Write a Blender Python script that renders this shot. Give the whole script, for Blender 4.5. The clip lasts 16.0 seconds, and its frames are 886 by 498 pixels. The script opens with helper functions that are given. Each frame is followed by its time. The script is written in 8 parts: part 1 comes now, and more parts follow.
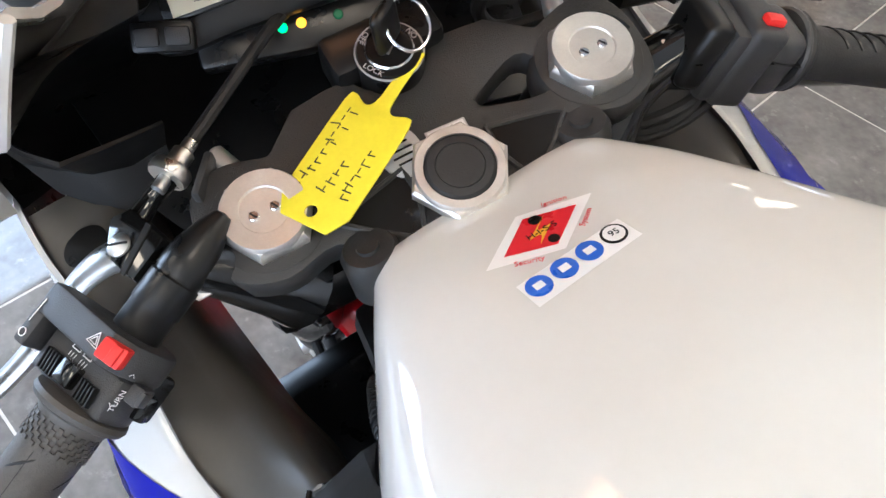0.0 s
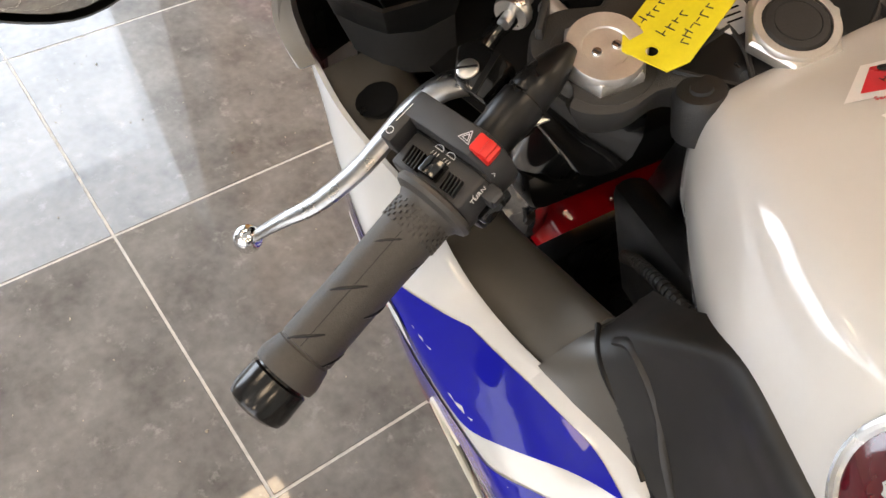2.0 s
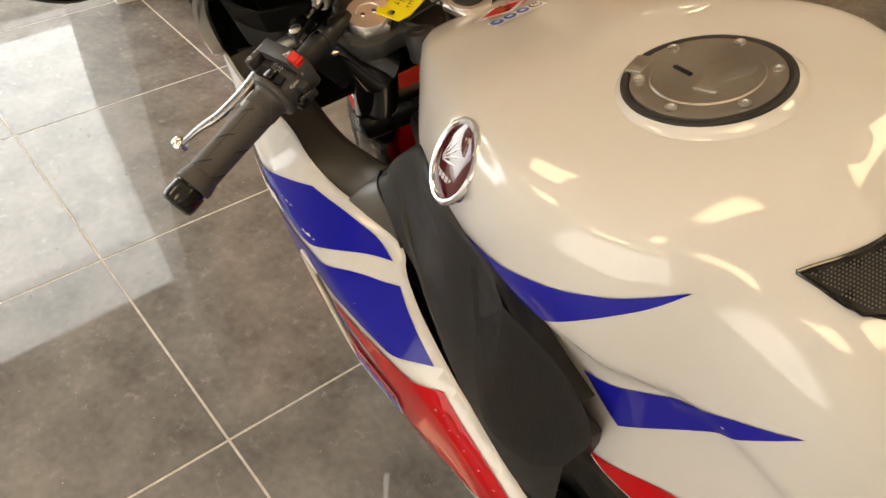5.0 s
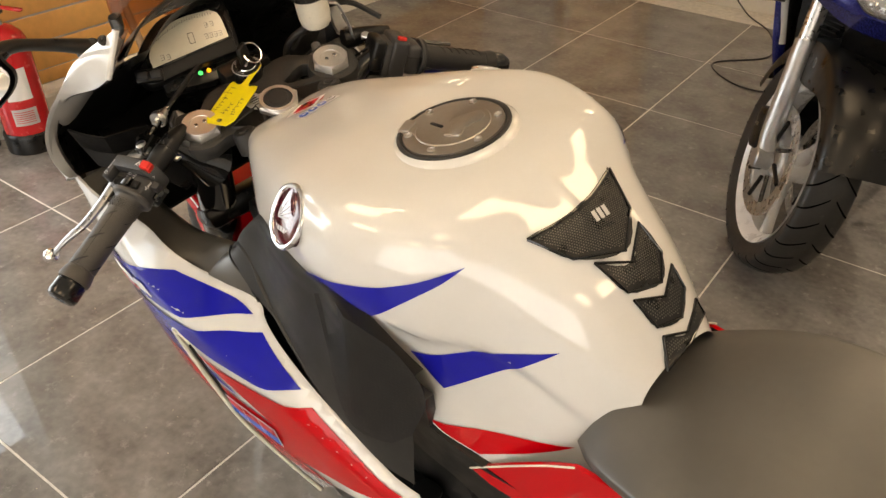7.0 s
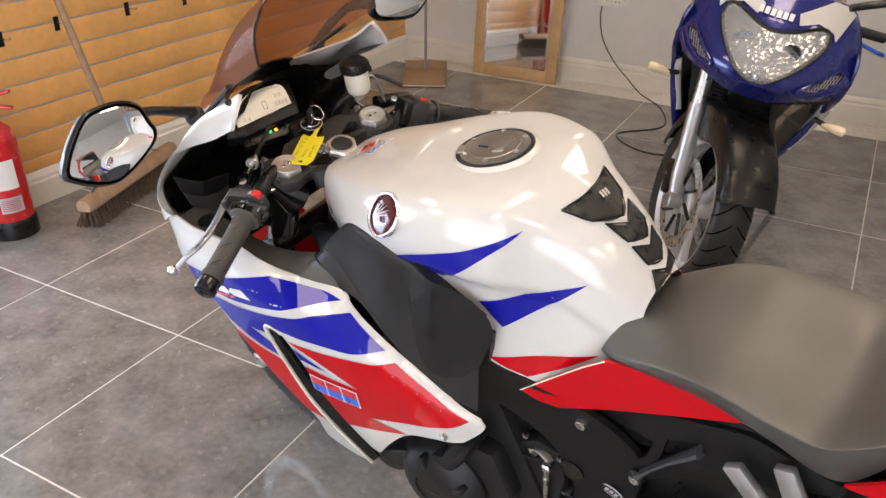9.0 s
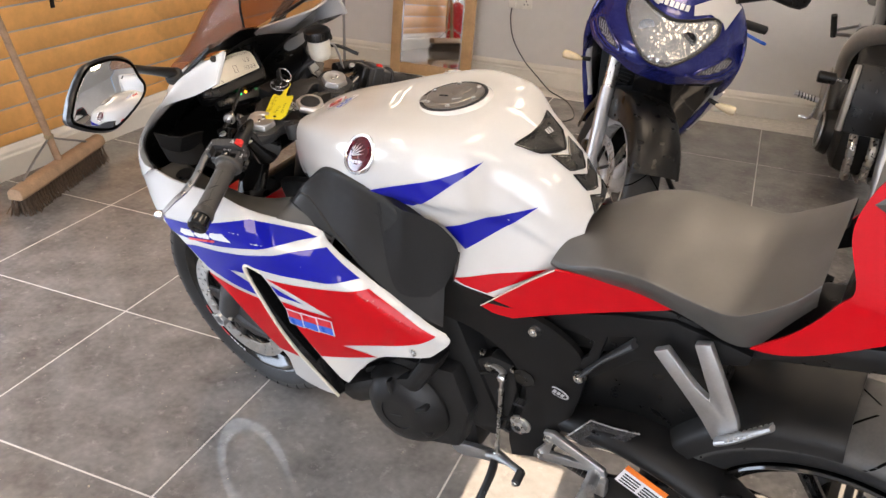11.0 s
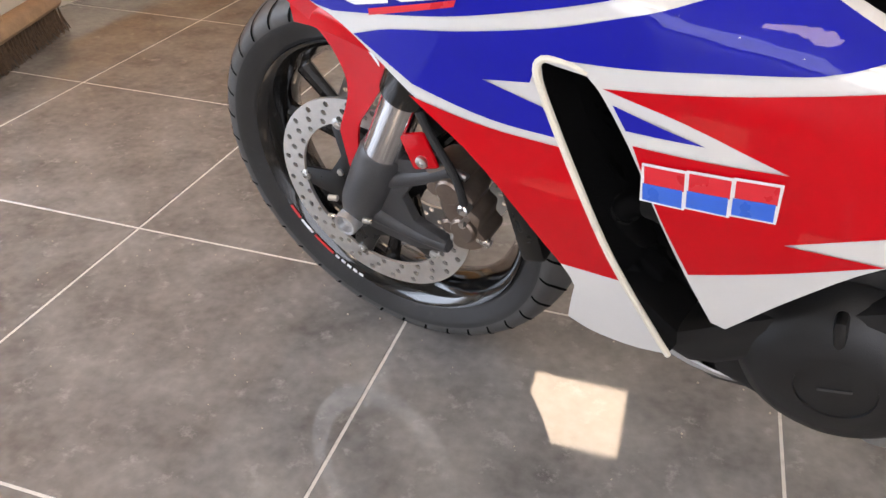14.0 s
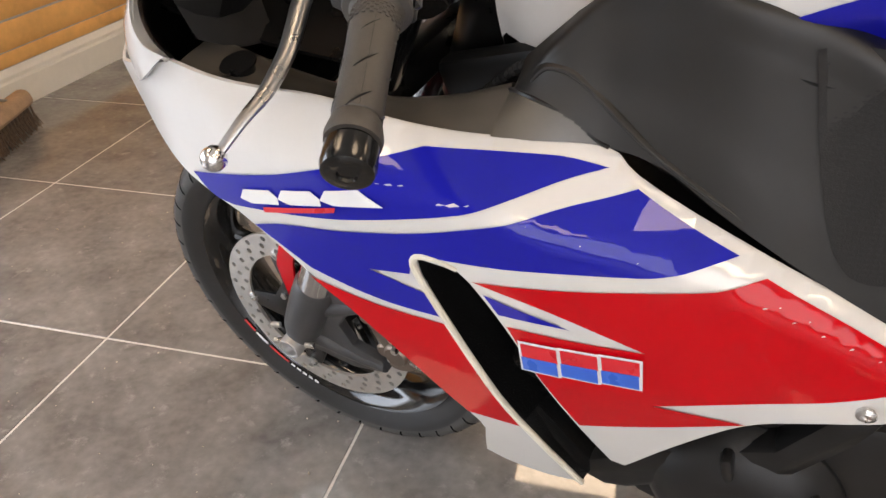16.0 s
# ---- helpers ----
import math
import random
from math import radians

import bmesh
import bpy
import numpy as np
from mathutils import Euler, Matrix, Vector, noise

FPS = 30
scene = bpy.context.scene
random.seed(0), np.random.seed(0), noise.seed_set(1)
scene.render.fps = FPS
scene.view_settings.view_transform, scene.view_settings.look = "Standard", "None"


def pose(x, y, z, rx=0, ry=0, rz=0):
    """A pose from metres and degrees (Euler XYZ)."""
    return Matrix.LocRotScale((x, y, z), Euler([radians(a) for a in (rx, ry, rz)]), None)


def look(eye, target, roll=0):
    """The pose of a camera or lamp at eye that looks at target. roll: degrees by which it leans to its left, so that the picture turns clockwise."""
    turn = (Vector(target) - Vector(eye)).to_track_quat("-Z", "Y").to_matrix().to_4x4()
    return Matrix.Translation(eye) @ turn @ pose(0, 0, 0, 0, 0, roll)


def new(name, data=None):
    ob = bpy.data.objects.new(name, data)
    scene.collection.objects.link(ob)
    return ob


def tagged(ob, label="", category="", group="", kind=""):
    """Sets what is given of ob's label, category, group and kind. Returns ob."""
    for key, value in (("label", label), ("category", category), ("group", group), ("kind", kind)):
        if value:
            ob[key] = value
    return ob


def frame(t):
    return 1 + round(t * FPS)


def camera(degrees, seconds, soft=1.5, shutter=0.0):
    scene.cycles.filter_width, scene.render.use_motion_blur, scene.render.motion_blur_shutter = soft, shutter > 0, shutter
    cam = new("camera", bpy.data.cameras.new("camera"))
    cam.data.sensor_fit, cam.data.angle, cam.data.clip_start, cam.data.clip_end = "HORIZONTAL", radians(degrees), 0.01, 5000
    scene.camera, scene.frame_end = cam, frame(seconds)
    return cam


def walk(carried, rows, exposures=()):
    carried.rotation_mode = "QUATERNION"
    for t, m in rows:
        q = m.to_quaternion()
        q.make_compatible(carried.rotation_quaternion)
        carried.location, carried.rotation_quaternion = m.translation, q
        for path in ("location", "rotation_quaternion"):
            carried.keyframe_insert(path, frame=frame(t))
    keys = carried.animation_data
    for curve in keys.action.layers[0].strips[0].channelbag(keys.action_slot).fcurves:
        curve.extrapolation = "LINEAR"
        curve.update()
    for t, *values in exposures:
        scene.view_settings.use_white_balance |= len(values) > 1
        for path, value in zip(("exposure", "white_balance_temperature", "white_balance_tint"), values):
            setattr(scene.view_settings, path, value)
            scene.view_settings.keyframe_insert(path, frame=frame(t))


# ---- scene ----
cam = camera(58.3, 16.0)
PATH = [
    (0, (1.089, -0.556, 1.195), (0.231, 0.387, -0.346), 5.0),
    (0.5, (1.078, -0.611, 1.198), (0.193, 0.31, -0.342), 5.8),
    (1, (1.078, -0.647, 1.195), (0.172, 0.247, -0.348), 6.2),
    (1.5, (1.073, -0.677, 1.17), (0.144, 0.183, -0.379), 6.1),
    (2, (1.069, -0.721, 1.156), (0.114, 0.098, -0.399), 5.6),
    (2.5, (1.083, -0.733, 1.154), (0.1, 0.043, -0.406), 5.0),
    (3, (1.148, -0.722, 1.161), (0.127, 0.02, -0.39), 4.4),
    (3.5, (1.241, -0.719, 1.187), (0.175, 0.013, -0.339), 3.9),
    (4, (1.316, -0.744, 1.201), (0.212, 0.016, -0.284), 3.2),
    (4.5, (1.387, -0.791, 1.227), (0.269, 0.048, -0.203), 2.7),
    (5, (1.468, -0.845, 1.268), (0.358, 0.107, -0.097), 2.5),
    (5.2, (1.494, -0.859, 1.279), (0.395, 0.141, -0.06), 2.3),
    (7.3, (1.63, -1.035, 1.363), (0.685, 0.317, 0.234), 0.2),
    (7.5, (1.622, -1.083, 1.378), (0.68, 0.29, 0.269), 0.0),
    (8, (1.608, -1.195, 1.4), (0.716, 0.259, 0.356), 0.8),
    (8.5, (1.651, -1.292, 1.408), (0.786, 0.214, 0.418), 1.0),
    (10.8, (1.671, -1.631, 1.398), (1.042, 0.034, 0.484), 2.2),
    (11, (1.669, -1.631, 1.374), (1.047, 0.031, 0.453), 2.9),
    (11.5, (1.627, -1.568, 1.303), (1.018, 0.069, 0.33), 3.9),
    (12, (1.539, -1.46, 1.188), (0.939, 0.141, 0.151), 4.9),
    (12.5, (1.425, -1.337, 1.039), (0.848, 0.237, -0.052), 3.8),
    (13, (1.23, -1.212, 0.929), (0.743, 0.369, -0.194), 3.5),
    (13.5, (1.067, -1.137, 0.855), (0.62, 0.459, -0.263), 3.4),
    (14, (0.959, -1.104, 0.843), (0.482, 0.499, -0.255), 1.5),
    (14.5, (0.906, -1.071, 0.886), (0.39, 0.544, -0.174), -0.5),
    (15, (0.903, -1.057, 0.951), (0.364, 0.57, -0.08), -1.7),
    (15.5, (0.947, -1.049, 0.978), (0.417, 0.588, -0.041), -2.3),
    (16, (1.041, -1.058, 0.979), (0.553, 0.581, -0.058), -2.1),
]
walk(cam, [(t, look(eye, target, roll)) for t, eye, target, roll in PATH], exposures=[(0, 0.22, 5600, 12), (0.5, -0.07, 6500, 15), (2, -0.22, 6950, 16), (3.5, -0.48, 6750, 14), (4.5, -0.62, 8500, 16), (5, -0.62, 8450, 15), (7.5, -0.3, 7700, 15), (8.5, -0.2, 6500, 18), (11, -0.1, 6450, 18), (14.5, -0.08, 6750, 20), (16, -0.26, 7050, 19)])

# ---------- light ----------
world = bpy.data.worlds.new("daylight")
scene.world = world
world.use_nodes = True
wn = world.node_tree.nodes
sky = wn.new("ShaderNodeTexSky")
sky.sky_type, sky.sun_disc = "NISHITA", False
sky.sun_elevation, sky.sun_rotation = radians(38), radians(250)
wn["Background"].inputs[1].default_value = 0.12
world.node_tree.links.new(sky.outputs[0], wn["Background"].inputs[0])
sun = new("sun", bpy.data.lights.new("sun", "SUN"))
sun.data.energy, sun.data.angle, sun.data.color = 2.5, radians(0.5), (1, 0.95, 0.87)
sun.matrix_world = look((-4, -6, 6), (0, 0, 0))


def area(name, eye, target, sx, sy, watts, colour):
    ob = new(name, bpy.data.lights.new(name, "AREA"))
    ob.data.shape, ob.data.size, ob.data.size_y = "RECTANGLE", sx, sy
    ob.data.energy, ob.data.color = watts, colour
    ob.matrix_world = look(eye, target)
    return ob


# daylight in the shop window; added fill from an unseen, assumed glazed front
area("window_light", (-1.72, -1.15, 1.0), (0.0, -1.1, 0.0), 2.3, 1.25, 52, (0.66, 0.83, 1.0))
area("front_window_light", (2.2, -4.35, 1.35), (1.6, 0.0, 0.6), 4.2, 2.2, 45, (0.88, 0.94, 1.0))


# ---------- materials ----------
def mat(name, base, rough=0.5, metal=0.0, vary=0.12, scale=30.0, bump=0.0, bscale=300.0, coat=0.0, spots=None, rvary=0.08, spec=0.5, random_piece=0.0):
    """A surface with two scales of variation, fine relief and uneven gloss."""
    m = bpy.data.materials.new(name)
    m.use_nodes = True
    nt = m.node_tree
    N, L = nt.nodes, nt.links
    b = N["Principled BSDF"]
    b.inputs["Metallic"].default_value = metal
    b.inputs["Coat Weight"].default_value = coat
    b.inputs["Coat Roughness"].default_value = 0.012
    b.inputs["Coat IOR"].default_value = 1.45
    b.inputs["Specular IOR Level"].default_value = spec
    tc = N.new("ShaderNodeTexCoord")
    vec = tc.outputs["Object"]
    if random_piece:
        oi = N.new("ShaderNodeObjectInfo")
        va = N.new("ShaderNodeVectorMath")
        L.new(vec, va.inputs[0])
        L.new(oi.outputs["Location"], va.inputs[1])
        vec = va.outputs[0]
    n1 = N.new("ShaderNodeTexNoise")
    n1.inputs["Scale"].default_value, n1.inputs["Detail"].default_value = scale, 6
    n2 = N.new("ShaderNodeTexNoise")
    n2.inputs["Scale"].default_value, n2.inputs["Detail"].default_value = scale * 7.3, 4
    L.new(vec, n1.inputs["Vector"])
    L.new(vec, n2.inputs["Vector"])
    ad = N.new("ShaderNodeMath")
    ad.operation = "MULTIPLY_ADD"
    L.new(n2.outputs["Fac"], ad.inputs[0])
    ad.inputs[1].default_value = 0.45
    L.new(n1.outputs["Fac"], ad.inputs[2])
    if random_piece:
        a2 = N.new("ShaderNodeMath")
        a2.operation = "MULTIPLY_ADD"
        L.new(oi.outputs["Random"], a2.inputs[0])
        a2.inputs[1].default_value = random_piece
        L.new(ad.outputs[0], a2.inputs[2])
        ad = a2
    cr = N.new("ShaderNodeMapRange")
    cr.inputs["From Min"].default_value, cr.inputs["From Max"].default_value = 0.45, 1.0 + random_piece
    cr.inputs["To Min"].default_value, cr.inputs["To Max"].default_value = 1 - vary, 1 + vary
    L.new(ad.outputs[0], cr.inputs["Value"])
    mul = N.new("ShaderNodeVectorMath")
    mul.operation = "SCALE"
    mul.inputs[0].default_value = base
    L.new(cr.outputs[0], mul.inputs["Scale"])
    col = mul.outputs[0]
    if spots:
        colour, at, sc = spots
        n3 = N.new("ShaderNodeTexNoise")
        n3.inputs["Scale"].default_value, n3.inputs["Detail"].default_value = sc, 9
        n3.inputs["Roughness"].default_value = 0.7
        L.new(vec, n3.inputs["Vector"])
        mr = N.new("ShaderNodeMapRange")
        mr.inputs["From Min"].default_value, mr.inputs["From Max"].default_value = at, at + 0.14
        L.new(n3.outputs["Fac"], mr.inputs["Value"])
        mx = N.new("ShaderNodeMix")
        mx.data_type = "RGBA"
        L.new(mr.outputs[0], mx.inputs["Factor"])
        L.new(col, mx.inputs["A"])
        mx.inputs["B"].default_value = (*colour, 1)
        col = mx.outputs["Result"]
    L.new(col, b.inputs["Base Color"])
    rr = N.new("ShaderNodeMapRange")
    rr.inputs["From Min"].default_value, rr.inputs["From Max"].default_value = 0.3, 0.7
    rr.inputs["To Min"].default_value, rr.inputs["To Max"].default_value = max(0.02, rough - rvary), rough + rvary
    L.new(n1.outputs["Fac"], rr.inputs["Value"])
    L.new(rr.outputs[0], b.inputs["Roughness"])
    if bump:
        nb = N.new("ShaderNodeTexNoise")
        nb.inputs["Scale"].default_value, nb.inputs["Detail"].default_value = bscale, 3
        L.new(vec, nb.inputs["Vector"])
        bp = N.new("ShaderNodeBump")
        bp.inputs["Strength"].default_value, bp.inputs["Distance"].default_value = bump, 0.001
        L.new(nb.outputs["Fac"], bp.inputs["Height"])
        L.new(bp.outputs[0], b.inputs["Normal"])
    return m


def glow(name, colour, strength):
    m = bpy.data.materials.new(name)
    m.use_nodes = True
    b = m.node_tree.nodes["Principled BSDF"]
    b.inputs["Base Color"].default_value = (*colour, 1)
    b.inputs["Emission Color"].default_value = (*colour, 1)
    b.inputs["Emission Strength"].default_value = strength
    return m


def glass(name, colour, rough=0.0, ior=1.45, mix=0.0):
    """Thin clear or tinted sheet: part see-through, part gloss."""
    m = bpy.data.materials.new(name)
    m.use_nodes = True
    nt = m.node_tree
    b = nt.nodes["Principled BSDF"]
    b.inputs["Base Color"].default_value = (*colour, 1)
    b.inputs["Roughness"].default_value = 0.04
    tr = nt.nodes.new("ShaderNodeBsdfTransparent")
    tr.inputs[0].default_value = (*colour, 1)
    ms = nt.nodes.new("ShaderNodeMixShader")
    ms.inputs[0].default_value = mix
    nt.links.new(tr.outputs[0], ms.inputs[1])
    nt.links.new(b.outputs[0], ms.inputs[2])
    nt.links.new(ms.outputs[0], nt.nodes["Material Output"].inputs[0])
    return m


WHITE = mat("white_paint", (0.60, 0.595, 0.575), 0.5, vary=0.02, coat=1.0, rvary=0.03, spec=0.15)
WHITE.node_tree.nodes["Principled BSDF"].inputs["Coat IOR"].default_value = 1.65
BLUE = mat("blue_paint", (0.008, 0.010, 0.30), 0.5, vary=0.05, coat=0.75, rvary=0.03, spec=0.02)
RED = mat("red_paint", (0.50, 0.0015, 0.006), 0.5, vary=0.05, coat=0.75, rvary=0.03, spec=0.02)
CREAM = mat("cream_trim", (0.7, 0.66, 0.55), 0.35, vary=0.05)
MATT = mat("matt_black_plastic", (0.010, 0.0098, 0.0097), 0.46, spec=0.35, vary=0.2, bump=0.25, bscale=1200)
FRAME = mat("satin_black_frame", (0.0065, 0.0065, 0.0067), 0.44, spec=0.26, vary=0.15, bump=0.12, bscale=900)
DARK = mat("black_plastic", (0.006, 0.006, 0.006), 0.32, vary=0.2, spec=0.35)
GLOSS = mat("gloss_black", (0.005, 0.005, 0.005), 0.1, vary=0.15, coat=0.5, rvary=0.03)
ENGINE = mat("engine_black", (0.0105, 0.0105, 0.0107), 0.40, spec=0.34, vary=0.2, bump=0.2, bscale=700)
RUBBER = mat("grip_rubber", (0.015, 0.015, 0.015), 0.6, vary=0.25, bump=0.3, bscale=900)
# paler than the sidewall: dust, plus the tread's sheen put into the colour
TREAD_M = mat("dusty_sheen_tread_rubber", (0.060, 0.059, 0.057), 0.55, vary=0.25, bump=0.2, bscale=400)
TYRE = mat("tyre_rubber", (0.020, 0.020, 0.020), 0.46, vary=0.3, bump=0.3, bscale=500, spots=((0.05, 0.048, 0.045), 0.6, 22))
LEVER = mat("satin_lever_alloy", (0.32, 0.316, 0.31), 0.32, 1.0, vary=0.12, scale=60)
BAR_END = mat("black_bar_end", (0.006, 0.006, 0.006), 0.14, vary=0.15, rvary=0.04)
STEEL = mat("brushed_steel", (0.62, 0.61, 0.59), 0.3, 1.0, vary=0.12, scale=60, bump=0.1, bscale=800)
CHROME = mat("polished_metal", (0.75, 0.75, 0.76), 0.12, 1.0, vary=0.06, rvary=0.05)
ALLOY = mat("cast_alloy", (0.50, 0.50, 0.50), 0.38, 0.9, vary=0.12, bump=0.25, bscale=700)
CASTING = mat("grey_fork_casting", (0.06, 0.06, 0.062), 0.45, 0.4, vary=0.2, bump=0.2, bscale=600)
BRONZE = mat("caliper_bronze", (0.20, 0.155, 0.125), 0.42, 0.75, vary=0.2, bump=0.15)
SEAT = mat("black_vinyl", (0.055, 0.051, 0.045), 0.43, spec=1.0, vary=0.15, scale=14, rvary=0.05, bump=0.08, bscale=900)
CARBON = mat("carbon_fibre", (0.02, 0.02, 0.021), 0.25, vary=0.5, scale=160, coat=0.5)
BRUSH = mat("brushed_bright_steel", (0.7, 0.68, 0.65), 0.48, 1.0, vary=0.08, scale=90, rvary=0.05, bump=0.15, bscale=900)
COVER_M = mat("black_duct_moulding", (0.0110, 0.0104, 0.0095), 0.5, spec=0.5, vary=0.15, bump=0.06, bscale=1200)
# warm, lifted base colour carries the panel's reflected sheen
PANEL_G = mat("sheen_grey_moulding", (0.052, 0.046, 0.037), 0.40, spec=0.9, vary=0.12, bump=0.06, bscale=1200)


# ---------- mesh helpers ----------
def finish(bm, name, material, parent=None, matrix=None, angle=35, label="", flat=False):
    if matrix is not None:
        bm.transform(matrix)
    bmesh.ops.recalc_face_normals(bm, faces=bm.faces)
    me = bpy.data.meshes.new(name)
    bm.to_mesh(me)
    bm.free()
    if not flat:
        me.polygons.foreach_set("use_smooth", [True] * len(me.polygons))
        me.set_sharp_from_angle(angle=radians(angle))
    for m in material if isinstance(material, (list, tuple)) else [material]:
        me.materials.append(m)
    ob = new(name, me)
    ob.parent = parent
    if label:
        ob["label"] = label
    return ob


def part(name, bm, material, parent, label="", matrix=None, angle=35):
    """One mesh object under a thing or under a part, in the thing's own coordinates."""
    return finish(bm, name, material, parent, matrix, angle, label)


def empty(name, m, label, category, group="", kind=""):
    ob = new(name)
    ob.matrix_world = m
    ob.empty_display_size = 0.1
    return tagged(ob, label, category, group, kind)


def box(sx, sy, sz, at=(0, 0, 0), bevel=0.0, turn=None, seg=2, bm=None):
    own = bmesh.new()
    bmesh.ops.create_cube(own, size=1, matrix=Matrix.Diagonal((sx, sy, sz, 1)))
    if bevel:
        bmesh.ops.bevel(own, geom=own.edges[:], offset=bevel, segments=seg, affect="EDGES", profile=0.5)
    m = Matrix.Translation(at)
    if turn is not None:
        m = m @ turn.to_4x4()
    own.transform(m)
    return merge(bm, own)


def merge(bm, own):
    if bm is None:
        return own
    me = bpy.data.meshes.new("tmp")
    own.to_mesh(me)
    own.free()
    bm.from_mesh(me)
    bpy.data.meshes.remove(me)
    return bm


def rot(rx=0, ry=0, rz=0):
    return Euler([radians(a) for a in (rx, ry, rz)]).to_matrix()


def aim(way):
    """The turn that brings z onto way."""
    return Vector(way).normalized().to_track_quat("Z", "Y").to_matrix()


def catmull(pts, n):
    """A smooth line of about n points per span through the given ones."""
    p = [Vector(q) for q in pts]
    if len(p) < 3 or n < 2:
        return p
    p = [2 * p[0] - p[1]] + p + [2 * p[-1] - p[-2]]
    out = []
    for i in range(1, len(p) - 2):
        a, b, c, d = p[i - 1 : i + 3]
        for k in range(n):
            t = k / n
            out.append(0.5 * (2 * b + (c - a) * t + (2 * a - 5 * b + 4 * c - d) * t * t + (3 * b - a - 3 * c + d) * t**3))
    return out + [p[-2]]


def grid(rows, bm=None, close=False):
    """Faces between rows of equally many points."""
    bm = bm or bmesh.new()
    vs = [[bm.verts.new(q) for q in row] for row in rows]
    n = len(rows[0])
    for a, b in zip(vs, vs[1:]):
        for i in range(n if close else n - 1):
            j = (i + 1) % n
            bm.faces.new((a[i], a[j], b[j], b[i]))
    return bm


def loft(rows, along=5, across=4, bm=None, close=False, cap=False):
    """A smooth skin over control rows."""
    rows = [catmull(list(r) + ([r[0]] if close else []), across) for r in rows]
    if close:
        rows = [r[:-1] for r in rows]
    cols = [catmull(c, along) for c in zip(*rows)]
    full = [list(r) for r in zip(*cols)]
    bm = grid(full, bm, close)
    if cap and close:
        bm.verts.ensure_lookup_table()
        n = len(full[0])
        base = len(bm.verts) - n * len(full)
        bm.faces.new([bm.verts[base + i] for i in range(n)])
        bm.faces.new([bm.verts[base + n * (len(full) - 1) + i] for i in range(n)])
    return bm


def mirrored(bm):
    """Adds the other half across x = 0."""
    geom = bmesh.ops.duplicate(bm, geom=bm.verts[:] + bm.edges[:] + bm.faces[:])["geom"]
    vs = [g for g in geom if isinstance(g, bmesh.types.BMVert)]
    for v in vs:
        v.co.x = -v.co.x
    bmesh.ops.reverse_faces(bm, faces=[g for g in geom if isinstance(g, bmesh.types.BMFace)])
    bmesh.ops.remove_doubles(bm, verts=bm.verts, dist=0.0004)
    return bm


def thick(bm, d):
    bmesh.ops.recalc_face_normals(bm, faces=bm.faces)
    bmesh.ops.solidify(bm, geom=bm.faces[:], thickness=d)
    return bm


def backed(bm, vec):
    """Gives a sheet depth: a copy of it moved by vec, closed round the edge; the back takes the second material."""
    r = bmesh.ops.extrude_face_region(bm, geom=bm.faces[:], use_keep_orig=True)
    for f in r["geom"]:
        if isinstance(f, bmesh.types.BMFace):
            f.material_index = 1
    bmesh.ops.translate(bm, verts=[g for g in r["geom"] if isinstance(g, bmesh.types.BMVert)], vec=vec)
    return bm


def tube(pts, r, seg=12, smooth=4, bm=None, caps=True, flat=1.0):
    """A round bar along points; r: one radius, or one a point."""
    rs = [r] * len(pts) if isinstance(r, (int, float)) else list(r)
    if smooth > 1 and len(pts) > 2:
        line = catmull(pts, smooth)
        rl = [v.x for v in catmull([(a, 0, 0) for a in rs], smooth)]
    else:
        line, rl = [Vector(q) for q in pts], rs
    rows, side = [], None
    for i, q in enumerate(line):
        way = (line[min(i + 1, len(line) - 1)] - line[max(i - 1, 0)]).normalized()
        if side is None:
            side = way.orthogonal().normalized() if abs(way.z) > 0.9 else way.cross((0, 0, 1)).normalized()
        side = (side - way * side.dot(way)).normalized()
        up = way.cross(side)
        rows.append([q + rl[i] * (math.cos(a) * side + flat * math.sin(a) * up) for a in (2 * math.pi * k / seg for k in range(seg))])
    bm = bm or bmesh.new()
    vs = [[bm.verts.new(q) for q in row] for row in rows]
    for a, b in zip(vs, vs[1:]):
        for i in range(seg):
            bm.faces.new((a[i], a[(i + 1) % seg], b[(i + 1) % seg], b[i]))
    if caps:
        bm.faces.new(vs[0])
        bm.faces.new(vs[-1])
    return bm


def turned(profile, axis=(0, 0, 1), at=(0, 0, 0), seg=32, bm=None, closed=False):
    """A turned form: profile of (radius, height) round an axis."""
    bm = bm or bmesh.new()
    m = Matrix.Translation(at) @ aim(axis).to_4x4()
    rows = [[m @ Vector((r * math.cos(a), r * math.sin(a), h)) for a in (2 * math.pi * k / seg for k in range(seg))] for r, h in profile]
    vs = [[bm.verts.new(q) for q in row] for row in rows]
    pairs = list(zip(vs, vs[1:])) + ([(vs[-1], vs[0])] if closed else [])
    for a, b in pairs:
        for i in range(seg):
            bm.faces.new((a[i], a[(i + 1) % seg], b[(i + 1) % seg], b[i]))
    if not closed:
        for row, (r, h) in ((vs[0], profile[0]), (vs[-1], profile[-1])):
            if r > 1e-5:
                bm.faces.new(row)
    return bm


def cyl(r, h, at=(0, 0, 0), axis=(0, 0, 1), seg=24, bevel=0.0, bm=None):
    b = min(bevel, r * 0.45, h * 0.45)
    prof = [(r - b, -h / 2), (r, -h / 2 + b), (r, h / 2 - b), (r - b, h / 2)] if b else [(r, -h / 2), (r, h / 2)]
    return turned(prof, axis, at, seg, bm)


def hexnut(r, h, at, axis, bm=None, bevel=0.001):
    return turned([(r * 0.9, -h / 2), (r, -h / 2 + bevel), (r, h / 2 - bevel), (r * 0.88, h / 2)], axis, at, 6, bm)


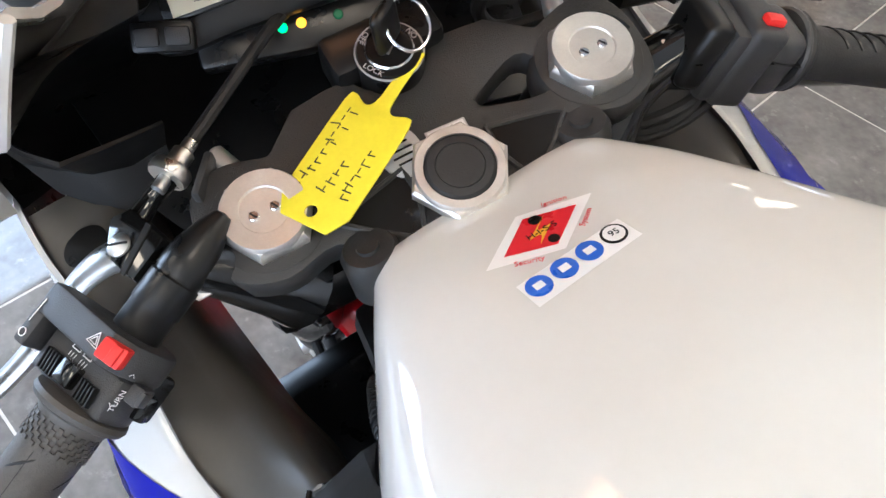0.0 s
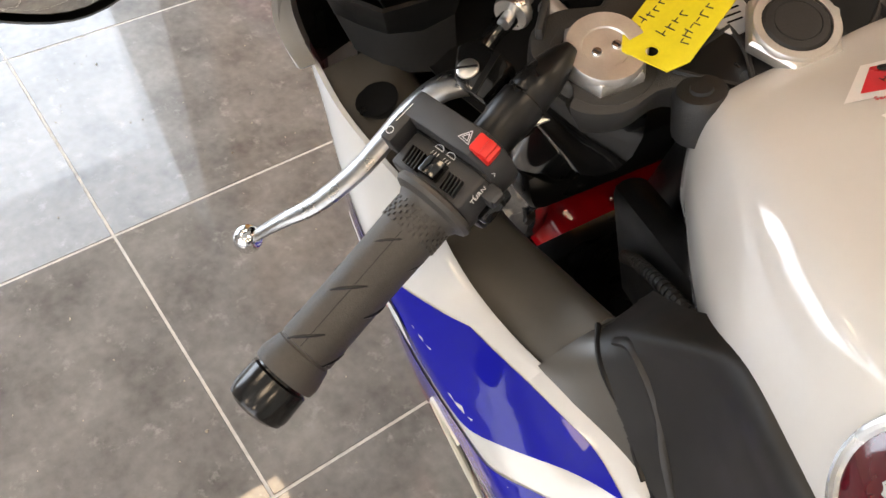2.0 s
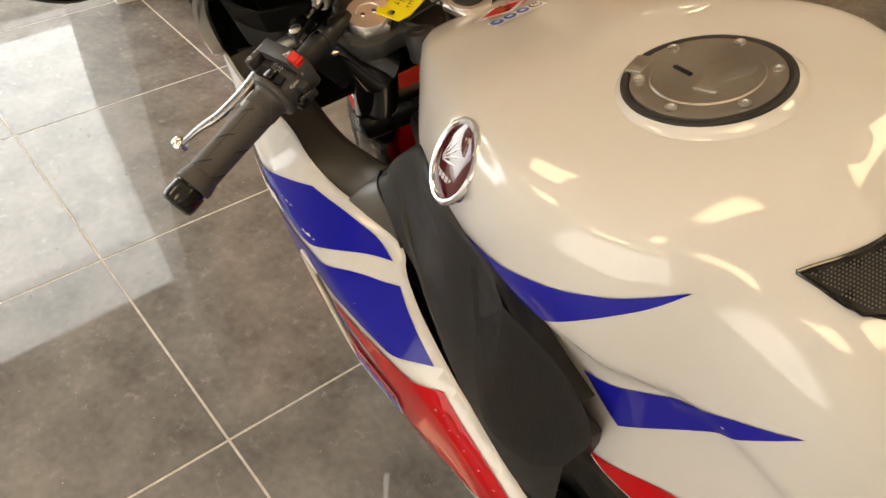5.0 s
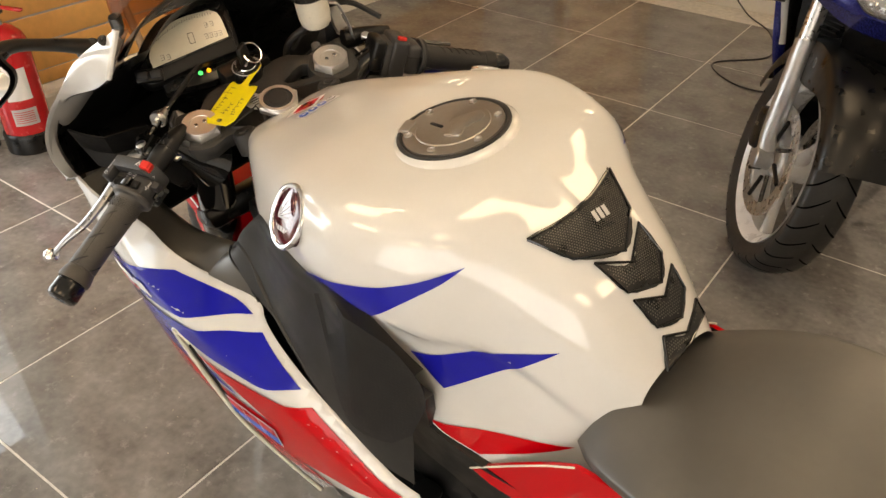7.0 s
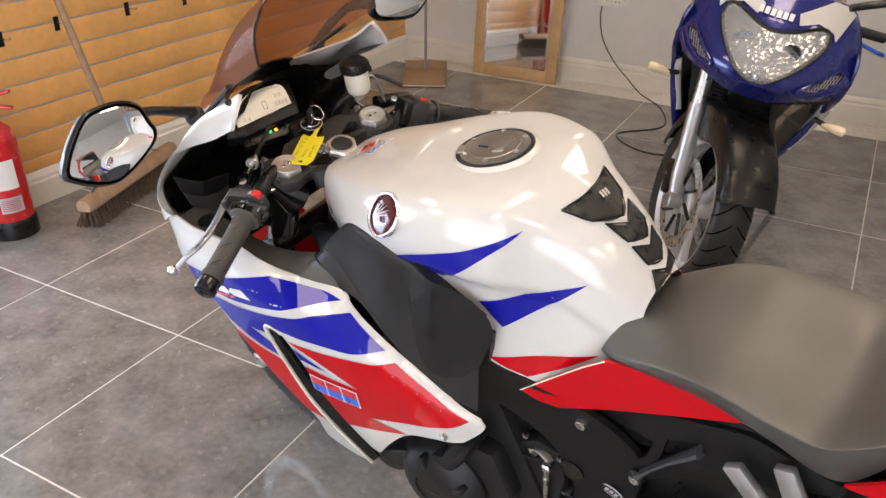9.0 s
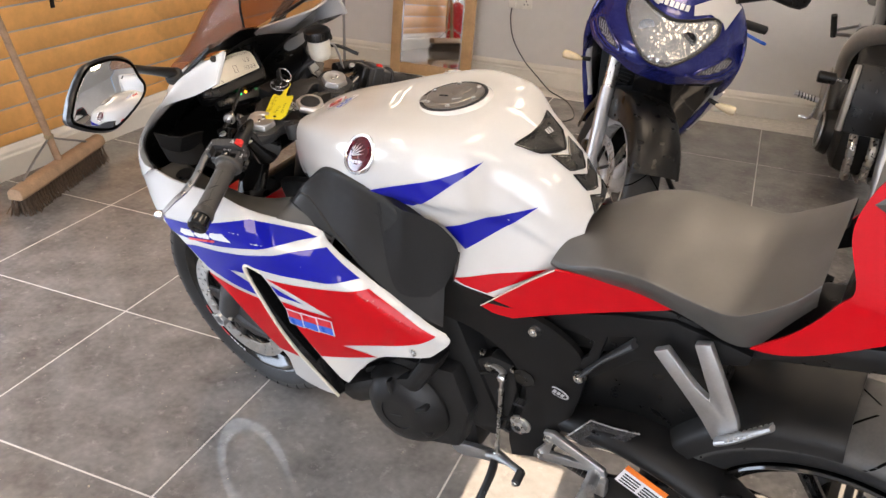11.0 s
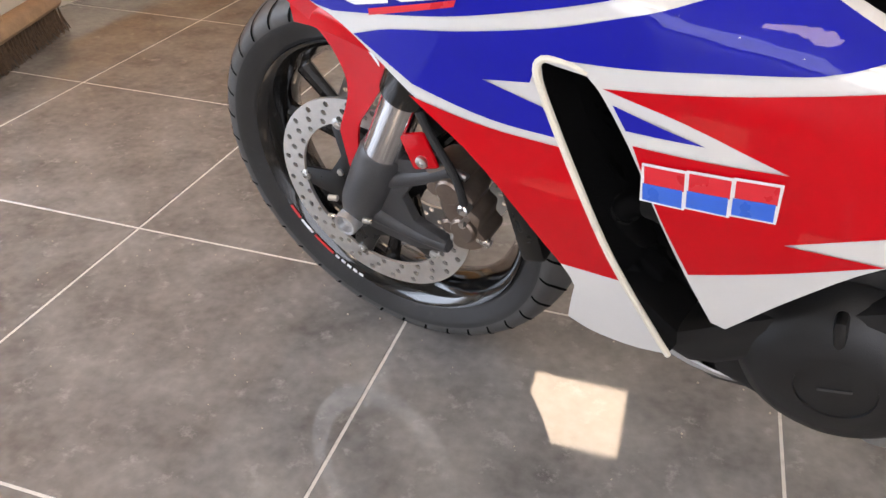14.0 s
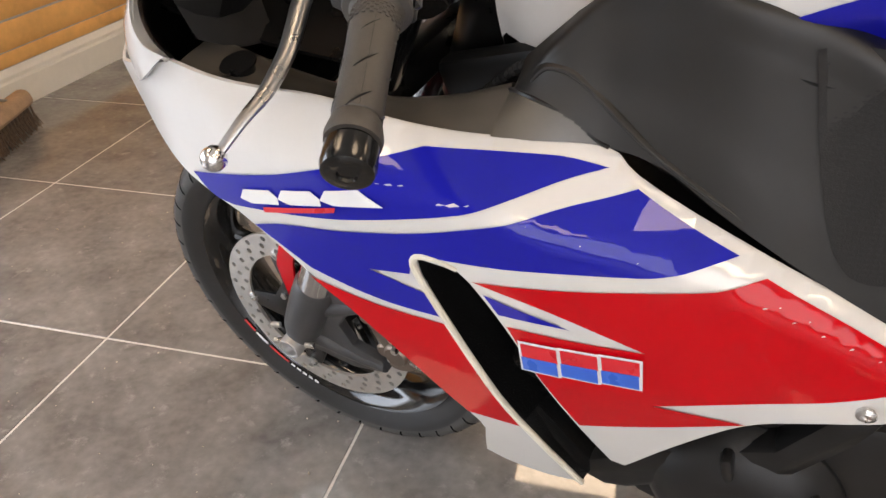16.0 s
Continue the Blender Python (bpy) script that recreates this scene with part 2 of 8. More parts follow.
def plate(outline, d, holes=(), m=None, bevel=0.0, bm=None):
    """A flat plate of thickness d from an outline in x, y, with holes through it, laid by m."""
    own = bmesh.new()
    for loop in (outline, *holes):
        vs = [own.verts.new((q[0], q[1], 0)) for q in loop]
        for i in range(len(vs)):
            own.edges.new((vs[i - 1], vs[i]))
    bmesh.ops.triangle_fill(own, edges=own.edges[:], use_beauty=True)
    bmesh.ops.dissolve_limit(own, angle_limit=0.01, verts=own.verts[:], edges=own.edges[:]) if not holes else None
    r = bmesh.ops.extrude_face_region(own, geom=own.faces[:])
    bmesh.ops.translate(own, verts=[g for g in r["geom"] if isinstance(g, bmesh.types.BMVert)], vec=(0, 0, d))
    bmesh.ops.recalc_face_normals(own, faces=own.faces)
    if bevel:
        sharp = [e for e in own.edges if len(e.link_faces) == 2 and e.calc_face_angle(0) > 0.9]
        bmesh.ops.bevel(own, geom=sharp, offset=bevel, segments=2, affect="EDGES", profile=0.5)
    if m is not None:
        own.transform(m)
    return merge(bm, own)


def ring(r, n=24, at=(0, 0), start=0.0):
    return [(at[0] + r * math.cos(start + 2 * math.pi * k / n), at[1] + r * math.sin(start + 2 * math.pi * k / n)) for k in range(n)]


SIDE = Matrix(((0, 0, -1, 0), (1, 0, 0, 0), (0, 1, 0, 0), (0, 0, 0, 1)))  # plate's x, y to the bike's y, z, thickness to its left


def side_plate(outline, d, x, holes=(), bevel=0.0, bm=None):
    """A plate that faces sideways, its outer face d left of x."""
    return plate(outline, d, holes, Matrix.Translation((x, 0, 0)) @ SIDE, bevel, bm)


def ease(x, xs, ys):
    """Smooth interpolation, flat where the values turn."""
    xs, ys = np.array(xs, float), np.array(ys, float)
    if xs[0] > xs[-1]:
        xs, ys = xs[::-1], ys[::-1]
    h, dl = np.diff(xs), np.diff(ys) / np.diff(xs)
    d = np.r_[dl[0], [0 if a * b <= 0 else 2 * a * b / (a + b) for a, b in zip(dl, dl[1:])], dl[-1]]
    x = min(max(x, xs[0]), xs[-1])
    i = min(max(int(np.searchsorted(xs, x)) - 1, 0), len(h) - 1)
    t = (x - xs[i]) / h[i]
    return float(ys[i] * (1 + 2 * t) * (1 - t) ** 2 + h[i] * d[i] * t * (1 - t) ** 2 + ys[i + 1] * t * t * (3 - 2 * t) + h[i] * d[i + 1] * t * t * (t - 1))


def inside(p, poly):
    c = False
    for (x0, y0), (x1, y1) in zip(poly, poly[1:] + poly[:1]):
        if (y0 > p[1]) != (y1 > p[1]) and p[0] < (x1 - x0) * (p[1] - y0) / (y1 - y0) + x0:
            c = not c
    return c


def draped(poly, place, step=0.02, d=0.0):
    """A sheet cut to an outline in two coordinates and laid onto a form by place(a, b)."""
    bm = bmesh.new()
    line = []
    for (a0, b0), (a1, b1) in zip(poly, poly[1:] + poly[:1]):
        n = max(1, int(math.hypot(a1 - a0, b1 - b0) / step))
        line += [(a0 + (a1 - a0) * k / n, b0 + (b1 - b0) * k / n) for k in range(n)]
    vs = [bm.verts.new((a, b, 0)) for a, b in line]
    f = bm.faces.new(vs)
    lo = [min(q[i] for q in line) for i in (0, 1)]
    hi = [max(q[i] for q in line) for i in (0, 1)]
    for i, nrm in ((0, (1, 0, 0)), (1, (0, 1, 0))):
        n = int((hi[i] - lo[i]) / step)
        for k in range(1, n + 1):
            at = [0, 0, 0]
            at[i] = lo[i] + k * step - step * 0.37
            bmesh.ops.bisect_plane(bm, geom=bm.verts[:] + bm.edges[:] + bm.faces[:], plane_co=at, plane_no=nrm, dist=1e-6)
    bmesh.ops.triangulate(bm, faces=[f for f in bm.faces if len(f.verts) > 4])
    for v in bm.verts:
        v.co = place(v.co.x, v.co.y)
    if d:
        bmesh.ops.recalc_face_normals(bm, faces=bm.faces)
        bmesh.ops.solidify(bm, geom=bm.faces[:], thickness=d)
    return bm


def frame_on(o, right, up):
    """The pose of a flat thing at o with its x along right and its y towards up."""
    x = Vector(right).normalized()
    z = x.cross(Vector(up)).normalized()
    y = z.cross(x)
    return Matrix(((x.x, y.x, z.x, o[0]), (x.y, y.y, z.y, o[1]), (x.z, y.z, z.z, o[2]), (0, 0, 0, 1)))


# ---------- the room ----------
TILE, GAP = 0.6, 0.0045
WALL_X, FAR_Y, CEIL, BACK_Y, EAST_X = -1.08, 3.17, 2.6, -4.4, 6.0
WIN_X, WIN_Y = -1.9, -0.08


def tile_material():
    """Dark stone-look porcelain with pale scuffs and dust."""
    m = mat("dark_stone_tile", (0.205, 0.197, 0.188), 0.035, vary=0.5, scale=7, bump=0.012, bscale=60, spots=((0.34, 0.33, 0.315), 0.57, 24), rvary=0.02, spec=0.78, random_piece=0.1)
    return m


TILE_M = tile_material()
GROUT = mat("pale_grout", (0.62, 0.60, 0.56), 0.8, vary=0.2, scale=40)
PAINT_W = mat("cream_white_gloss_paint", (0.72, 0.69, 0.62), 0.4, vary=0.06, scale=6, bump=0.1, bscale=60)
WALL_G = mat("grey_wall_paint", (0.68, 0.675, 0.66), 0.7, vary=0.05, scale=3, bump=0.2, bscale=220)
CEIL_M = mat("white_ceiling_tile", (0.75, 0.74, 0.71), 0.85, vary=0.05, bump=0.3, bscale=300)
SLAT = mat("honey_slatwall_board", (0.74, 0.40, 0.13), 0.42, vary=0.2, scale=4, bump=0.1, bscale=90)
GROOVE = mat("aluminium_groove", (0.46, 0.46, 0.46), 0.4, 0.3, vary=0.1)


def slab(name, x0, x1, y0, y1, z0, z1, material, label, category="", kind="structure", bevel=0.0):
    ob = finish(box(x1 - x0, y1 - y0, z1 - z0, ((x0 + x1) / 2, (y0 + y1) / 2, (z0 + z1) / 2), bevel), name, material)
    return tagged(ob, label, category or name.split("_")[0], kind=kind)


floor = slab("floor", WIN_X - 0.1, EAST_X, BACK_Y, FAR_Y + 0.1, -0.12, -0.0009, GROUT, "pale grout bed under dark stone tiles", "floor")
slab("ceiling", WIN_X - 0.1, EAST_X, BACK_Y, FAR_Y + 0.1, CEIL, CEIL + 0.1, CEIL_M, "plain white suspended ceiling", "ceiling")
north = slab("wall_north", WALL_X - 0.1, EAST_X, FAR_Y, FAR_Y + 0.12, 0, CEIL, WALL_G, "plain grey painted plaster wall", "wall")
slab("wall_east", EAST_X, EAST_X + 0.12, BACK_Y, FAR_Y + 0.12, 0, CEIL, WALL_G, "plain grey painted wall", "wall")
wall_west = slab("wall_west", WALL_X - 0.14, WALL_X - 0.003, WIN_Y + 0.12, FAR_Y, 0, CEIL, GROOVE, "wall behind honey slatwall boards with metal grooves", "wall")
slab("wall_return", WIN_X, WALL_X - 0.09, WIN_Y, WIN_Y + 0.12, 0, CEIL, WALL_G, "grey painted return wall beside the window", "wall")
# window wall in the recess: low sill, posts, glass
slab("wall_window_sill", WIN_X - 0.12, WIN_X, BACK_Y, WIN_Y + 0.12, 0, 0.3, PAINT_W, "white painted low window wall", "wall")
slab("wall_window_head", WIN_X - 0.12, WIN_X, BACK_Y, WIN_Y + 0.12, 1.68, CEIL, WALL_G, "grey wall over the shop window", "wall")
slab("wall_window_pier", WIN_X - 0.12, WIN_X, BACK_Y, -2.35, 0.3, 1.68, WALL_G, "grey wall beside the shop window", "wall")
# south side is unseen: its glazed opening is assumed, to let light in
slab("wall_south", WIN_X - 0.12, EAST_X + 0.12, BACK_Y - 0.12, BACK_Y, 0, 0.25, WALL_G, "grey wall under the assumed glazed front", "wall")
slab("wall_south_head", WIN_X - 0.12, EAST_X + 0.12, BACK_Y - 0.12, BACK_Y, 2.5, CEIL + 0.1, WALL_G, "grey wall over the assumed glazed front", "wall")
slab("wall_south_pier", WIN_X - 0.12, 0.0, BACK_Y - 0.12, BACK_Y, 0.25, 2.5, WALL_G, "grey wall beside the assumed glazed front", "wall")
slab("wall_south_pier", 4.4, EAST_X + 0.12, BACK_Y - 0.12, BACK_Y, 0.25, 2.5, WALL_G, "grey wall beside the assumed glazed front", "wall")
SKYGLOW = glow("bright_sky", (0.85, 0.93, 1.0), 2.9)
slab("backdrop", WIN_X - 1.6, WIN_X - 1.55, BACK_Y - 1, 3, -0.5, 4, SKYGLOW, "bright overcast daylight outside the window", "backdrop")
slab("backdrop", -1.0, 6.0, BACK_Y - 1.6, BACK_Y - 1.55, -0.5, 4, SKYGLOW, "added bright glow outside the assumed glazed front", "backdrop")
ground = slab("ground", -400, 400, -400, 400, -0.32, -0.3, mat("asphalt", (0.05, 0.05, 0.05), 0.9, vary=0.3), "plain asphalt ground outside", "ground")


def skirting(name, x0, x1, y0, y1, side):
    """Tall moulded skirting with an ogee top; side: the way it faces."""
    prof = [(0.0, 0.0), (0.022, 0.0), (0.022, 0.092), (0.016, 0.1), (0.016, 0.113), (0.009, 0.125), (0.004, 0.132), (0.0, 0.135)]
    bm = bmesh.new()
    ends = []
    for x, y in ((x0, y0), (x1, y1)):
        ends.append([bm.verts.new((x + side[0] * d, y + side[1] * d, z)) for d, z in prof])
    n = len(prof)
    for i in range(n):
        bm.faces.new((ends[0][i], ends[0][(i + 1) % n], ends[1][(i + 1) % n], ends[1][i]))
    for e in ends:
        bm.faces.new(e)
    return tagged(finish(bm, name, PAINT_W, angle=25), "cream-white painted moulded skirting board", "baseboard", kind="structure")


base_west = skirting("baseboard", WALL_X, WALL_X, WIN_Y + 0.12, FAR_Y, (1, 0))
base_north = skirting("baseboard", WALL_X + 0.022, EAST_X, FAR_Y, FAR_Y, (0, -1))
# the two walls stand a little out of square with the tiles
corner = Vector((WALL_X, FAR_Y, 0))


def skewed(ob, degrees):
    ob.matrix_world = Matrix.Translation(corner) @ Matrix.Rotation(radians(degrees), 4, "Z") @ Matrix.Translation(-corner)


for ob in (wall_west, base_west):
    skewed(ob, -2.0)
for ob in (north, base_north):
    skewed(ob, 1.7)


def on_west(y, z, out=0.0):
    """A point of the slatwall's face, out metres before it."""
    return wall_west.matrix_basis @ Vector((WALL_X + out, y, z))


def on_north(x, z, out=0.0):
    return north.matrix_basis @ Vector((x, FAR_Y - out, z))


# ceiling lamps: square panels in white frames
PANEL = glow("warm_light_panel", (1.0, 0.82, 0.58), 11.5)


def ceiling_panel(x, y):
    lamp = empty("ceiling_light", pose(x, y, CEIL), "square recessed light panel with a white frame", "ceiling light", "ceiling light panels")
    part("diffuser", box(0.57, 0.57, 0.012, (0, 0, -0.006), 0.002), PANEL, lamp, "glowing warm-white diffuser")
    for s in (-1, 1):
        part("frame", box(0.62, 0.022, 0.02, (0, s * 0.298, -0.01), 0.002), CEIL_M, lamp)
        part("frame", box(0.022, 0.574, 0.02, (s * 0.298, 0, -0.01), 0.002), CEIL_M, lamp)
    return lamp


for y, xs in ((2.45, (0.75, 3.05)), (0.95, (1.75, 3.6)), (-0.55, (-0.25, 1.75, 3.6)), (-2.05, (-0.25, 1.75, 3.6)), (-3.5, (0.75, 2.75))):
    for x in xs:
        ceiling_panel(x, y)


# ---------- the sports bike ----------
# its own axes: x to its right, y ahead from the front axle, z up along its leaning middle plane
BIKE = empty("motorcycle", pose(0.6072, -0.0793, -0.0041, -0.40, -11.706, 78.859), "white, blue and red faired sports motorcycle on its side stand", "motorcycle")
STEER = Matrix.Translation((0, -0.33, 0)) @ pose(0, 0, 0, 0, 0, -3.5) @ Matrix.Translation((0, 0.33, 0))


# -- side fairing: half width over a side view
def half_width(y, z):
    wc = ease(y, [0.14, 0.08, 0.02, -0.04, -0.1, -0.2, -0.3, -0.42, -0.52, -0.6, -0.7, -0.76], [0.02, 0.11, 0.17, 0.212, 0.235, 0.251, 0.258, 0.254, 0.242, 0.23, 0.215, 0.185])
    zc = ease(y, [0.0, -0.1, -0.3, -0.42, -0.52, -0.6, -0.7, -0.76], [0.785, 0.783, 0.778, 0.758, 0.737, 0.71, 0.66, 0.632])
    k = ease(y, [-0.11, -0.17, -0.21, -0.25, -0.30, -0.35, -0.41, -0.45, -0.5, -0.8], [0.0, 0.2, 0.45, 0.78, 1.25, 1.4, 1.65, 1.75, 1.4, 0.9])
    s = z - zc
    up = (s + math.sqrt(s * s + 0.000016)) / 2  # a softened crease
    d = max(0.0, -s)
    return wc - k * up + 0.05 * min(d, 0.06) - 0.02 * max(0, d - 0.06) - 0.28 * max(0, 0.6 - z) ** 1.3


def cover_width(y, z):
    """Half width of the frame and its covers below the tank."""
    w = ease(y, [-0.36, -0.45, -0.6, -0.75, -0.85, -0.92, -0.98], [0.118, 0.135, 0.158, 0.15, 0.136, 0.124, 0.095])
    return w + 0.12 * max(-0.1, min(0.06, z - 0.78)) - 0.9 * max(0, z - 0.86)


def flank(off=0.0, sign=-1, width=half_width):
    if width is half_width:  # the fairing reaches a little further ahead and down than its plain side view
        return lambda y, z: Vector((sign * (width(y, z) + off), y + ease(y, [-0.65, -0.40, -0.17, -0.03], [0.0, 0.0085, 0.016, 0.006]), z - 0.042 * max(0.0, 0.78 - z) * ease(y, [-0.72, -0.50], [0.0, 1.0])))
    return lambda y, z: Vector((sign * (width(y, z) + off), y, z))


def smooth_poly(pts, n=4):
    """A closed outline; points marked with a third value are corners."""
    out, run = [], []
    corners = [i for i, q in enumerate(pts) if len(q) > 2]
    if not corners:
        return [(v.x, v.y) for v in catmull([(*q[:2], 0) for q in pts + pts[:1]], n)[:-1]]
    k = corners[0]
    pts = pts[k:] + pts[:k] + [pts[k]]
    run = [pts[0]]
    for q in pts[1:]:
        run.append(q)
        if len(q) > 2:
            line = catmull([(*p[:2], 0) for p in run], n) if len(run) > 2 else [Vector((*p[:2], 0)) for p in run]
            out += [(v.x, v.y) for v in line[:-1]]
            run = [q]
    return out


C = 1  # marks a corner
FAIR = smooth_poly([
    (-0.036, 0.822, C), (-0.08, 0.834, C), (-0.137, 0.8465, C), (-0.172, 0.8365), (-0.205, 0.829), (-0.255, 0.8215), (-0.300, 0.811), (-0.347, 0.803), (-0.404, 0.794), (-0.484, 0.787), (-0.510, 0.7745), (-0.586, 0.739), (-0.671, 0.694), (-0.742, 0.647, C), (-0.75, 0.63), (-0.722, 0.602, C), (-0.66, 0.588), (-0.611, 0.566), (-0.56, 0.51),
    (-0.515, 0.448, C), (-0.502, 0.455, C), (-0.472, 0.528), (-0.431, 0.63), (-0.402, 0.685), (-0.388, 0.703, C), (-0.352, 0.709, C), (-0.36, 0.668), (-0.398, 0.565), (-0.425, 0.49), (-0.468, 0.379, C), (-0.43, 0.378), (-0.392, 0.386), (-0.367, 0.402, C), (-0.372, 0.435), (-0.377, 0.462, C), (-0.365, 0.493), (-0.301, 0.60), (-0.233, 0.655), (-0.2, 0.682), (-0.168, 0.704), (-0.138, 0.7145), (-0.106, 0.727, C), (-0.084, 0.741), (-0.062, 0.765), (-0.046, 0.794),
])
fair = {}
for side, name in ((-1, "left"), (1, "right")):
    fair[side] = part("side_fairing", backed(draped(FAIR, flank(0, side), 0.01), (-side * 0.004, 0, 0)), [WHITE, DARK], BIKE, "glossy white fairing panel with blue and red bands", angle=50)


def decal(name, poly, material, parent, off=0.0016, sign=-1, label="", step=0.01, width=half_width, raw=False):
    return part(name, draped(poly if raw else smooth_poly(poly), flank(off, sign, width), step), material, parent, label, angle=50)


BANDS = [
    ("blue_band", [(-0.117, 0.735, C), (-0.215, 0.758), (-0.275, 0.777), (-0.317, 0.787), (-0.357, 0.794, C), (-0.453, 0.784), (-0.490, 0.780, C), (-0.408, 0.762), (-0.357, 0.749), (-0.292, 0.734), (-0.237, 0.724), (-0.165, 0.713, C), (-0.138, 0.7165)], BLUE),
    ("blue_band", [(-0.185, 0.697, C), (-0.226, 0.710), (-0.302, 0.724), (-0.365, 0.737), (-0.433, 0.756), (-0.513, 0.770, C), (-0.587, 0.734, C), (-0.548, 0.727), (-0.527, 0.723), (-0.473, 0.719), (-0.411, 0.714), (-0.352, 0.713, C), (-0.345, 0.690, C), (-0.306, 0.685, C), (-0.355, 0.671, C), (-0.368, 0.645, C), (-0.312, 0.649), (-0.24, 0.664, C)], BLUE),
    ("red_band", [(-0.235, 0.652, C), (-0.307, 0.641), (-0.371, 0.637, C), (-0.424, 0.492, C), (-0.366, 0.495, C), (-0.301, 0.597)], RED),
    ("red_band", [(-0.400, 0.696, C), (-0.48, 0.703), (-0.548, 0.712), (-0.607, 0.721, C), (-0.67, 0.686), (-0.731, 0.648, C), (-0.702, 0.632), (-0.62, 0.605), (-0.542, 0.579, C), (-0.613, 0.570, C), (-0.55, 0.546), (-0.478, 0.523, C), (-0.440, 0.614), (-0.425, 0.652, C), (-0.48, 0.648), (-0.534, 0.646, C), (-0.46, 0.678)], RED),
    ("blue_sliver", [(-0.408, 0.684, C), (-0.476, 0.661, C), (-0.419, 0.664, C)], BLUE),
]
for n, q, m in BANDS:
    for sign in (-1, 1):
        decal(n, q, m, fair[sign], sign=sign)

# cream edge round the vent and the dark duct behind it
VENT = [(-0.502, 0.455), (-0.472, 0.528), (-0.431, 0.63), (-0.402, 0.685), (-0.388, 0.705), (-0.370, 0.712), (-0.352, 0.709), (-0.356, 0.68), (-0.398, 0.565), (-0.425, 0.49), (-0.468, 0.379)]
for sign in (-1, 1):
    P = flank(0.001, sign)
    part("vent_trim", tube([P(y, z) for y, z in VENT[4:]], [0.0015, 0.0025] + [0.0034] * 5, 8, 4), CREAM, fair[sign], "cream edge of the air vent")
    Q = flank(-0.075, sign)
    duct = grid([[P(y, z) - Vector((sign * 0.003, 0, 0)) for y, z in VENT], [Q(y - 0.02, z + 0.005) for y, z in VENT]])
    part("vent_duct", duct, GLOSS, fair[sign], "gloss black air duct")
    part("duct_wall", draped([(-0.30, 0.72), (-0.54, 0.72), (-0.56, 0.37), (-0.44, 0.36)], flank(-0.07, sign), 0.03), DARK, fair[sign])
part("hose", tube([(-0.17, -0.40, 0.52), (-0.19, -0.43, 0.535), (-0.19, -0.455, 0.52), (-0.17, -0.47, 0.48)], 0.013, 12), RUBBER, BIKE, "black coolant hose")
part("hose_clip", cyl(0.0155, 0.007, (-0.19, -0.448, 0.527), (0, -1, -0.6), 16), STEEL, BIKE, "steel hose clip")


# plain lettering blocks in place of the maker's marks
MARK_W = mat("white_mark", (0.75, 0.75, 0.75), 0.4, vary=0.03)
MARK_B = mat("blue_mark", (0.03, 0.12, 0.55), 0.3, vary=0.05)
MARK_R = mat("red_mark", (0.6, 0.02, 0.03), 0.3, vary=0.05)
SILVER = mat("silver_print", (0.55, 0.55, 0.56), 0.4, 0.4, vary=0.05)
for sign in (-1, 1):
    for k in range(3):  # three white blocks rising along the upper blue band
        y0, z0 = -0.184 - 0.047 * k, 0.727 + 0.0115 * k
        q = [(y0 - 0.004, z0 + 0.011), (y0 - 0.036, z0 + 0.0185), (y0 - 0.044, z0 + 0.013), (y0 - 0.044 - (0.012 if k == 2 else 0), z0 + 0.006), (y0 - 0.01, z0 - 0.002), (y0 + 0.003, z0)]
        decal("mark", q, MARK_W, fair[sign], 0.0036, sign, raw=True)
    decal("mark", [(-0.207, 0.7245), (-0.289, 0.7465), (-0.287, 0.741), (-0.207, 0.719)], MARK_R, fair[sign], 0.0036, sign, raw=True)
    for k in range(3):  # three blocks, red over blue with a white edge
        y0 = -0.436 - 0.0325 * k
        for grow, off, cut in ((0.0022, 0.0036, 0), (0.0, 0.0044, 1), (0.0, 0.0045, 2)):
            lo, hi = 0.606, 0.638
            if cut == 1:
                lo = 0.622
            if cut == 2:
                hi = 0.622
            q = [(y0 + grow, hi + grow), (y0 - 0.0295 - grow, hi + grow - 0.001), (y0 - 0.0305 - grow, lo - grow - 0.002), (y0 + grow - 0.001, lo - grow)]
            decal("mark", q, (MARK_W, MARK_R, MARK_B)[cut], fair[sign], off, sign, raw=True)
    at = flank(0.002, sign)(-0.692, 0.611)
    part("fairing_screw", turned([(0, 0), (0.004, 0.0), (0.0075, -0.001), (0.0075, 0.002), (0.004, 0.004), (0.0035, 0.002), (0, 0.002)], (sign, 0, 0), at, 16), STEEL, fair[sign], "steel screw")

# -- nose and upper cowl
IN = [(0.2352, -0.122, 0.8475), (0.2372, -0.110, 0.866), (0.2372, -0.112, 0.897), (0.231, -0.134, 0.934), (0.211, -0.173, 0.979), (0.186, -0.24, 1.005), (0.18, -0.298, 1.036)]
OUT = [(0.2500, -0.128, 0.856), (0.2525, -0.113, 0.868), (0.2525, -0.115, 0.895), (0.2435, -0.135, 0.935), (0.218, -0.172, 0.985), (0.187, -0.215, 1.035), (0.152, -0.302, 1.085)]
MID = [(0.226, -0.060, 0.815), (0.217, -0.056, 0.850), (0.207, -0.068, 0.885), (0.185, -0.098, 0.925), (0.155, -0.137, 0.965), (0.135, -0.175, 1.0), (0.135, -0.255, 1.055)]
NOSE = [(0.06, 0.07, 0.79), (0.07, 0.05, 0.835), (0.072, 0.03, 0.865), (0.075, 0.01, 0.895), (0.08, -0.02, 0.935), (0.085, -0.08, 0.98), (0.09, -0.14, 1.015)]
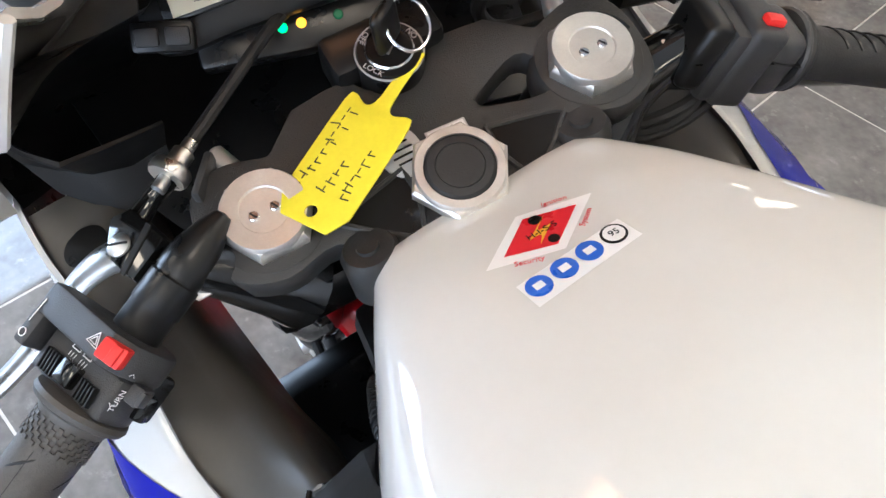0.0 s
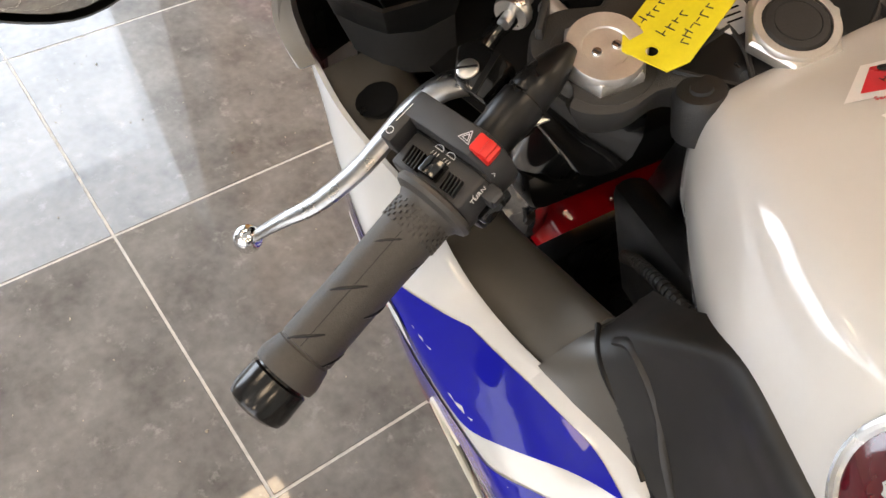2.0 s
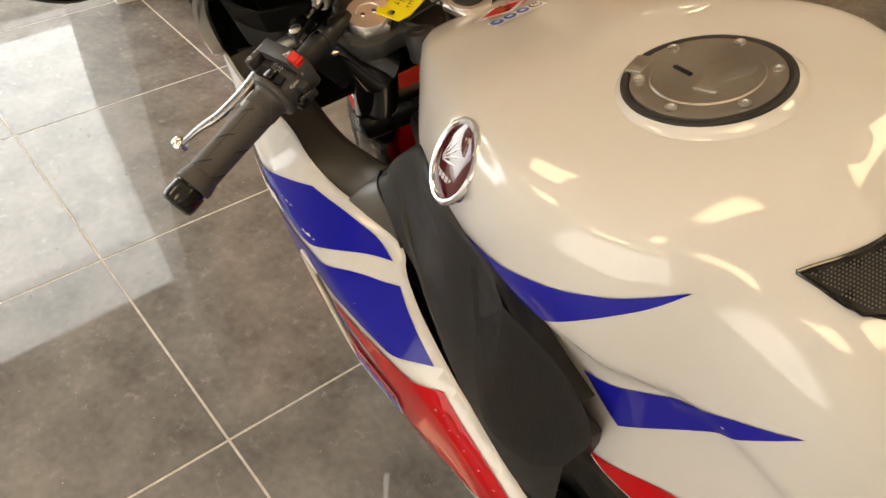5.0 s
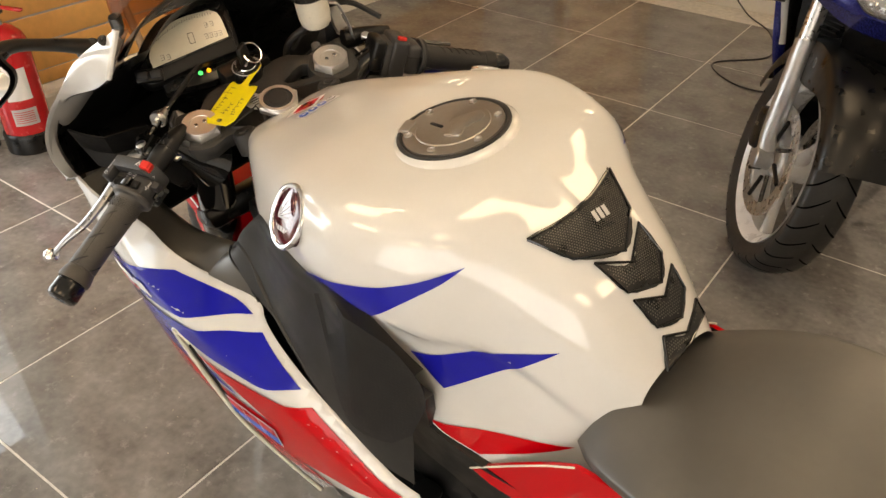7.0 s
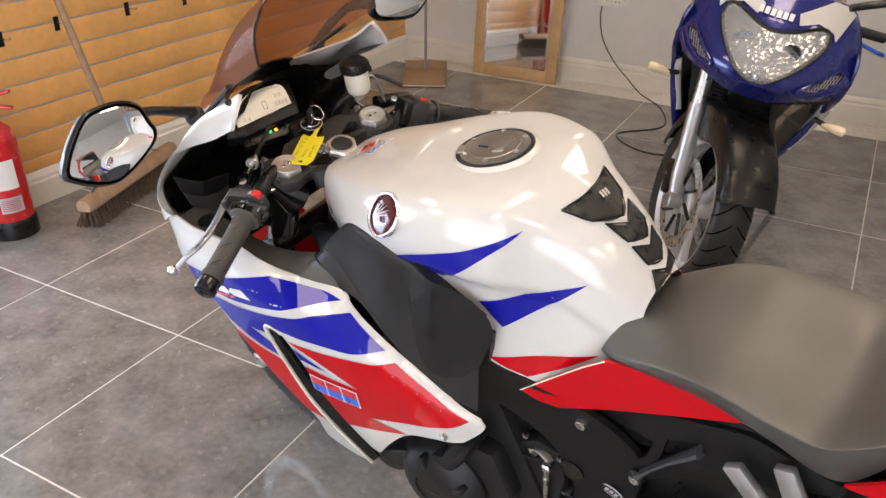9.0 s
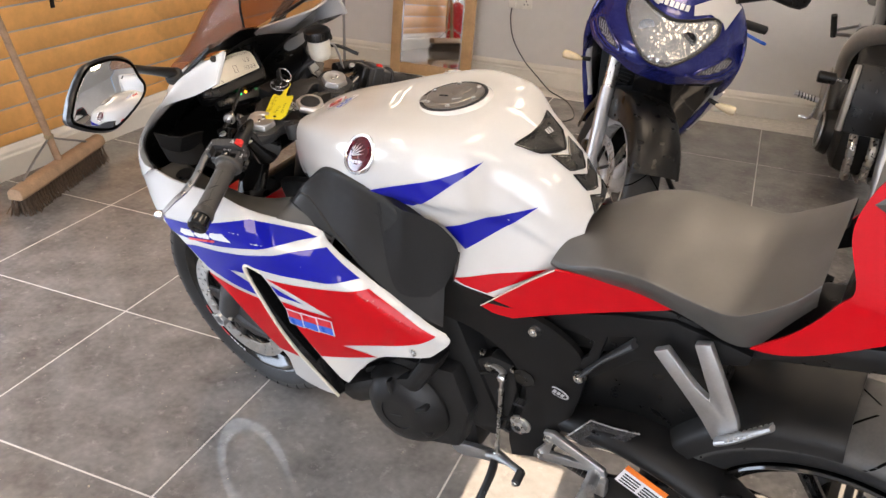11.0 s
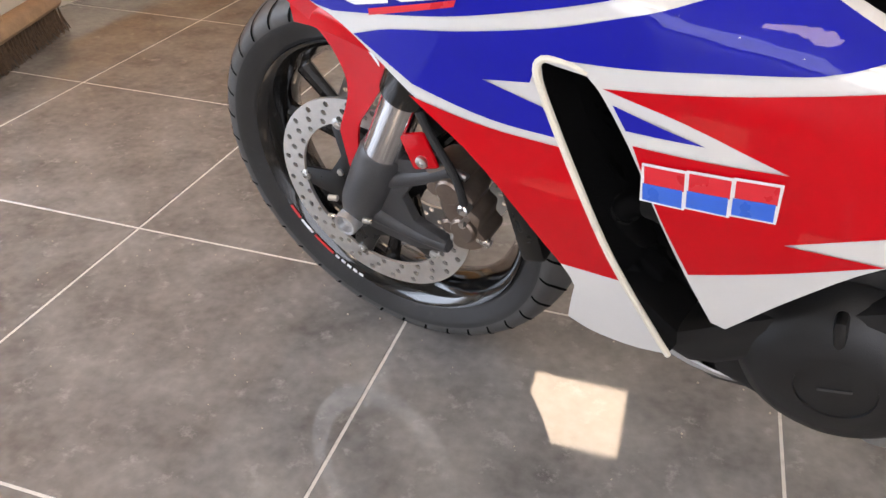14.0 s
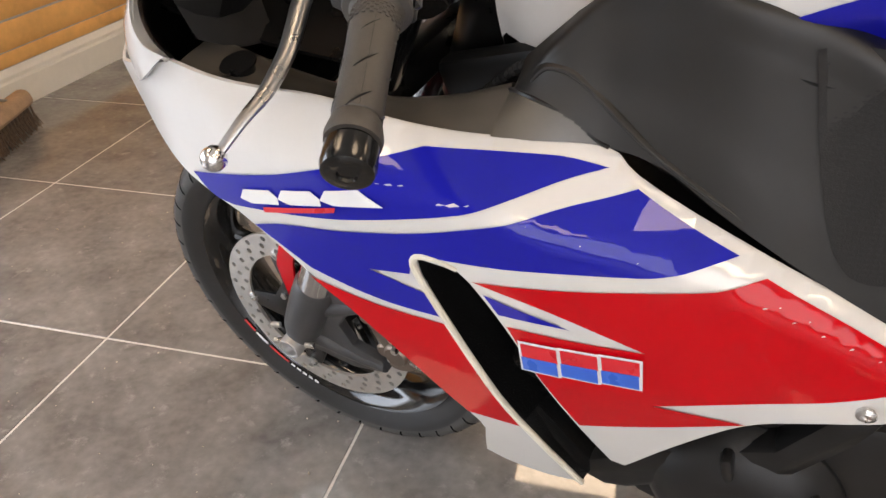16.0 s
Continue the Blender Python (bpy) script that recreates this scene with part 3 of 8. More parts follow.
for sign in (-1, 1):
    rows = [[(sign * x, y, z) for x, y, z in line] for line in (IN, OUT, MID, NOSE)]
    part("upper_cowl", thick(loft(rows, 4, 4), 0.004), WHITE, BIKE, "white upper cowl edge round the cockpit", angle=45)
    lip = [(sign * x, y, z) for x, y, z in ((0.18, -0.298, 1.036), (0.165, -0.302, 1.062), (0.15, -0.302, 1.084))]
    part("cowl_tip", tube(lip, 0.004, 8, 3), WHITE, BIKE)
    part("cowl_bolt", turned([(0.006, 0), (0.006, 0.003), (0.003, 0.004), (0, 0.002)], (sign * 0.3, -0.5, 0.8), (sign * 0.163, -0.285, 1.072), 12), DARK, BIKE)
    # dark liner inside the cockpit
    deep = [(0.11, -0.03, 0.77), (0.12, -0.03, 0.83), (0.118, -0.045, 0.855), (0.115, -0.06, 0.88), (0.105, -0.1, 0.92), (0.1, -0.15, 0.96), (0.1, -0.22, 1.01)]
    lin = [[(sign * (x - 0.004), y, z) for x, y, z in IN], [(sign * (x * 0.6 + a * 0.4), y * 0.5 + b * 0.5 + 0.01, z * 0.5 + c * 0.5) for (x, y, z), (a, b, c) in zip(IN, deep)], [(sign * x, y, z) for x, y, z in deep]]
    part("cockpit_liner", loft(lin, 4, 3), DARK, BIKE, "black cockpit liner", angle=30)
    facet = [[(0.2185, -0.128, 0.918), (0.204, -0.150, 0.909), (0.1886, -0.1669, 0.903), (0.155, -0.160, 0.893), (0.122, -0.147, 0.879)], [(0.212, -0.125, 0.885), (0.196, -0.128, 0.868), (0.180, -0.135, 0.858), (0.155, -0.140, 0.853), (0.128, -0.140, 0.856)], [(0.205, -0.128, 0.850), (0.19, -0.140, 0.838), (0.175, -0.15, 0.83), (0.155, -0.155, 0.825), (0.135, -0.15, 0.825)]]
    part("liner_facet", thick(grid([[Vector((sign * x, y, z)) for x, y, z in r] for r in facet]), 0.003), MATT, BIKE, angle=20)
    # added black filler closes the cockpit towards the front
    if sign > 0:
        part("cockpit_tub", loft([[(-x, y, z), (-x * 0.5, y + 0.03, z + 0.012), (0, y + 0.04, z + 0.015), (x * 0.5, y + 0.03, z + 0.012), (x, y, z)] for x, y, z in deep], 3, 3), DARK, BIKE, "added black sheet closing off the dark cockpit")
    # matt panel from the fairing's upper edge in to the steering
    oute = [(half_width(y - 0.012, z) - 0.0045, y, z - 0.0045) for y, z in ((-0.124, 0.846), (-0.157, 0.8355), (-0.19, 0.8275), (-0.2407, 0.8215), (-0.2874, 0.8105), (-0.3356, 0.8022), (-0.395, 0.7935))]
    inne = [(0.175, -0.124, 0.835), (0.175, -0.157, 0.825), (0.172, -0.19, 0.812), (0.166, -0.24, 0.795), (0.16, -0.287, 0.786), (0.151, -0.34, 0.792), (0.1475, -0.394, 0.811)]
    dive = [(0.155, -0.125, 0.77), (0.155, -0.157, 0.76), (0.155, -0.19, 0.74), (0.15, -0.24, 0.715), (0.145, -0.287, 0.705), (0.135, -0.34, 0.72), (0.135, -0.405, 0.75)]
    rows = [[(sign * x, y, z) for x, y, z in line] for line in (oute, inne, dive)]
    half = [[(sign * (a[0] * 0.5 + b[0] * 0.5), a[1] * 0.5 + b[1] * 0.5, a[2] * 0.5 + b[2] * 0.5 + 0.004) for a, b in zip(oute, inne)]]
    part("inner_panel", loft([rows[0]] + half + rows[1:], 4, 4), PANEL_G, BIKE, "matt dark grey inner fairing panel", angle=50)
    cup = turned([(0.0165, 0.001), (0.0165, -0.0005), (0.0135, -0.001), (0.0125, -0.010), (0, -0.0105)], (sign * 0.15, 0, 1), (sign * 0.2075, -0.167, 0.8335), 20)
    part("screw_cup", cup, DARK, BIKE)
    part("panel_screw", hexnut(0.006, 0.005, (sign * 0.2065, -0.167, 0.8265), (sign * 0.15, 0, 1)), DARK, BIKE)
# added black sheet: stands for the cockpit's darkness, hides the mudguard
part("cockpit_bulkhead", plate([(-0.19, -0.2), (-0.205, -0.09), (-0.17, 0.0), (-0.06, 0.08), (0.06, 0.08), (0.17, 0.0), (0.205, -0.09), (0.19, -0.2)][::-1], 0.004, (), Matrix.Translation((0, 0, 0.775))), DARK, BIKE, "added black sheet closing a dark gap in the cockpit")
nose_rows = []
for x, y, z in ((0.228, -0.036, 0.821), (0.232, -0.047, 0.793), (0.233, -0.066, 0.762), (0.232, -0.088, 0.740), (0.232, -0.106, 0.7285)):
    w = half_width(y, z) - 0.001
    y += 0.007
    nose_rows.append([(-w, y, z), (-w * 0.88, y + 0.024, z - 0.003), (-w * 0.4, y + 0.105, z - 0.01), (0, y + 0.135, z - 0.015), (w * 0.4, y + 0.105, z - 0.01), (w * 0.88, y + 0.024, z - 0.003), (w, y, z)])
part("nose", thick(loft(nose_rows, 3, 5), 0.003), WHITE, BIKE, "white nose panel")

# -- tinted screen
SMOKE = glass("smoked_screen", (0.74, 0.56, 0.44), mix=0.10)
srows = []
for y, w, base, top in ((0.03, 0.035, 0.925, 0.94), (-0.04, 0.06, 0.96, 0.99), (-0.14, 0.095, 1.02, 1.075), (-0.2, 0.12, 1.05, 1.13), (-0.26, 0.132, 1.08, 1.18), (-0.34, 0.128, 1.125, 1.228)):
    srows.append([(-w, y, base), (-w * 0.93, y + 0.004, base + (top - base) * 0.45), (-w * 0.6, y + 0.01, base + (top - base) * 0.85), (0, y + 0.02, top), (w * 0.6, y + 0.01, base + (top - base) * 0.85), (w * 0.93, y + 0.004, base + (top - base) * 0.45), (w, y, base)])
part("windscreen", thick(loft(srows, 5, 4), 0.003), SMOKE, BIKE, "brown smoked windscreen")
part("screen_edge", tube(srows[-1], 0.002, 6, 4), GLOSS, BIKE)

# -- tank
def tank_half(y):
    """Half outline of the tank at y: (x, z) from the middle down."""
    S = [
        (-0.352, [(0, 0.918), (0.042, 0.919), (0.068, 0.912), (0.076, 0.882), (0.075, 0.84), (0.068, 0.81)]),
        (-0.40, [(0, 0.939), (0.054, 0.938), (0.089, 0.927), (0.103, 0.885), (0.102, 0.84), (0.097, 0.805)]),
        (-0.47, [(0, 0.959), (0.061, 0.957), (0.110, 0.945), (0.134, 0.900), (0.136, 0.865), (0.128, 0.83)]),
        (-0.56, [(0, 0.98), (0.070, 0.98), (0.127, 0.968), (0.153, 0.922), (0.152, 0.868), (0.134, 0.828)]),
        (-0.65, [(0, 0.991), (0.075, 0.991), (0.136, 0.981), (0.160, 0.926), (0.152, 0.865), (0.140, 0.812)]),
        (-0.74, [(0, 1.0), (0.070, 0.996), (0.116, 0.975), (0.142, 0.910), (0.144, 0.82), (0.152, 0.732)]),
        (-0.80, [(0, 0.980), (0.050, 0.969), (0.086, 0.940), (0.106, 0.872), (0.122, 0.79), (0.138, 0.715)]),
        (-0.87, [(0, 0.932), (0.042, 0.919), (0.066, 0.888), (0.083, 0.834), (0.098, 0.78), (0.11, 0.725)]),
        (-0.93, [(0, 0.855), (0.024, 0.850), (0.040, 0.838), (0.052, 0.808), (0.064, 0.77), (0.078, 0.745)]),
    ]
    ys = [s[0] for s in S]
    return [(ease(y, ys, [s[1][i][0] for s in S]), ease(y, ys, [s[1][i][1] for s in S])) for i in range(6)]


def tank_mid(y):
    """How far the tank's middle lies to the right of the bike's."""
    return ease(y, [-0.352, -0.45, -0.65, -0.80, -0.93], [0.0, 0.001, 0.017, 0.024, 0.022])


def tank_skin(y, n=5):
    """Half outline round the tank's own middle, with the knee recess under the flank's crease."""
    line = [(v.x, v.y) for v in catmull([(x, z, 0) for x, z in tank_half(y)], n)]
    grow = 1 + tank_mid(y) / max(x for x, z in line)
    zc = ease(y, [-0.50, -0.58, -0.66, -0.75, -0.84, -0.92], [0.868, 0.884, 0.897, 0.889, 0.855, 0.80])
    deep = ease(y, [-0.50, -0.57, -0.66, -0.76, -0.86, -0.93], [0.0, 0.007, 0.012, 0.011, 0.007, 0.0])
    out = []
    for x, z in line:
        t = min(1.0, max(0.0, (zc - z) / 0.02))
        out.append((x * grow - deep * t * t * (3 - 2 * t), z))
    return out


def tank_at(off=0.0, sign=-1):
    """Lays a side-view place (y, z) onto the tank's flank."""

    def place(y, z):
        prof = tank_skin(y, 9)
        for (x0, z0), (x1, z1) in zip(prof, prof[1:]):
            if z0 >= z >= z1 and z0 > z1:
                nz = (x1 - x0) / max(1e-5, math.hypot(x1 - x0, z0 - z1))
                nx = (z0 - z1) / max(1e-5, math.hypot(x1 - x0, z0 - z1))
                return Vector((tank_mid(y) + sign * (x0 + (x1 - x0) * (z0 - z) / (z0 - z1) + off * nx), y, z + off * nz))
        x, zz = prof[0] if z > prof[0][1] else prof[-1]
        return Vector((tank_mid(y) + sign * (x + off), y, z))

    return place


def tank_top(off=0.0):
    """Lays a plan place (x, y) onto the tank's top."""

    def place(x, y):
        prof = tank_skin(y, 9)
        for (x0, z0), (x1, z1) in zip(prof, prof[1:]):
            if x0 <= abs(x) <= x1 and x1 > x0:
                return Vector((x + tank_mid(y), y, z0 + (z1 - z0) * (abs(x) - x0) / (x1 - x0) + off))
        return Vector((x + tank_mid(y), y, prof[0][1] + off))

    return place


rows = []
for k in range(73):
    y = -0.352 - 0.578 * k / 72
    rows.append([Vector((x, y, z)) for x, z in tank_skin(y, 9)])
front = [[Vector((x * 0.97, -0.347, z - 0.006)) for x, z in tank_skin(-0.352, 9)], [Vector((x * 0.8, -0.345, z - 0.03)) for x, z in tank_skin(-0.352, 9)]]
tank_bm = mirrored(grid(front[::-1] + rows))
for v in tank_bm.verts:
    v.co.x += tank_mid(v.co.y)
tank = part("fuel_tank", tank_bm, WHITE, BIKE, "glossy white tank cover", angle=60)

def tank_decal(name, poly, material, off=0.0012, sign=-1, label="", step=0.008, parent=None, d=0.0):
    return part(name, draped(smooth_poly(poly), tank_at(off, sign), step, d), material, parent or tank, label, angle=60)


def top_decal(name, poly, material, off=0.0012, label="", step=0.008, parent=None, d=0.0):
    return part(name, draped(smooth_poly(poly), tank_top(off), step, d), material, parent or tank, label, angle=60)


SPIKES = [
    ("blue_spike", [(-0.585, 0.886, C), (-0.625, 0.906), (-0.67, 0.924), (-0.715, 0.936), (-0.745, 0.946), (-0.778, 0.957, C), (-0.765, 0.944), (-0.745, 0.930), (-0.71, 0.902), (-0.668, 0.872, C), (-0.625, 0.868)], BLUE),
    ("blue_spike", [(-0.724, 0.843, C), (-0.79, 0.863), (-0.863, 0.882, C), (-0.82, 0.848), (-0.758, 0.803, C)], BLUE),
    ("red_wedge", [(-0.735, 0.743, C), (-0.819, 0.762), (-0.89, 0.776, C), (-0.847, 0.749), (-0.796, 0.721, C), (-0.76, 0.732)], RED),
]
for n, q, m in SPIKES:
    for sign in (-1, 1):
        tank_decal(n, q, m, sign=sign)

# oval badge in a chrome ring on each flank
BRIGHT = mat("satin_chrome", (0.80, 0.80, 0.79), 0.26, 1.0, vary=0.05)
BADGE_RED = mat("dark_red_badge", (0.075, 0.004, 0.01), 0.08, vary=0.1, coat=1.0)
for sign in (-1, 1):
    T = tank_at(0.0, sign)
    o = T(-0.570, 0.944)
    along = (T(-0.585, 0.944) - T(-0.555, 0.944)).normalized()
    rise = (T(-0.570, 0.954) - T(-0.570, 0.934)).normalized()
    M = frame_on(o, along, rise)
    if (M.col[2].xyz).x * sign < 0:
        M = frame_on(o, -along, rise)
    M = M @ pose(0, 0.004, 0.0005, -14, 0, 12)
    disc = turned([(0.0, 0.0045), (0.014, 0.0040), (0.025, 0.0026), (0.031, 0.0008), (0.031, -0.016)], (0, 0, 1), (0, 0, 0), 44)
    disc.transform(M)
    bdg = part("tank_badge", disc, BADGE_RED, tank, "dark red round badge in a chrome ring")
    hoop = [M @ Vector((0.0322 * math.cos(2 * math.pi * k / 44), 0.0322 * math.sin(2 * math.pi * k / 44), 0.0)) for k in range(44)]
    part("badge_ring", tube(hoop + hoop[:1], 0.0030, 10, 1, caps=False), BRIGHT, bdg, "chrome ring")
    lift = lambda u, v: M @ Vector((u, v, 0.0049 - 4.3 * (u * u + v * v)))
    root = (-0.0150, -0.0050)
    for ang, ln in ((74, 0.024), (56, 0.029), (40, 0.032), (25, 0.033), (11, 0.030)):  # a wing of tapering feathers
        c, q = math.cos(radians(ang)), math.sin(radians(ang))
        quad = [(root[0] + c * a - q * w, root[1] + q * a + c * w) for a, w in ((0.003, -0.0005), (ln * 0.6, -0.0011), (ln, 0.0), (ln * 0.6, 0.0011), (0.003, 0.0005))]
        part("badge_feather", draped(quad, lift, 0.004), SILVER, bdg)
    for k in range(5):  # plain blocks below the wing
        u = -0.0150 + 0.0064 * k
        part("badge_block", draped([(u, -0.0165), (u + 0.0049, -0.0165), (u + 0.0049, -0.0115), (u, -0.0115)], lift, 0.004), SILVER, bdg)

# filler cap
CAPC = Vector((0.020, -0.656, 0.996))
CAPN = Vector((0, 0.14, 1)).normalized()
CAP_ALLOY = mat("cap_alloy", (0.36, 0.335, 0.30), 0.38, 0.85, vary=0.1, bump=0.15, bscale=900)
cap = part("filler_cap", turned([(0.0, 0.004), (0.0345, 0.004), (0.0355, 0.003), (0.0365, 0.0032), (0.0475, 0.002), (0.0485, -0.004)], CAPN, CAPC, 48), CAP_ALLOY, BIKE, "brushed alloy filler cap with a lock")
part("cap_gasket", turned([(0.0478, 0.0), (0.0505, 0.0022), (0.0535, 0.0015), (0.0545, -0.006), (0.0478, -0.006)], CAPN, CAPC, 48, closed=True), RUBBER, cap, "black rubber ring")
boss = part("filler_boss", turned([(0.0535, -0.006), (0.0536, 0.0), (0.0552, -0.0006), (0.060, -0.0045), (0.065, -0.012)], CAPN, CAPC, 64), WHITE, BIKE, angle=60)
T3 = aim(CAPN)
for k in range(6):
    a = radians(60 * k + 20)
    at = CAPC + T3 @ Vector((0.0415 * math.cos(a), 0.0415 * math.sin(a), 0.003))
    bolt = part("cap_bolt", turned([(0.0038, 0), (0.0038, 0.0016), (0.0022, 0.0018), (0.0018, 0.0006), (0, 0.0006)], CAPN, at, 14), STEEL, cap)
flap = plate(smooth_poly([(-0.028, 0.008), (-0.02, 0.02), (0.0, 0.016, C), (0.012, 0.022), (0.018, 0.008, C), (0.006, 0.004), (-0.004, -0.006), (-0.016, -0.002)]), 0.0025, (), Matrix.Translation(CAPC + CAPN * 0.003) @ T3.to_4x4(), 0.0008)
part("cap_flap", flap, CAP_ALLOY, cap)
part("key_slot", box(0.003, 0.016, 0.002, CAPC + T3 @ Vector((0.008, -0.013, 0.0042)), 0.0004, T3), DARK, cap)
part("hinge", box(0.02, 0.012, 0.004, CAPC + T3 @ Vector((0.02, -0.042, 0.002)), 0.001, T3 @ rot(0, 0, 25)), CAP_ALLOY, cap)

for ob in (cap, boss):
    ob.matrix_basis = Matrix.Translation(CAPC) @ Matrix.Scale(1.12, 4) @ Matrix.Translation(-CAPC)

# carbon-look tank pads
PAD = mat("carbon_pad", (0.010, 0.0098, 0.0094), 0.3, vary=0.3, scale=60, spec=0.35)
PADW = mat("pad_weave", (0.085, 0.08, 0.07), 0.4, vary=0.3, scale=120)


def pad(poly, x0=0.0):
    q = [(x + x0, y) for x, y in poly]
    p = top_decal("tank_pad", [(x, y) for x, y in q], PAD, 0.0022, "glossy carbon-weave tank pad", 0.008)
    # domed glossy rim
    P = tank_top(0.0030)
    edge = [P(*v) for v in q]
    part("pad_rim", tube(edge + edge[:1], 0.0015, 8, 1, caps=False), GLOSS, p)
    # raised weave, row by row
    bm = bmesh.new()
    P = tank_top(0.0027)
    y = min(v[1] for v in q)
    row = 0
    while y < max(v[1] for v in q):
        x = min(v[0] for v in q) + (0.0014 if row % 2 else 0)
        while x < max(v[0] for v in q):
            if all(inside((x + dx, y + dy), q) for dx, dy in ((-0.003, 0), (0.003, 0), (0, 0.003), (0, -0.003))):
                vs = [bm.verts.new(P(x + dx, y + dy)) for dx, dy in ((-0.00085, 0), (0, -0.0007), (0.00085, 0), (0, 0.0007))]
                bm.faces.new(vs)
            x += 0.0028
        y += 0.0017
        row += 1
    if len(bm.faces):
        tagged(part("weave", bm, PADW, p), kind="stuff")
    return p


p0 = pad(smooth_poly([(-0.06, -0.805, C), (-0.03, -0.8135), (0, -0.8165), (0.03, -0.811), (0.06, -0.801, C), (0.0435, -0.839, C), (0.006, -0.863, C), (-0.04, -0.841, C)]))
for k in range(3):
    part("pad_mark", draped([(0.002 + 0.007 * k, -0.826), (0.007 + 0.007 * k, -0.826), (0.005 + 0.007 * k, -0.835), (0.000 + 0.007 * k, -0.835)], tank_top(0.0036), 0.005), SILVER, p0)
for chevron in ([(-0.027, -0.854, C), (0.0034, -0.8718, C), (0.0402, -0.851, C), (0.042, -0.8766, C), (0.0215, -0.8925, C), (-0.017, -0.8836, C)], [(-0.016, -0.8897, C), (0.0166, -0.9003, C), (0.0449, -0.8865, C), (0.0455, -0.902, C), (0.0224, -0.916, C), (-0.0086, -0.9108, C)], [(-0.008, -0.9172, C), (0.0197, -0.9249, C), (0.0545, -0.9096, C), (0.0575, -0.918, C), (0.0143, -0.9320, C), (-0.024, -0.9345, C)]):
    pad(smooth_poly(chevron))

# warning labels on the tank's nose
st = top_decal("warning_label", [(-0.0357, -0.4052, C), (-0.0043, -0.3839, C), (0.0301, -0.398, C), (-0.0017, -0.4192, C)], MARK_W, 0.001, "diamond warning label, red with a yellow flash")
top_decal("label_field", [(-0.0249, -0.404, C), (-0.0034, -0.3885, C), (0.0198, -0.3995, C), (-0.0026, -0.4147, C)], MARK_R, 0.0014, parent=st)
YEL = mat("yellow_print", (0.8, 0.45, 0.03), 0.4, vary=0.05)
top_decal("label_flash", [(0.0052, -0.3938, C), (-0.0034, -0.4006), (0.0035, -0.4014, C), (-0.0086, -0.4097, C), (-0.0043, -0.4044), (-0.0103, -0.4037, C)], YEL, 0.0018, parent=st)
top_decal("label_dot", ring(0.0034, 10, (0.0, -0.3938)), DARK, 0.0017, parent=st)
top_decal("label_dot", ring(0.0028, 10, (-0.0017, -0.4105)), DARK, 0.0017, parent=st)
st2 = top_decal("fuel_label", [(-0.0316, -0.4227, C), (0.0262, -0.4207, C), (0.0272, -0.4358, C), (-0.031, -0.4388, C)], MARK_W, 0.001, "clear label with four round signs")
for k in range(4):
    c = (-0.024 + 0.0142 * k, -0.4292 + 0.0007 * k)
    top_decal("sign_disc", ring(0.0062, 16, c), MARK_B if k < 3 else DARK, 0.0014, parent=st2, step=0.005)
    top_decal("sign_mark", [(c[0] - 0.0025, c[1] + 0.002, C), (c[0] + 0.0025, c[1] + 0.002, C), (c[0] + 0.0025, c[1] - 0.002, C), (c[0] - 0.0025, c[1] - 0.002, C)] if k < 3 else ring(0.005, 14, c), MARK_W, 0.0018, parent=st2, step=0.005)


def lettering(name, text, size, material, m, parent, label=""):
    """Flat letters as a mesh."""
    cu = bpy.data.curves.new(name, "FONT")
    cu.body, cu.size, cu.extrude, cu.align_x, cu.align_y = text, size, 0.0001, "CENTER", "CENTER"
    ob = bpy.data.objects.new(name, cu)
    scene.collection.objects.link(ob)
    dg = bpy.context.evaluated_depsgraph_get()
    me = bpy.data.meshes.new_from_object(ob.evaluated_get(dg))
    bpy.data.objects.remove(ob)
    me.transform(m)
    me.materials.clear()
    me.materials.append(material)
    out = new(name, me)
    out.parent = parent
    if label:
        out["label"] = label
    return out


TT = tank_top(0.002)
up_slope = lambda x, y: (TT(x, y + 0.01) - TT(x, y - 0.01)).normalized()
for text, (x, y), (dx, dy), s in (("Ignition", (0.0142, -0.3896), (0.04, -0.0165), 0.0043), ("Security", (-0.0185, -0.4147), (0.037, -0.018), 0.0043), ("System", (0.0168, -0.4101), (0.037, 0.026), 0.0043), ("H-I-S-S", (-0.0026, -0.4025), (0.052, -0.004), 0.0056)):
    o = TT(x, y)
    rt = TT(x + dx * 0.1, y + dy * 0.1) - TT(x - dx * 0.1, y - dy * 0.1)
    lettering("lettering", text, s, MARK_R if s < 0.005 else DARK, frame_on(o, rt, up_slope(x, y)), st)
lettering("lettering", "95", 0.0052, DARK, frame_on(TT(0.0186, -0.4271) + Vector((0, 0, 0.0004)), (1, -0.05, 0), up_slope(0.02, -0.42)), st2)

# -- frame, covers
COVER_T, COVER_G = [0, 0.2, 0.4, 0.62, 0.82, 1], [0, -0.001, -0.003, -0.002, 0, 0]


def cover_ends(y):
    """The cover's edge along the fairing and its edge under the tank, as (x, z)."""
    za = ease(y, [-0.36, -0.49, -0.60, -0.69, -0.76], [0.794, 0.786, 0.734, 0.682, 0.644])
    zb = ease(y, [-0.385, -0.42, -0.47, -0.53, -0.60, -0.657, -0.755], [0.810, 0.842, 0.890, 0.902, 0.886, 0.862, 0.803])
    return (half_width(y, za) - 0.003, za), (max(cover_width(y, zb) + 0.001, ease(y, [-0.394, -0.43, -0.475], [0.1475, 0.15, 0.12]), 0.004 - tank_at(0.0, -1)(y, zb).x), zb)


def slope_width(y, z):
    (xa, za), (xb, zb) = cover_ends(y)
    t = (z - za) / (zb - za)
    return xa + (xb - xa) * t


def knee_width(y, z):
    """The knee panel lies over the cover below and the tank's flank above."""
    return max(slope_width(y, z), 0.002 - tank_at(0.0, -1)(y, z).x)


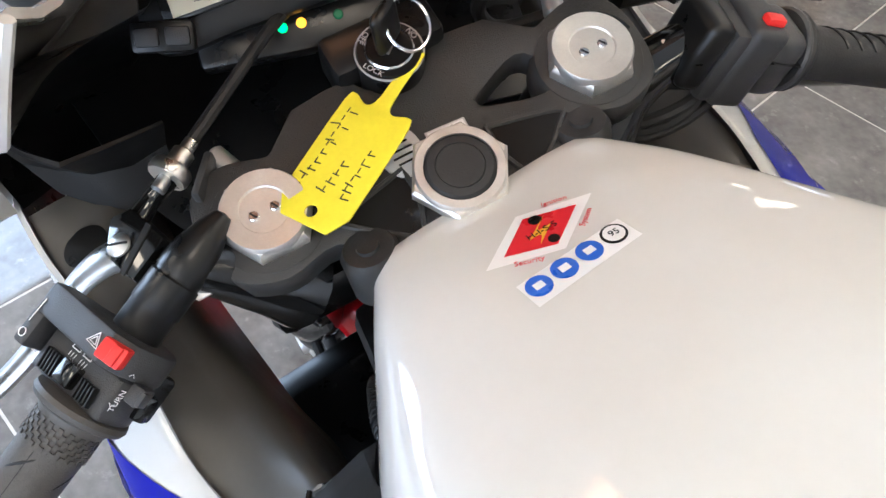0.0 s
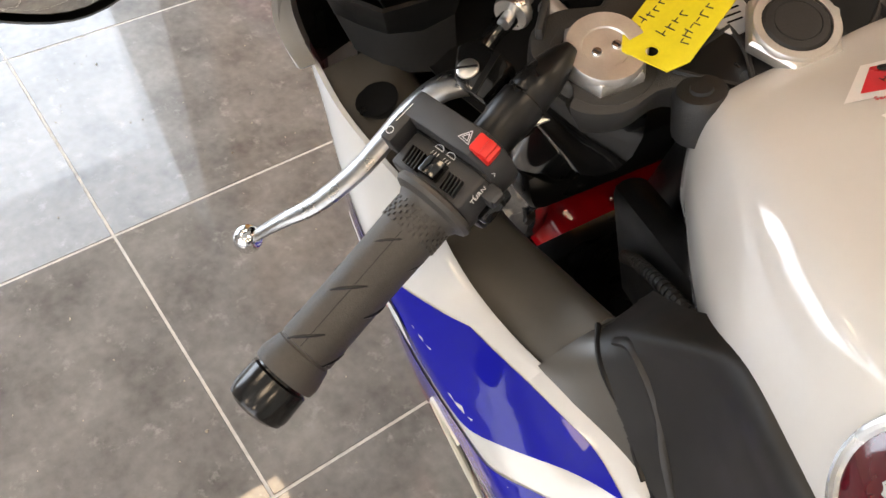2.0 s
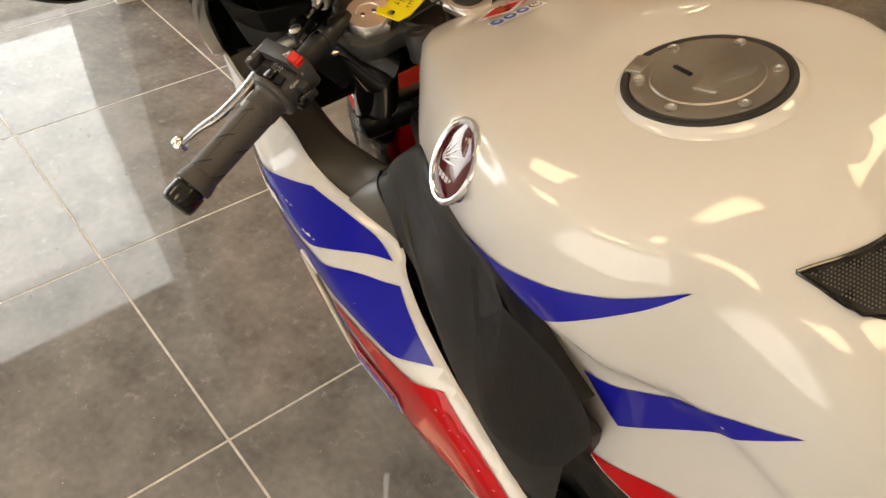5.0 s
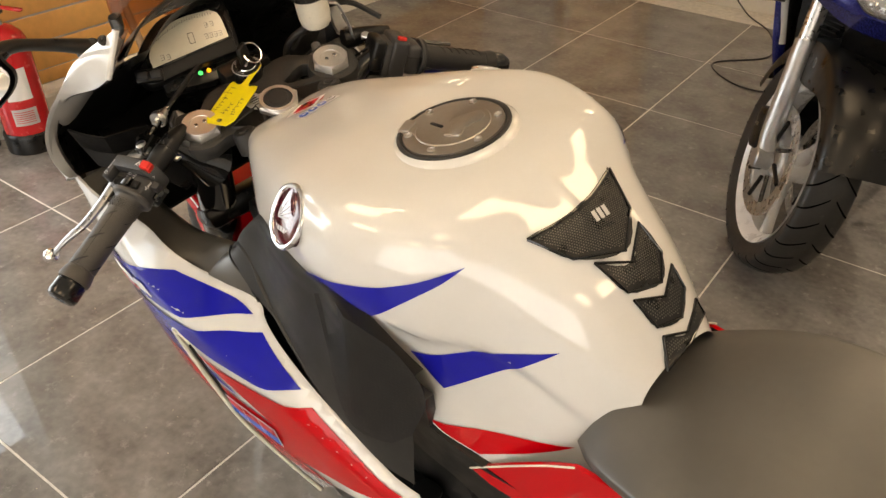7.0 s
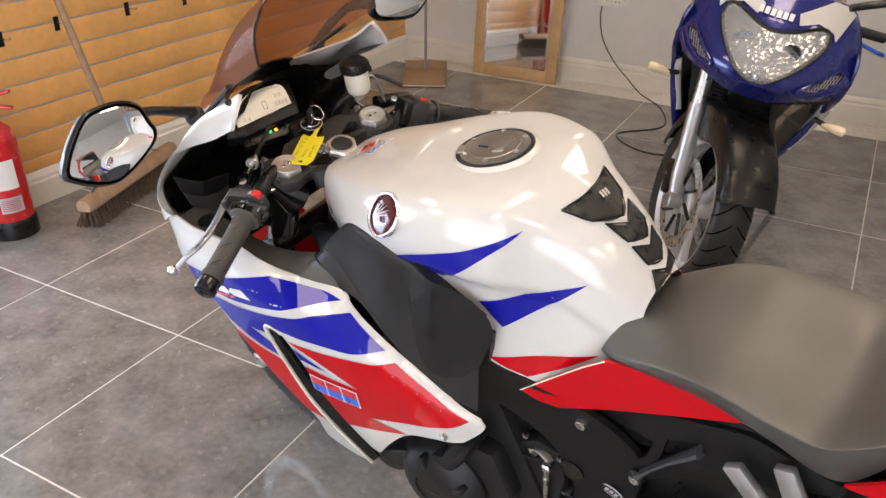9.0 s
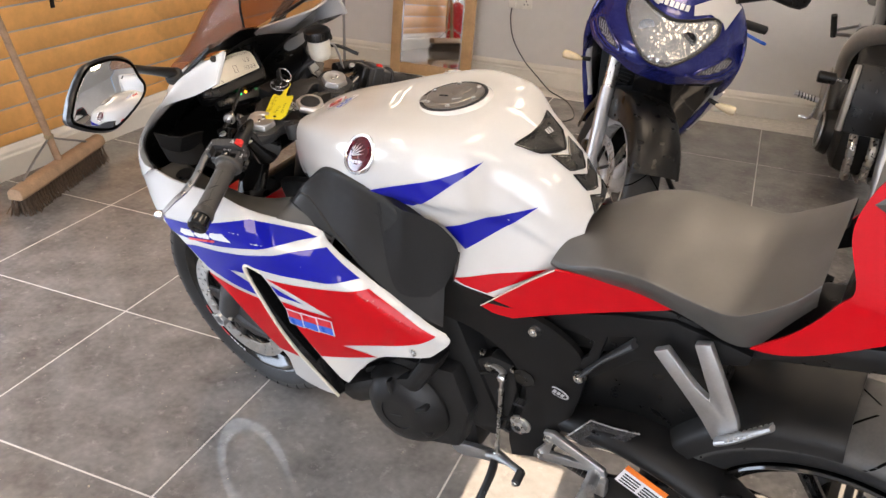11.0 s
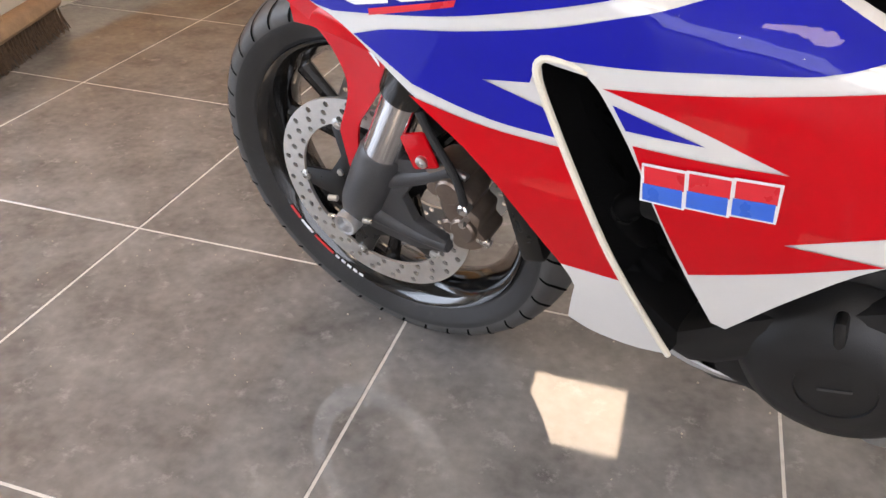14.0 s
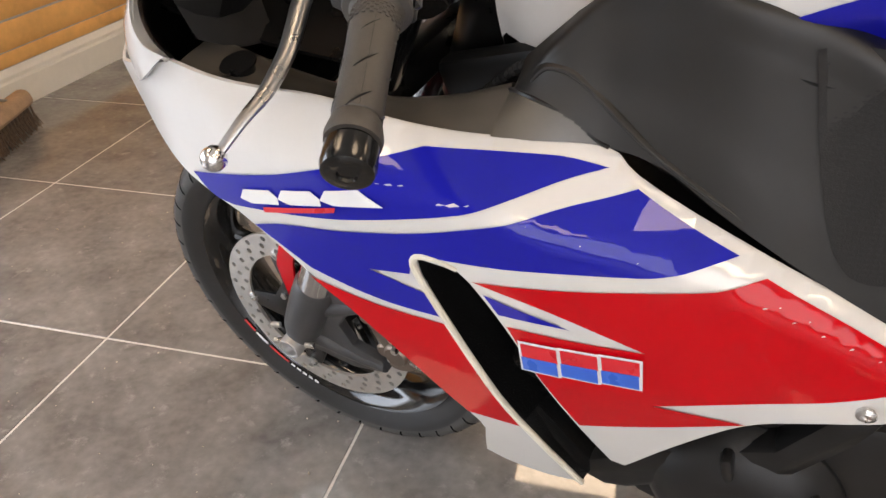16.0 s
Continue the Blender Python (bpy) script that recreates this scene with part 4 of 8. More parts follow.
KNEE_M = mat("worn_knee_rubber", (0.012, 0.0115, 0.011), 0.55, spec=0.3, vary=0.3, bump=0.4, bscale=700)
FRAME_P = smooth_poly([(-0.385, 0.80, C), (-0.42, 0.84), (-0.47, 0.868), (-0.53, 0.862), (-0.60, 0.852), (-0.657, 0.838), (-0.755, 0.803, C), (-0.738, 0.735, C), (-0.80, 0.717), (-0.86, 0.703), (-0.92, 0.672), (-0.957, 0.62), (-0.966, 0.56), (-0.952, 0.48), (-0.925, 0.40), (-0.912, 0.335, C), (-0.835, 0.312, C), (-0.83, 0.37), (-0.852, 0.43), (-0.866, 0.49), (-0.855, 0.55), (-0.815, 0.605), (-0.76, 0.635), (-0.70, 0.645, C), (-0.60, 0.69), (-0.50, 0.75)])
for sign in (-1, 1):
    fr = part("frame_spar", backed(draped(FRAME_P, flank(0, sign, cover_width), 0.014), (-sign * 0.012, 0, 0)), [FRAME, DARK], BIKE, "satin black aluminium frame spar", angle=45)
    KNEE = [(-0.607, 0.872, C), (-0.66, 0.874), (-0.715, 0.864), (-0.744, 0.845), (-0.757, 0.829), (-0.761, 0.806), (-0.75, 0.776), (-0.739, 0.745, C), (-0.715, 0.722, C), (-0.67, 0.716), (-0.645, 0.735), (-0.622, 0.80)]
    kp = decal("knee_panel", KNEE, KNEE_M, fr, 0.003, sign, "black textured knee panel", 0.012, knee_width)
    # fine ribs
    bm = bmesh.new()
    kq = smooth_poly(KNEE)
    P = flank(0.0036, sign, knee_width)
    z = 0.72
    while z < 0.865:
        y = -0.75
        while y < -0.61:
            if all(inside((y + e, z + g), kq) for e, g in ((0.006, 0), (-0.006, 0), (0, 0.006), (0, -0.006))):
                bm.faces.new([bm.verts.new(P(y + e, z + g)) for e, g in ((0.0022, 0), (0, 0.0011), (-0.0022, 0), (0, -0.0011))])
            y += 0.005
        z += 0.0042
    tagged(part("ribs", bm, MATT, kp), kind="stuff")
    # moulded cover between the fairing's edge and the tank
    cover, crease = [], []
    for y in (-0.394, -0.43, -0.475, -0.52, -0.565, -0.61, -0.655, -0.70, -0.735):
        (xa, za), (xb, zb) = cover_ends(y)
        line = [(xa + (xb - xa) * t + g, za + (zb - za) * t - g * 0.6) for t, g in ((0, 0), (0.2, -0.001), (0.4, -0.003), (0.62, -0.002), (0.82, 0.0), (1, 0.0))]
        row = [(sign * x, y, z) for x, z in line + [(xb - 0.025, zb + 0.004)]]
        if y == -0.394:
            # the first row lies on the inner panel's rear edge
            e0, e1 = Vector((half_width(-0.392, 0.794) - 0.003, -0.392, 0.792)), Vector((0.1475, -0.394, 0.811))
            row[:6] = [(sign * q.x, q.y, q.z) for q in (e0.lerp(e1, t) + Vector((0, 0, 0.016 * t * (1 - t) + 0.0003)) for t in COVER_T)]
        cover.append(row)
    shell = loft(cover, 26, 18)
    for f in shell.faces:
        c = f.calc_center_median()
        if c.y < -0.481 or c.z > ease(c.y, [-0.48, -0.468, -0.45, -0.424, -0.408, -0.392], [0.781, 0.791, 0.804, 0.814, 0.8155, 0.812]):
            f.material_index = 1
    cv = part("air_duct_cover", shell, [PANEL_G, COVER_M], BIKE, "matt black moulded cover below the tank", angle=60)
    def on_cover(y, z, out=0.0):
        (xa, za), (xb, zb) = cover_ends(y)
        best = min((abs(za + (zb - za) * k / 60 - 0.6 * ease(k / 60, COVER_T, COVER_G) - z), k / 60) for k in range(61))[1]
        g = ease(best, COVER_T, COVER_G)
        return Vector((sign * (xa + (xb - xa) * best + g + out), y, za + (zb - za) * best - g * 0.6 + out))

    seam = [on_cover(y, z) for y, z in ((-0.393, 0.8125), (-0.408, 0.8155), (-0.424, 0.814), (-0.45, 0.804), (-0.468, 0.791), (-0.48, 0.781))]
    part("cover_seam", tube(seam, 0.0019, 6, 4), DARK, cv)
    crease = [on_cover(y, z, -0.001) for y, z in ((-0.412, 0.824), (-0.424, 0.836), (-0.444, 0.836), (-0.463, 0.825), (-0.484, 0.81), (-0.515, 0.789), (-0.56, 0.765), (-0.62, 0.73))]
    part("cover_edge", tube(crease, [0.0035, 0.005, 0.0052, 0.005, 0.0045, 0.004, 0.003, 0.0015], 10, 4, flat=0.6), COVER_M, cv)
    loom = [(sign * 0.092, -0.325, 0.745), (sign * 0.098, -0.345, 0.77), (sign * 0.108, -0.385, 0.804), (sign * 0.109, -0.425, 0.818), (sign * 0.098, -0.448, 0.822)]
    lh = part("ribbed_hose", tube(loom, 0.0044, 10, 4), RUBBER, BIKE, "ribbed black loom hose")
    path = catmull(loom, 9)
    for p, q in zip(path, path[1:]):
        part("hose_rib", cyl(0.0052, 0.0016, p, q - p, 10), RUBBER, lh)
    # dark flush disc stands for a recessed bolt hole and its shade
    at = flank(0.001, sign, cover_width)(-0.863, 0.541)
    part("frame_plug", turned([(0.021, 0), (0.021, 0.001), (0.019, 0.0005), (0.018, -0.003), (0.008, -0.004), (0.007, -0.001), (0, -0.001)], (sign, 0, 0), at, 24), DARK, fr)
    at = flank(0.004, sign, cover_width)(-0.853, 0.409)
    pv = part("pivot_bolt", hexnut(0.0165, 0.014, at, (sign, 0, 0)), STEEL, fr, "steel swingarm pivot bolt")
    part("pivot_washer", turned([(0.008, 0), (0.022, 0), (0.022, 0.003), (0.008, 0.003)], (sign, 0, 0), at - Vector((sign * 0.007, 0, 0)), 24, closed=True), STEEL, pv)
    part("pivot_core", cyl(0.008, 0.016, at, (sign, 0, 0), 16, 0.002), DARK, pv)
    at = flank(0.002, sign, cover_width)(-0.927, 0.527)
    M = frame_on(at, (0, sign, 0.25 * sign), (0, 0, 1))
    ov = [(0.021 * math.cos(2 * math.pi * k / 24), 0.0105 * math.sin(2 * math.pi * k / 24)) for k in range(24)]
    bd = part("frame_badge", plate(ov, 0.0015, (), M, 0.0004), SILVER, fr, "small oval metal badge")
    part("badge_field", plate([(x * 0.82, y * 0.75) for x, y in ov], 0.002, (), M), DARK, bd)
    for k in range(3):
        part("badge_bar", plate([(-0.011 + 0.008 * k, -0.004), (-0.005 + 0.008 * k, -0.004), (-0.003 + 0.008 * k, 0.004), (-0.009 + 0.008 * k, 0.004)], 0.0026, (), M), SILVER, bd)

# -- inside: headstock, airbox, radiator, so that nothing is seen through
part("headstock", tube([(0, -0.355, 0.89), (0, -0.29, 0.70)], 0.045, 20, 1), DARK, BIKE)
part("lower_yoke", box(0.27, 0.07, 0.035, (0, -0.225, 0.74), 0.012, rot(-24, 0, 0)), DARK, BIKE, matrix=STEER)
part("airbox", box(0.19, 0.36, 0.14, (0, -0.60, 0.83), 0.03), DARK, BIKE)
part("radiator", box(0.34, 0.03, 0.26, (0, -0.265, 0.52), 0.006, rot(-14, 0, 0)), DARK, BIKE)
part("engine_block", box(0.25, 0.34, 0.36, (0, -0.60, 0.47), 0.03, rot(-20, 0, 0)), ENGINE, BIKE)
for sign in (-1, 1):
    part("frame_inner", box(0.03, 0.22, 0.11, (sign * 0.085, -0.40, 0.76), 0.012, rot(-18, 0, sign * 9)), FRAME, BIKE)
    part("tank_rubber", turned([(0.0, 0.006), (0.006, 0.006), (0.0065, 0.004), (0.0135, 0.004), (0.016, 0.0), (0.016, -0.025)], (0, 0.15, 1), (sign * 0.068, -0.344, 0.913), 20), RUBBER, BIKE, "black tank mount rubber")
    part("rubber_strap", box(0.03, 0.035, 0.016, (sign * 0.056, -0.356, 0.900), 0.006), RUBBER, BIKE)
# plain printed plate on the inner frame
pl = part("frame_plate", box(0.001, 0.028, 0.09, (-0.101, -0.425, 0.72), 0.0003, rot(25, 0, 4)), SILVER, BIKE, "silver printed plate with dark bars")
for k in range(5):
    part("plate_bar", box(0.0012, 0.018, 0.006, Vector((-0.1025, -0.425, 0.72)) + rot(25, 0, 4) @ Vector((0, 0, -0.034 + 0.017 * k)), 0, rot(25, 0, 4)), DARK, pl)

# -- wheels
def tyre(width, r, rim_r):
    w = width / 2
    prof = [(rim_r, -w * 0.62), (rim_r + 0.004, -w * 0.74), (rim_r + 0.012, -w * 0.8), (r * 0.84, -w * 0.93), (r * 0.875, -w * 0.985), (r * 0.9, -w), (r * 0.922, -w * 0.965), (r * 0.945, -w * 0.86), (r * 0.965, -w * 0.70), (r * 0.983, -w * 0.46), (r * 0.996, -w * 0.2), (r, 0)]
    prof = prof + [(a, -b) for a, b in prof[-2::-1]]
    bm = turned(prof, (1, 0, 0), (0, 0, 0), 96, closed=True)
    for f in bm.faces:
        c = f.calc_center_median()
        if math.hypot(c.y, c.z) > r * 0.872:
            f.material_index = 1
    return bm


def tread(r, w, n, length, sweep, sign):
    """Curved dark strips just over the tyre's crown; the grooves' shade is in their colour."""
    out = []
    for k in range(n):
        a0 = 2 * math.pi * k / n
        line = []
        for i in range(15):
            t = i / 14
            x = w * ease(t, [0, 0.25, 0.45, 0.62, 0.75, 0.87, 1.0], [0.12, 0.46, 0.70, 0.86, 0.965, 1.0, 0.99]) + 0.001 * t
            rr = r * ease(t, [0, 0.25, 0.45, 0.62, 0.75, 0.87, 1.0], [0.999, 0.983, 0.965, 0.945, 0.922, 0.90, 0.880]) + 0.0009 * (1 - 0.7 * t)
            a = a0 + sweep * t + 0.04 * math.sin(3 * t)
            line.append((sign * x, rr, a))
        out.append(line)
    bm = bmesh.new()
    for line in out:
        vs = []
        for i, (x, rr, a) in enumerate(line):
            hw = 0.0032 * (1 - 0.6 * abs(i / 14 - 0.4))
            da = hw / rr
            vs.append([bm.verts.new((x, rr * math.sin(a + s * da), rr * math.cos(a + s * da))) for s in (-1, 1)])
        for p, q in zip(vs, vs[1:]):
            bm.faces.new((p[0], p[1], q[1], q[0]))
    return bm


GROOVE_M = mat("tread_groove_shade", (0.002, 0.002, 0.002), 0.9, vary=0.1, spec=0.05)
TAPE_R = mat("red_tape", (0.55, 0.03, 0.03), 0.4, vary=0.08)
F_AXLE, R_AXLE = Vector((0, 0, 0.302)), Vector((0, -1.41, 0.318))


def disc_plate(r1, r0, d, holes=True):
    hs = []
    if holes:
        for k in range(24):
            for j, rr in enumerate((0.80, 0.875, 0.945)):
                a = 2 * math.pi * (k + 0.33 * j) / 24
                hs.append(ring(0.0047, 8, (r1 * rr * math.cos(a), r1 * rr * math.sin(a))))
    return plate(ring(r1, 64), d, [ring(r0, 64)] + hs, SIDE)


def build_front_wheel():
    fw = new("front_wheel")
    fw.parent, fw.matrix_basis = BIKE, STEER @ Matrix.Translation(F_AXLE)
    ty = part("tyre", tyre(0.12, 0.300, 0.226), [TYRE, TREAD_M], fw, "black sport tyre with grooved tread", angle=50)
    for sign in (-1, 1):
        tagged(part("groove", tread(0.300, 0.060, 38, 1, 0.2, sign), GROOVE_M, ty), kind="stuff")
    prof = [(0.205, -0.02), (0.216, -0.034), (0.222, -0.046), (0.229, -0.05), (0.231, -0.046), (0.229, -0.043), (0.222, -0.03), (0.214, 0)]
    prof = prof + [(a, -b) for a, b in prof[-2::-1]] + [(0.2, 0.0)]
    rm = part("rim", turned(prof, (1, 0, 0), (0, 0, 0), 96, closed=True), GLOSS, fw, "gloss black rim with red and white tape marks", angle=40)
    tape = [(-1.9, -1.74, TAPE_R), (-1.72, -1.55, MARK_W), (-1.52, -1.26, TAPE_R)] + [(-1.23 + 0.075 * k, -1.18 + 0.075 * k, MARK_W) for k in range(5)]
    for rep in range(1):
        for a0, a1, m in tape:
            b0, b1 = ((a + 1.9) * 0.74 - 2.81 + 2 * math.pi * rep / 3 for a in (a0, a1))
            rows = [[Vector((-0.0508 + (0.0004 if rr > 0.227 else 0), rr * math.cos(b0 + (b1 - b0) * i / 5 + 3.3), -rr * math.sin(b0 + (b1 - b0) * i / 5 + 3.3))) for i in range(6)] for rr in (0.2215, 0.2293)]
            part("rim_tape", grid(rows), m, rm)
    hub = part("hub", turned([(0.0, -0.055), (0.028, -0.055), (0.03, -0.045), (0.045, -0.035), (0.04, 0), (0.045, 0.035), (0.03, 0.045), (0.028, 0.055), (0, 0.055)], (1, 0, 0), (0, 0, 0), 28), GLOSS, fw)
    for k in range(3):
        for off in (-0.2, 0.2):
            a = 2 * math.pi * k / 3 + off + 0.5
            c, s = math.cos(a), math.sin(a)
            cc, ss = math.cos(a + off * 0.25), math.sin(a + off * 0.25)
            part("spoke", tube([(0, 0.03 * c, 0.03 * s), (0, 0.12 * c, 0.12 * s), (0, 0.211 * cc, 0.211 * ss)], [0.016, 0.0105, 0.013], 10, 4), GLOSS, fw)
    for sign in (-1, 1):
        dsc = part("brake_disc", disc_plate(0.160, 0.122, 0.0048), BRUSH, fw, "drilled steel brake disc", matrix=Matrix.Translation((sign * 0.068, 0, 0)))
        carrier = [(r * math.cos(a), r * math.sin(a)) for k in range(5) for r, a in ((0.118, 2 * math.pi * k / 5 - 0.13), (0.121, 2 * math.pi * k / 5), (0.118, 2 * math.pi * k / 5 + 0.13), (0.074, 2 * math.pi * k / 5 + 0.32), (0.07, 2 * math.pi * k / 5 + 0.628), (0.074, 2 * math.pi * (k + 1) / 5 - 0.32))]
        part("disc_carrier", plate(carrier, 0.005, [ring(0.044, 28)], Matrix.Translation((sign * 0.0675, 0, 0)) @ SIDE, 0.0008), DARK, dsc)
        for k in range(5):
            a = 2 * math.pi * k / 5
            part("disc_rivet", turned([(0.0085, -0.001), (0.0085, 0.004), (0.004, 0.005), (0.0035, 0.002), (0, 0.002)], (sign, 0, 0), (sign * 0.071, 0.121 * math.cos(a), 0.121 * math.sin(a)), 16), STEEL, dsc)
            b = a + 0.5
            part("disc_bolt", hexnut(0.006, 0.005, (sign * 0.073, 0.058 * math.cos(b), 0.058 * math.sin(b)), (sign, 0, 0)), STEEL, dsc)
    return fw


def build_rear_wheel():
    rw = new("rear_wheel")
    rw.parent, rw.matrix_basis = BIKE, Matrix.Translation(R_AXLE)
    ty = part("tyre", tyre(0.19, 0.318, 0.226), [TYRE, TREAD_M], rw, "wide black rear sport tyre with curved grooves", angle=50)
    for sign in (-1, 1):
        tagged(part("groove", tread(0.318, 0.094, 20, 1, 0.30, sign), GROOVE_M, ty), kind="stuff")
    prof = [(0.2, -0.06), (0.215, -0.07), (0.228, -0.084), (0.231, -0.08), (0.222, -0.06), (0.21, 0)]
    prof = prof + [(a, -b) for a, b in prof[-2::-1]] + [(0.196, 0.0)]
    part("rim", turned(prof, (1, 0, 0), (0, 0, 0), 80, closed=True), GLOSS, rw, "gloss black rim", angle=40)
    part("hub", cyl(0.05, 0.16, (0, 0, 0), (1, 0, 0), 28, 0.01), GLOSS, rw)
    for k in range(6):
        a = 2 * math.pi * k / 6
        part("spoke", tube([(0, 0.03 * math.cos(a), 0.03 * math.sin(a)), (0, 0.2 * math.cos(a), 0.2 * math.sin(a))], 0.014, 10, 1), GLOSS, rw)
    part("sprocket", plate([(0.095 * (1.0 if k % 2 else 0.94) * math.cos(math.pi * k / 42), 0.095 * (1.0 if k % 2 else 0.94) * math.sin(math.pi * k / 42)) for k in range(84)], 0.005, [ring(0.06, 24)], Matrix.Translation((-0.098, 0, 0)) @ SIDE), STEEL, rw)
    return rw


front_wheel = build_front_wheel()
rear_wheel = build_rear_wheel()

# -- fork legs, brakes, mudguard (in the steered frame)
FT, FB = Vector((0, -0.306, 0.92)), Vector((0, 0.0, 0.302))
FD = (FB - FT).normalized()
along = lambda s, x: Vector((x, 0, 0)) + FT + FD * s
for sign in (-1, 1):
    x = sign * 0.103
    leg = new("fork_leg")
    leg.parent, leg.matrix_basis = BIKE, STEER.copy()
    part("outer_tube", turned([(0.0275, 0.0), (0.0275, 0.20), (0.0295, 0.21), (0.0295, 0.25), (0.027, 0.262), (0.03, 0.36), (0.0335, 0.365), (0.0335, 0.44), (0.0275, 0.446)], FD, along(0, x), 32), GLOSS, leg, "black fork tube")
    part("slider", turned([(0.0265, 0.43), (0.0265, 0.60)], FD, along(0, x), 32), CHROME, leg, "polished fork slider")
    ft = turned([(0.027, 0.548), (0.031, 0.555), (0.0325, 0.60), (0.0315, 0.66), (0.022, 0.70), (0.0, 0.715)], FD, along(0, x), 28)
    tube([along(0.60, x) + Vector((0, -0.02, 0)), along(0.585, x) + Vector((0, -0.075, 0.01)), along(0.57, x) + Vector((0, -0.11, 0.02))], [0.016, 0.012, 0.012], 12, 3, ft)
    tube([along(0.665, x) + Vector((0, -0.02, -0.01)), along(0.66, x) + Vector((0, -0.09, -0.03)), along(0.665, x) + Vector((0, -0.135, -0.028))], [0.017, 0.012, 0.011], 12, 3, ft)
    side_plate([(-0.03, 0.41), (-0.09, 0.425), (-0.155, 0.44), (-0.16, 0.42), (-0.11, 0.395), (-0.085, 0.36), (-0.10, 0.325), (-0.145, 0.31), (-0.15, 0.288), (-0.09, 0.275), (-0.02, 0.285), (0.0, 0.30), (-0.02, 0.36)], 0.016, x + 0.008, bevel=0.003, bm=ft)
    foot = part("fork_foot", ft, CASTING, leg, "dark grey cast fork foot")
    ax = along(0.690, x) + Vector((sign * 0.030, 0, 0))
    part("axle_end", turned([(0.0, -0.004), (0.0115, -0.004), (0.0125, 0.006), (0.0165, 0.007), (0.018, 0.004), (0.018, -0.02)], (sign, 0, 0), ax, 28), ALLOY, foot, "hollow alloy axle end")
    for k, (dy, dz) in enumerate(((0.022, 0.032), (0.03, -0.005), (-0.033, 0.012))):
        part("pinch_bolt", cyl(0.0045, 0.014, ax + Vector((-sign * 0.006, dy, dz)), (sign * 0.3, 1, 0), 12, 0.001), STEEL, foot)
    # radial caliper behind the leg
    cy, cz = -0.172, 0.375
    shape = [(0.030, 0.060), (0.012, 0.066), (-0.012, 0.062), (-0.026, 0.047), (-0.020, 0.032), (-0.028, 0.014), (-0.020, 0.0), (-0.028, -0.014), (-0.020, -0.032), (-0.026, -0.047), (-0.012, -0.062), (0.010, -0.066), (0.029, -0.058), (0.022, -0.03), (0.027, 0.0), (0.022, 0.03)]
    ca, sa = math.cos(radians(-16)), math.sin(radians(-16))
    body = [(cy + y * ca - z * sa, cz + y * sa + z * ca) for y, z in smooth_poly(shape)]
    cal = part("brake_caliper", side_plate(body, 0.05, sign * 0.088 + 0.025, bevel=0.005), BRONZE, leg, "bronze-grey radial brake caliper")
    R = rot(-16, 0, 0)
    for k in range(2):
        part("piston_boss", cyl(0.0185, 0.012, Vector((sign * 0.115, cy, cz)) + R @ Vector((0, 0.0, -0.029 + 0.058 * k)), (sign, 0, 0), 24, 0.003), BRONZE, cal)
        part("caliper_lobe", cyl(0.012, 0.03, Vector((sign * 0.098, cy, cz)) + R @ Vector((0, 0.026, -0.03 + 0.06 * k)), (sign, 0, 0), 16, 0.003), BRONZE, cal)
        part("caliper_bolt", cyl(0.0058, 0.02, Vector((sign * 0.108, cy, cz)) + R @ Vector((0, -0.02, -0.05 + 0.1 * k)), (0, 1, 0.3), 12, 0.0015), STEEL, cal)
        part("mount_bolt", cyl(0.007, 0.02, Vector((sign * 0.1, cy, cz)) + R @ Vector((0, 0.028, -0.058 + 0.116 * k)), (0, 1, 0.3), 12, 0.0015), ALLOY, cal)
    part("banjo", cyl(0.008, 0.016, (sign * 0.118, cy - 0.014, cz + 0.012), (sign, 0, 0), 14, 0.002), STEEL, cal)
    part("pad_pin", cyl(0.005, 0.05, (sign * 0.1, cy - 0.012, cz - 0.012), (sign, 0, 0), 10), STEEL, cal)
    hose = [(sign * 0.118, cy - 0.014, cz + 0.015), (sign * 0.12, cy - 0.005, cz + 0.06), (sign * 0.118, cy + 0.03, cz + 0.12), (sign * 0.11, -0.12, 0.56), (sign * 0.09, -0.17, 0.66)]
    part("brake_hose", tube(hose, 0.0055, 10), RUBBER, cal, "black brake hose")


def mudguard():
    """Red front mudguard with side legs down to the fork feet."""
    mg = new("front_mudguard")
    mg.parent, mg.matrix_basis = BIKE, STEER.copy()
    mg["label"] = "glossy red front mudguard with a white stripe"
    rows = []
    for k in range(9):
        a = radians(15 - k * 7)  # from ahead, over the top, to behind
        rr = 0.325
        w = 0.07 + 0.022 * math.sin(math.pi * min(1, k / 8))
        c = Vector((0, rr * math.sin(a), 0.302 + rr * math.cos(a)))
        n = Vector((0, math.sin(a), math.cos(a)))
        rows.append([c + Vector((x * w, 0, 0)) - n * d for x, d in ((-1.12, 0.055), (-1.02, 0.03), (-0.75, 0.008), (0, 0.0), (0.75, 0.008), (1.02, 0.03), (1.12, 0.055))])
    part("guard_top", thick(loft(rows, 3, 4), 0.003), RED, mg)
    for sign in (-1, 1):
        leg_p = [(0.08, 0.612), (0.052, 0.641), (0.029, 0.640), (0.003, 0.629), (-0.035, 0.595), (-0.074, 0.560), (-0.08, 0.535), (-0.041, 0.476), (-0.02, 0.444), (-0.011, 0.392), (0.004, 0.375, C), (0.010, 0.417), (0.010, 0.437), (-0.008, 0.483), (-0.009, 0.515), (0.008, 0.55), (0.036, 0.577), (0.065, 0.594)]
        face = lambda y, z, o=0.0: Vector((sign * (0.084 + o + 0.07 * max(0, 0.62 - z) + 0.12 * max(0, -0.02 - y)), y, z))
        part("guard_leg", backed(draped(smooth_poly(leg_p), face, 0.012), (-sign * 0.004, 0, 0)), RED, mg)
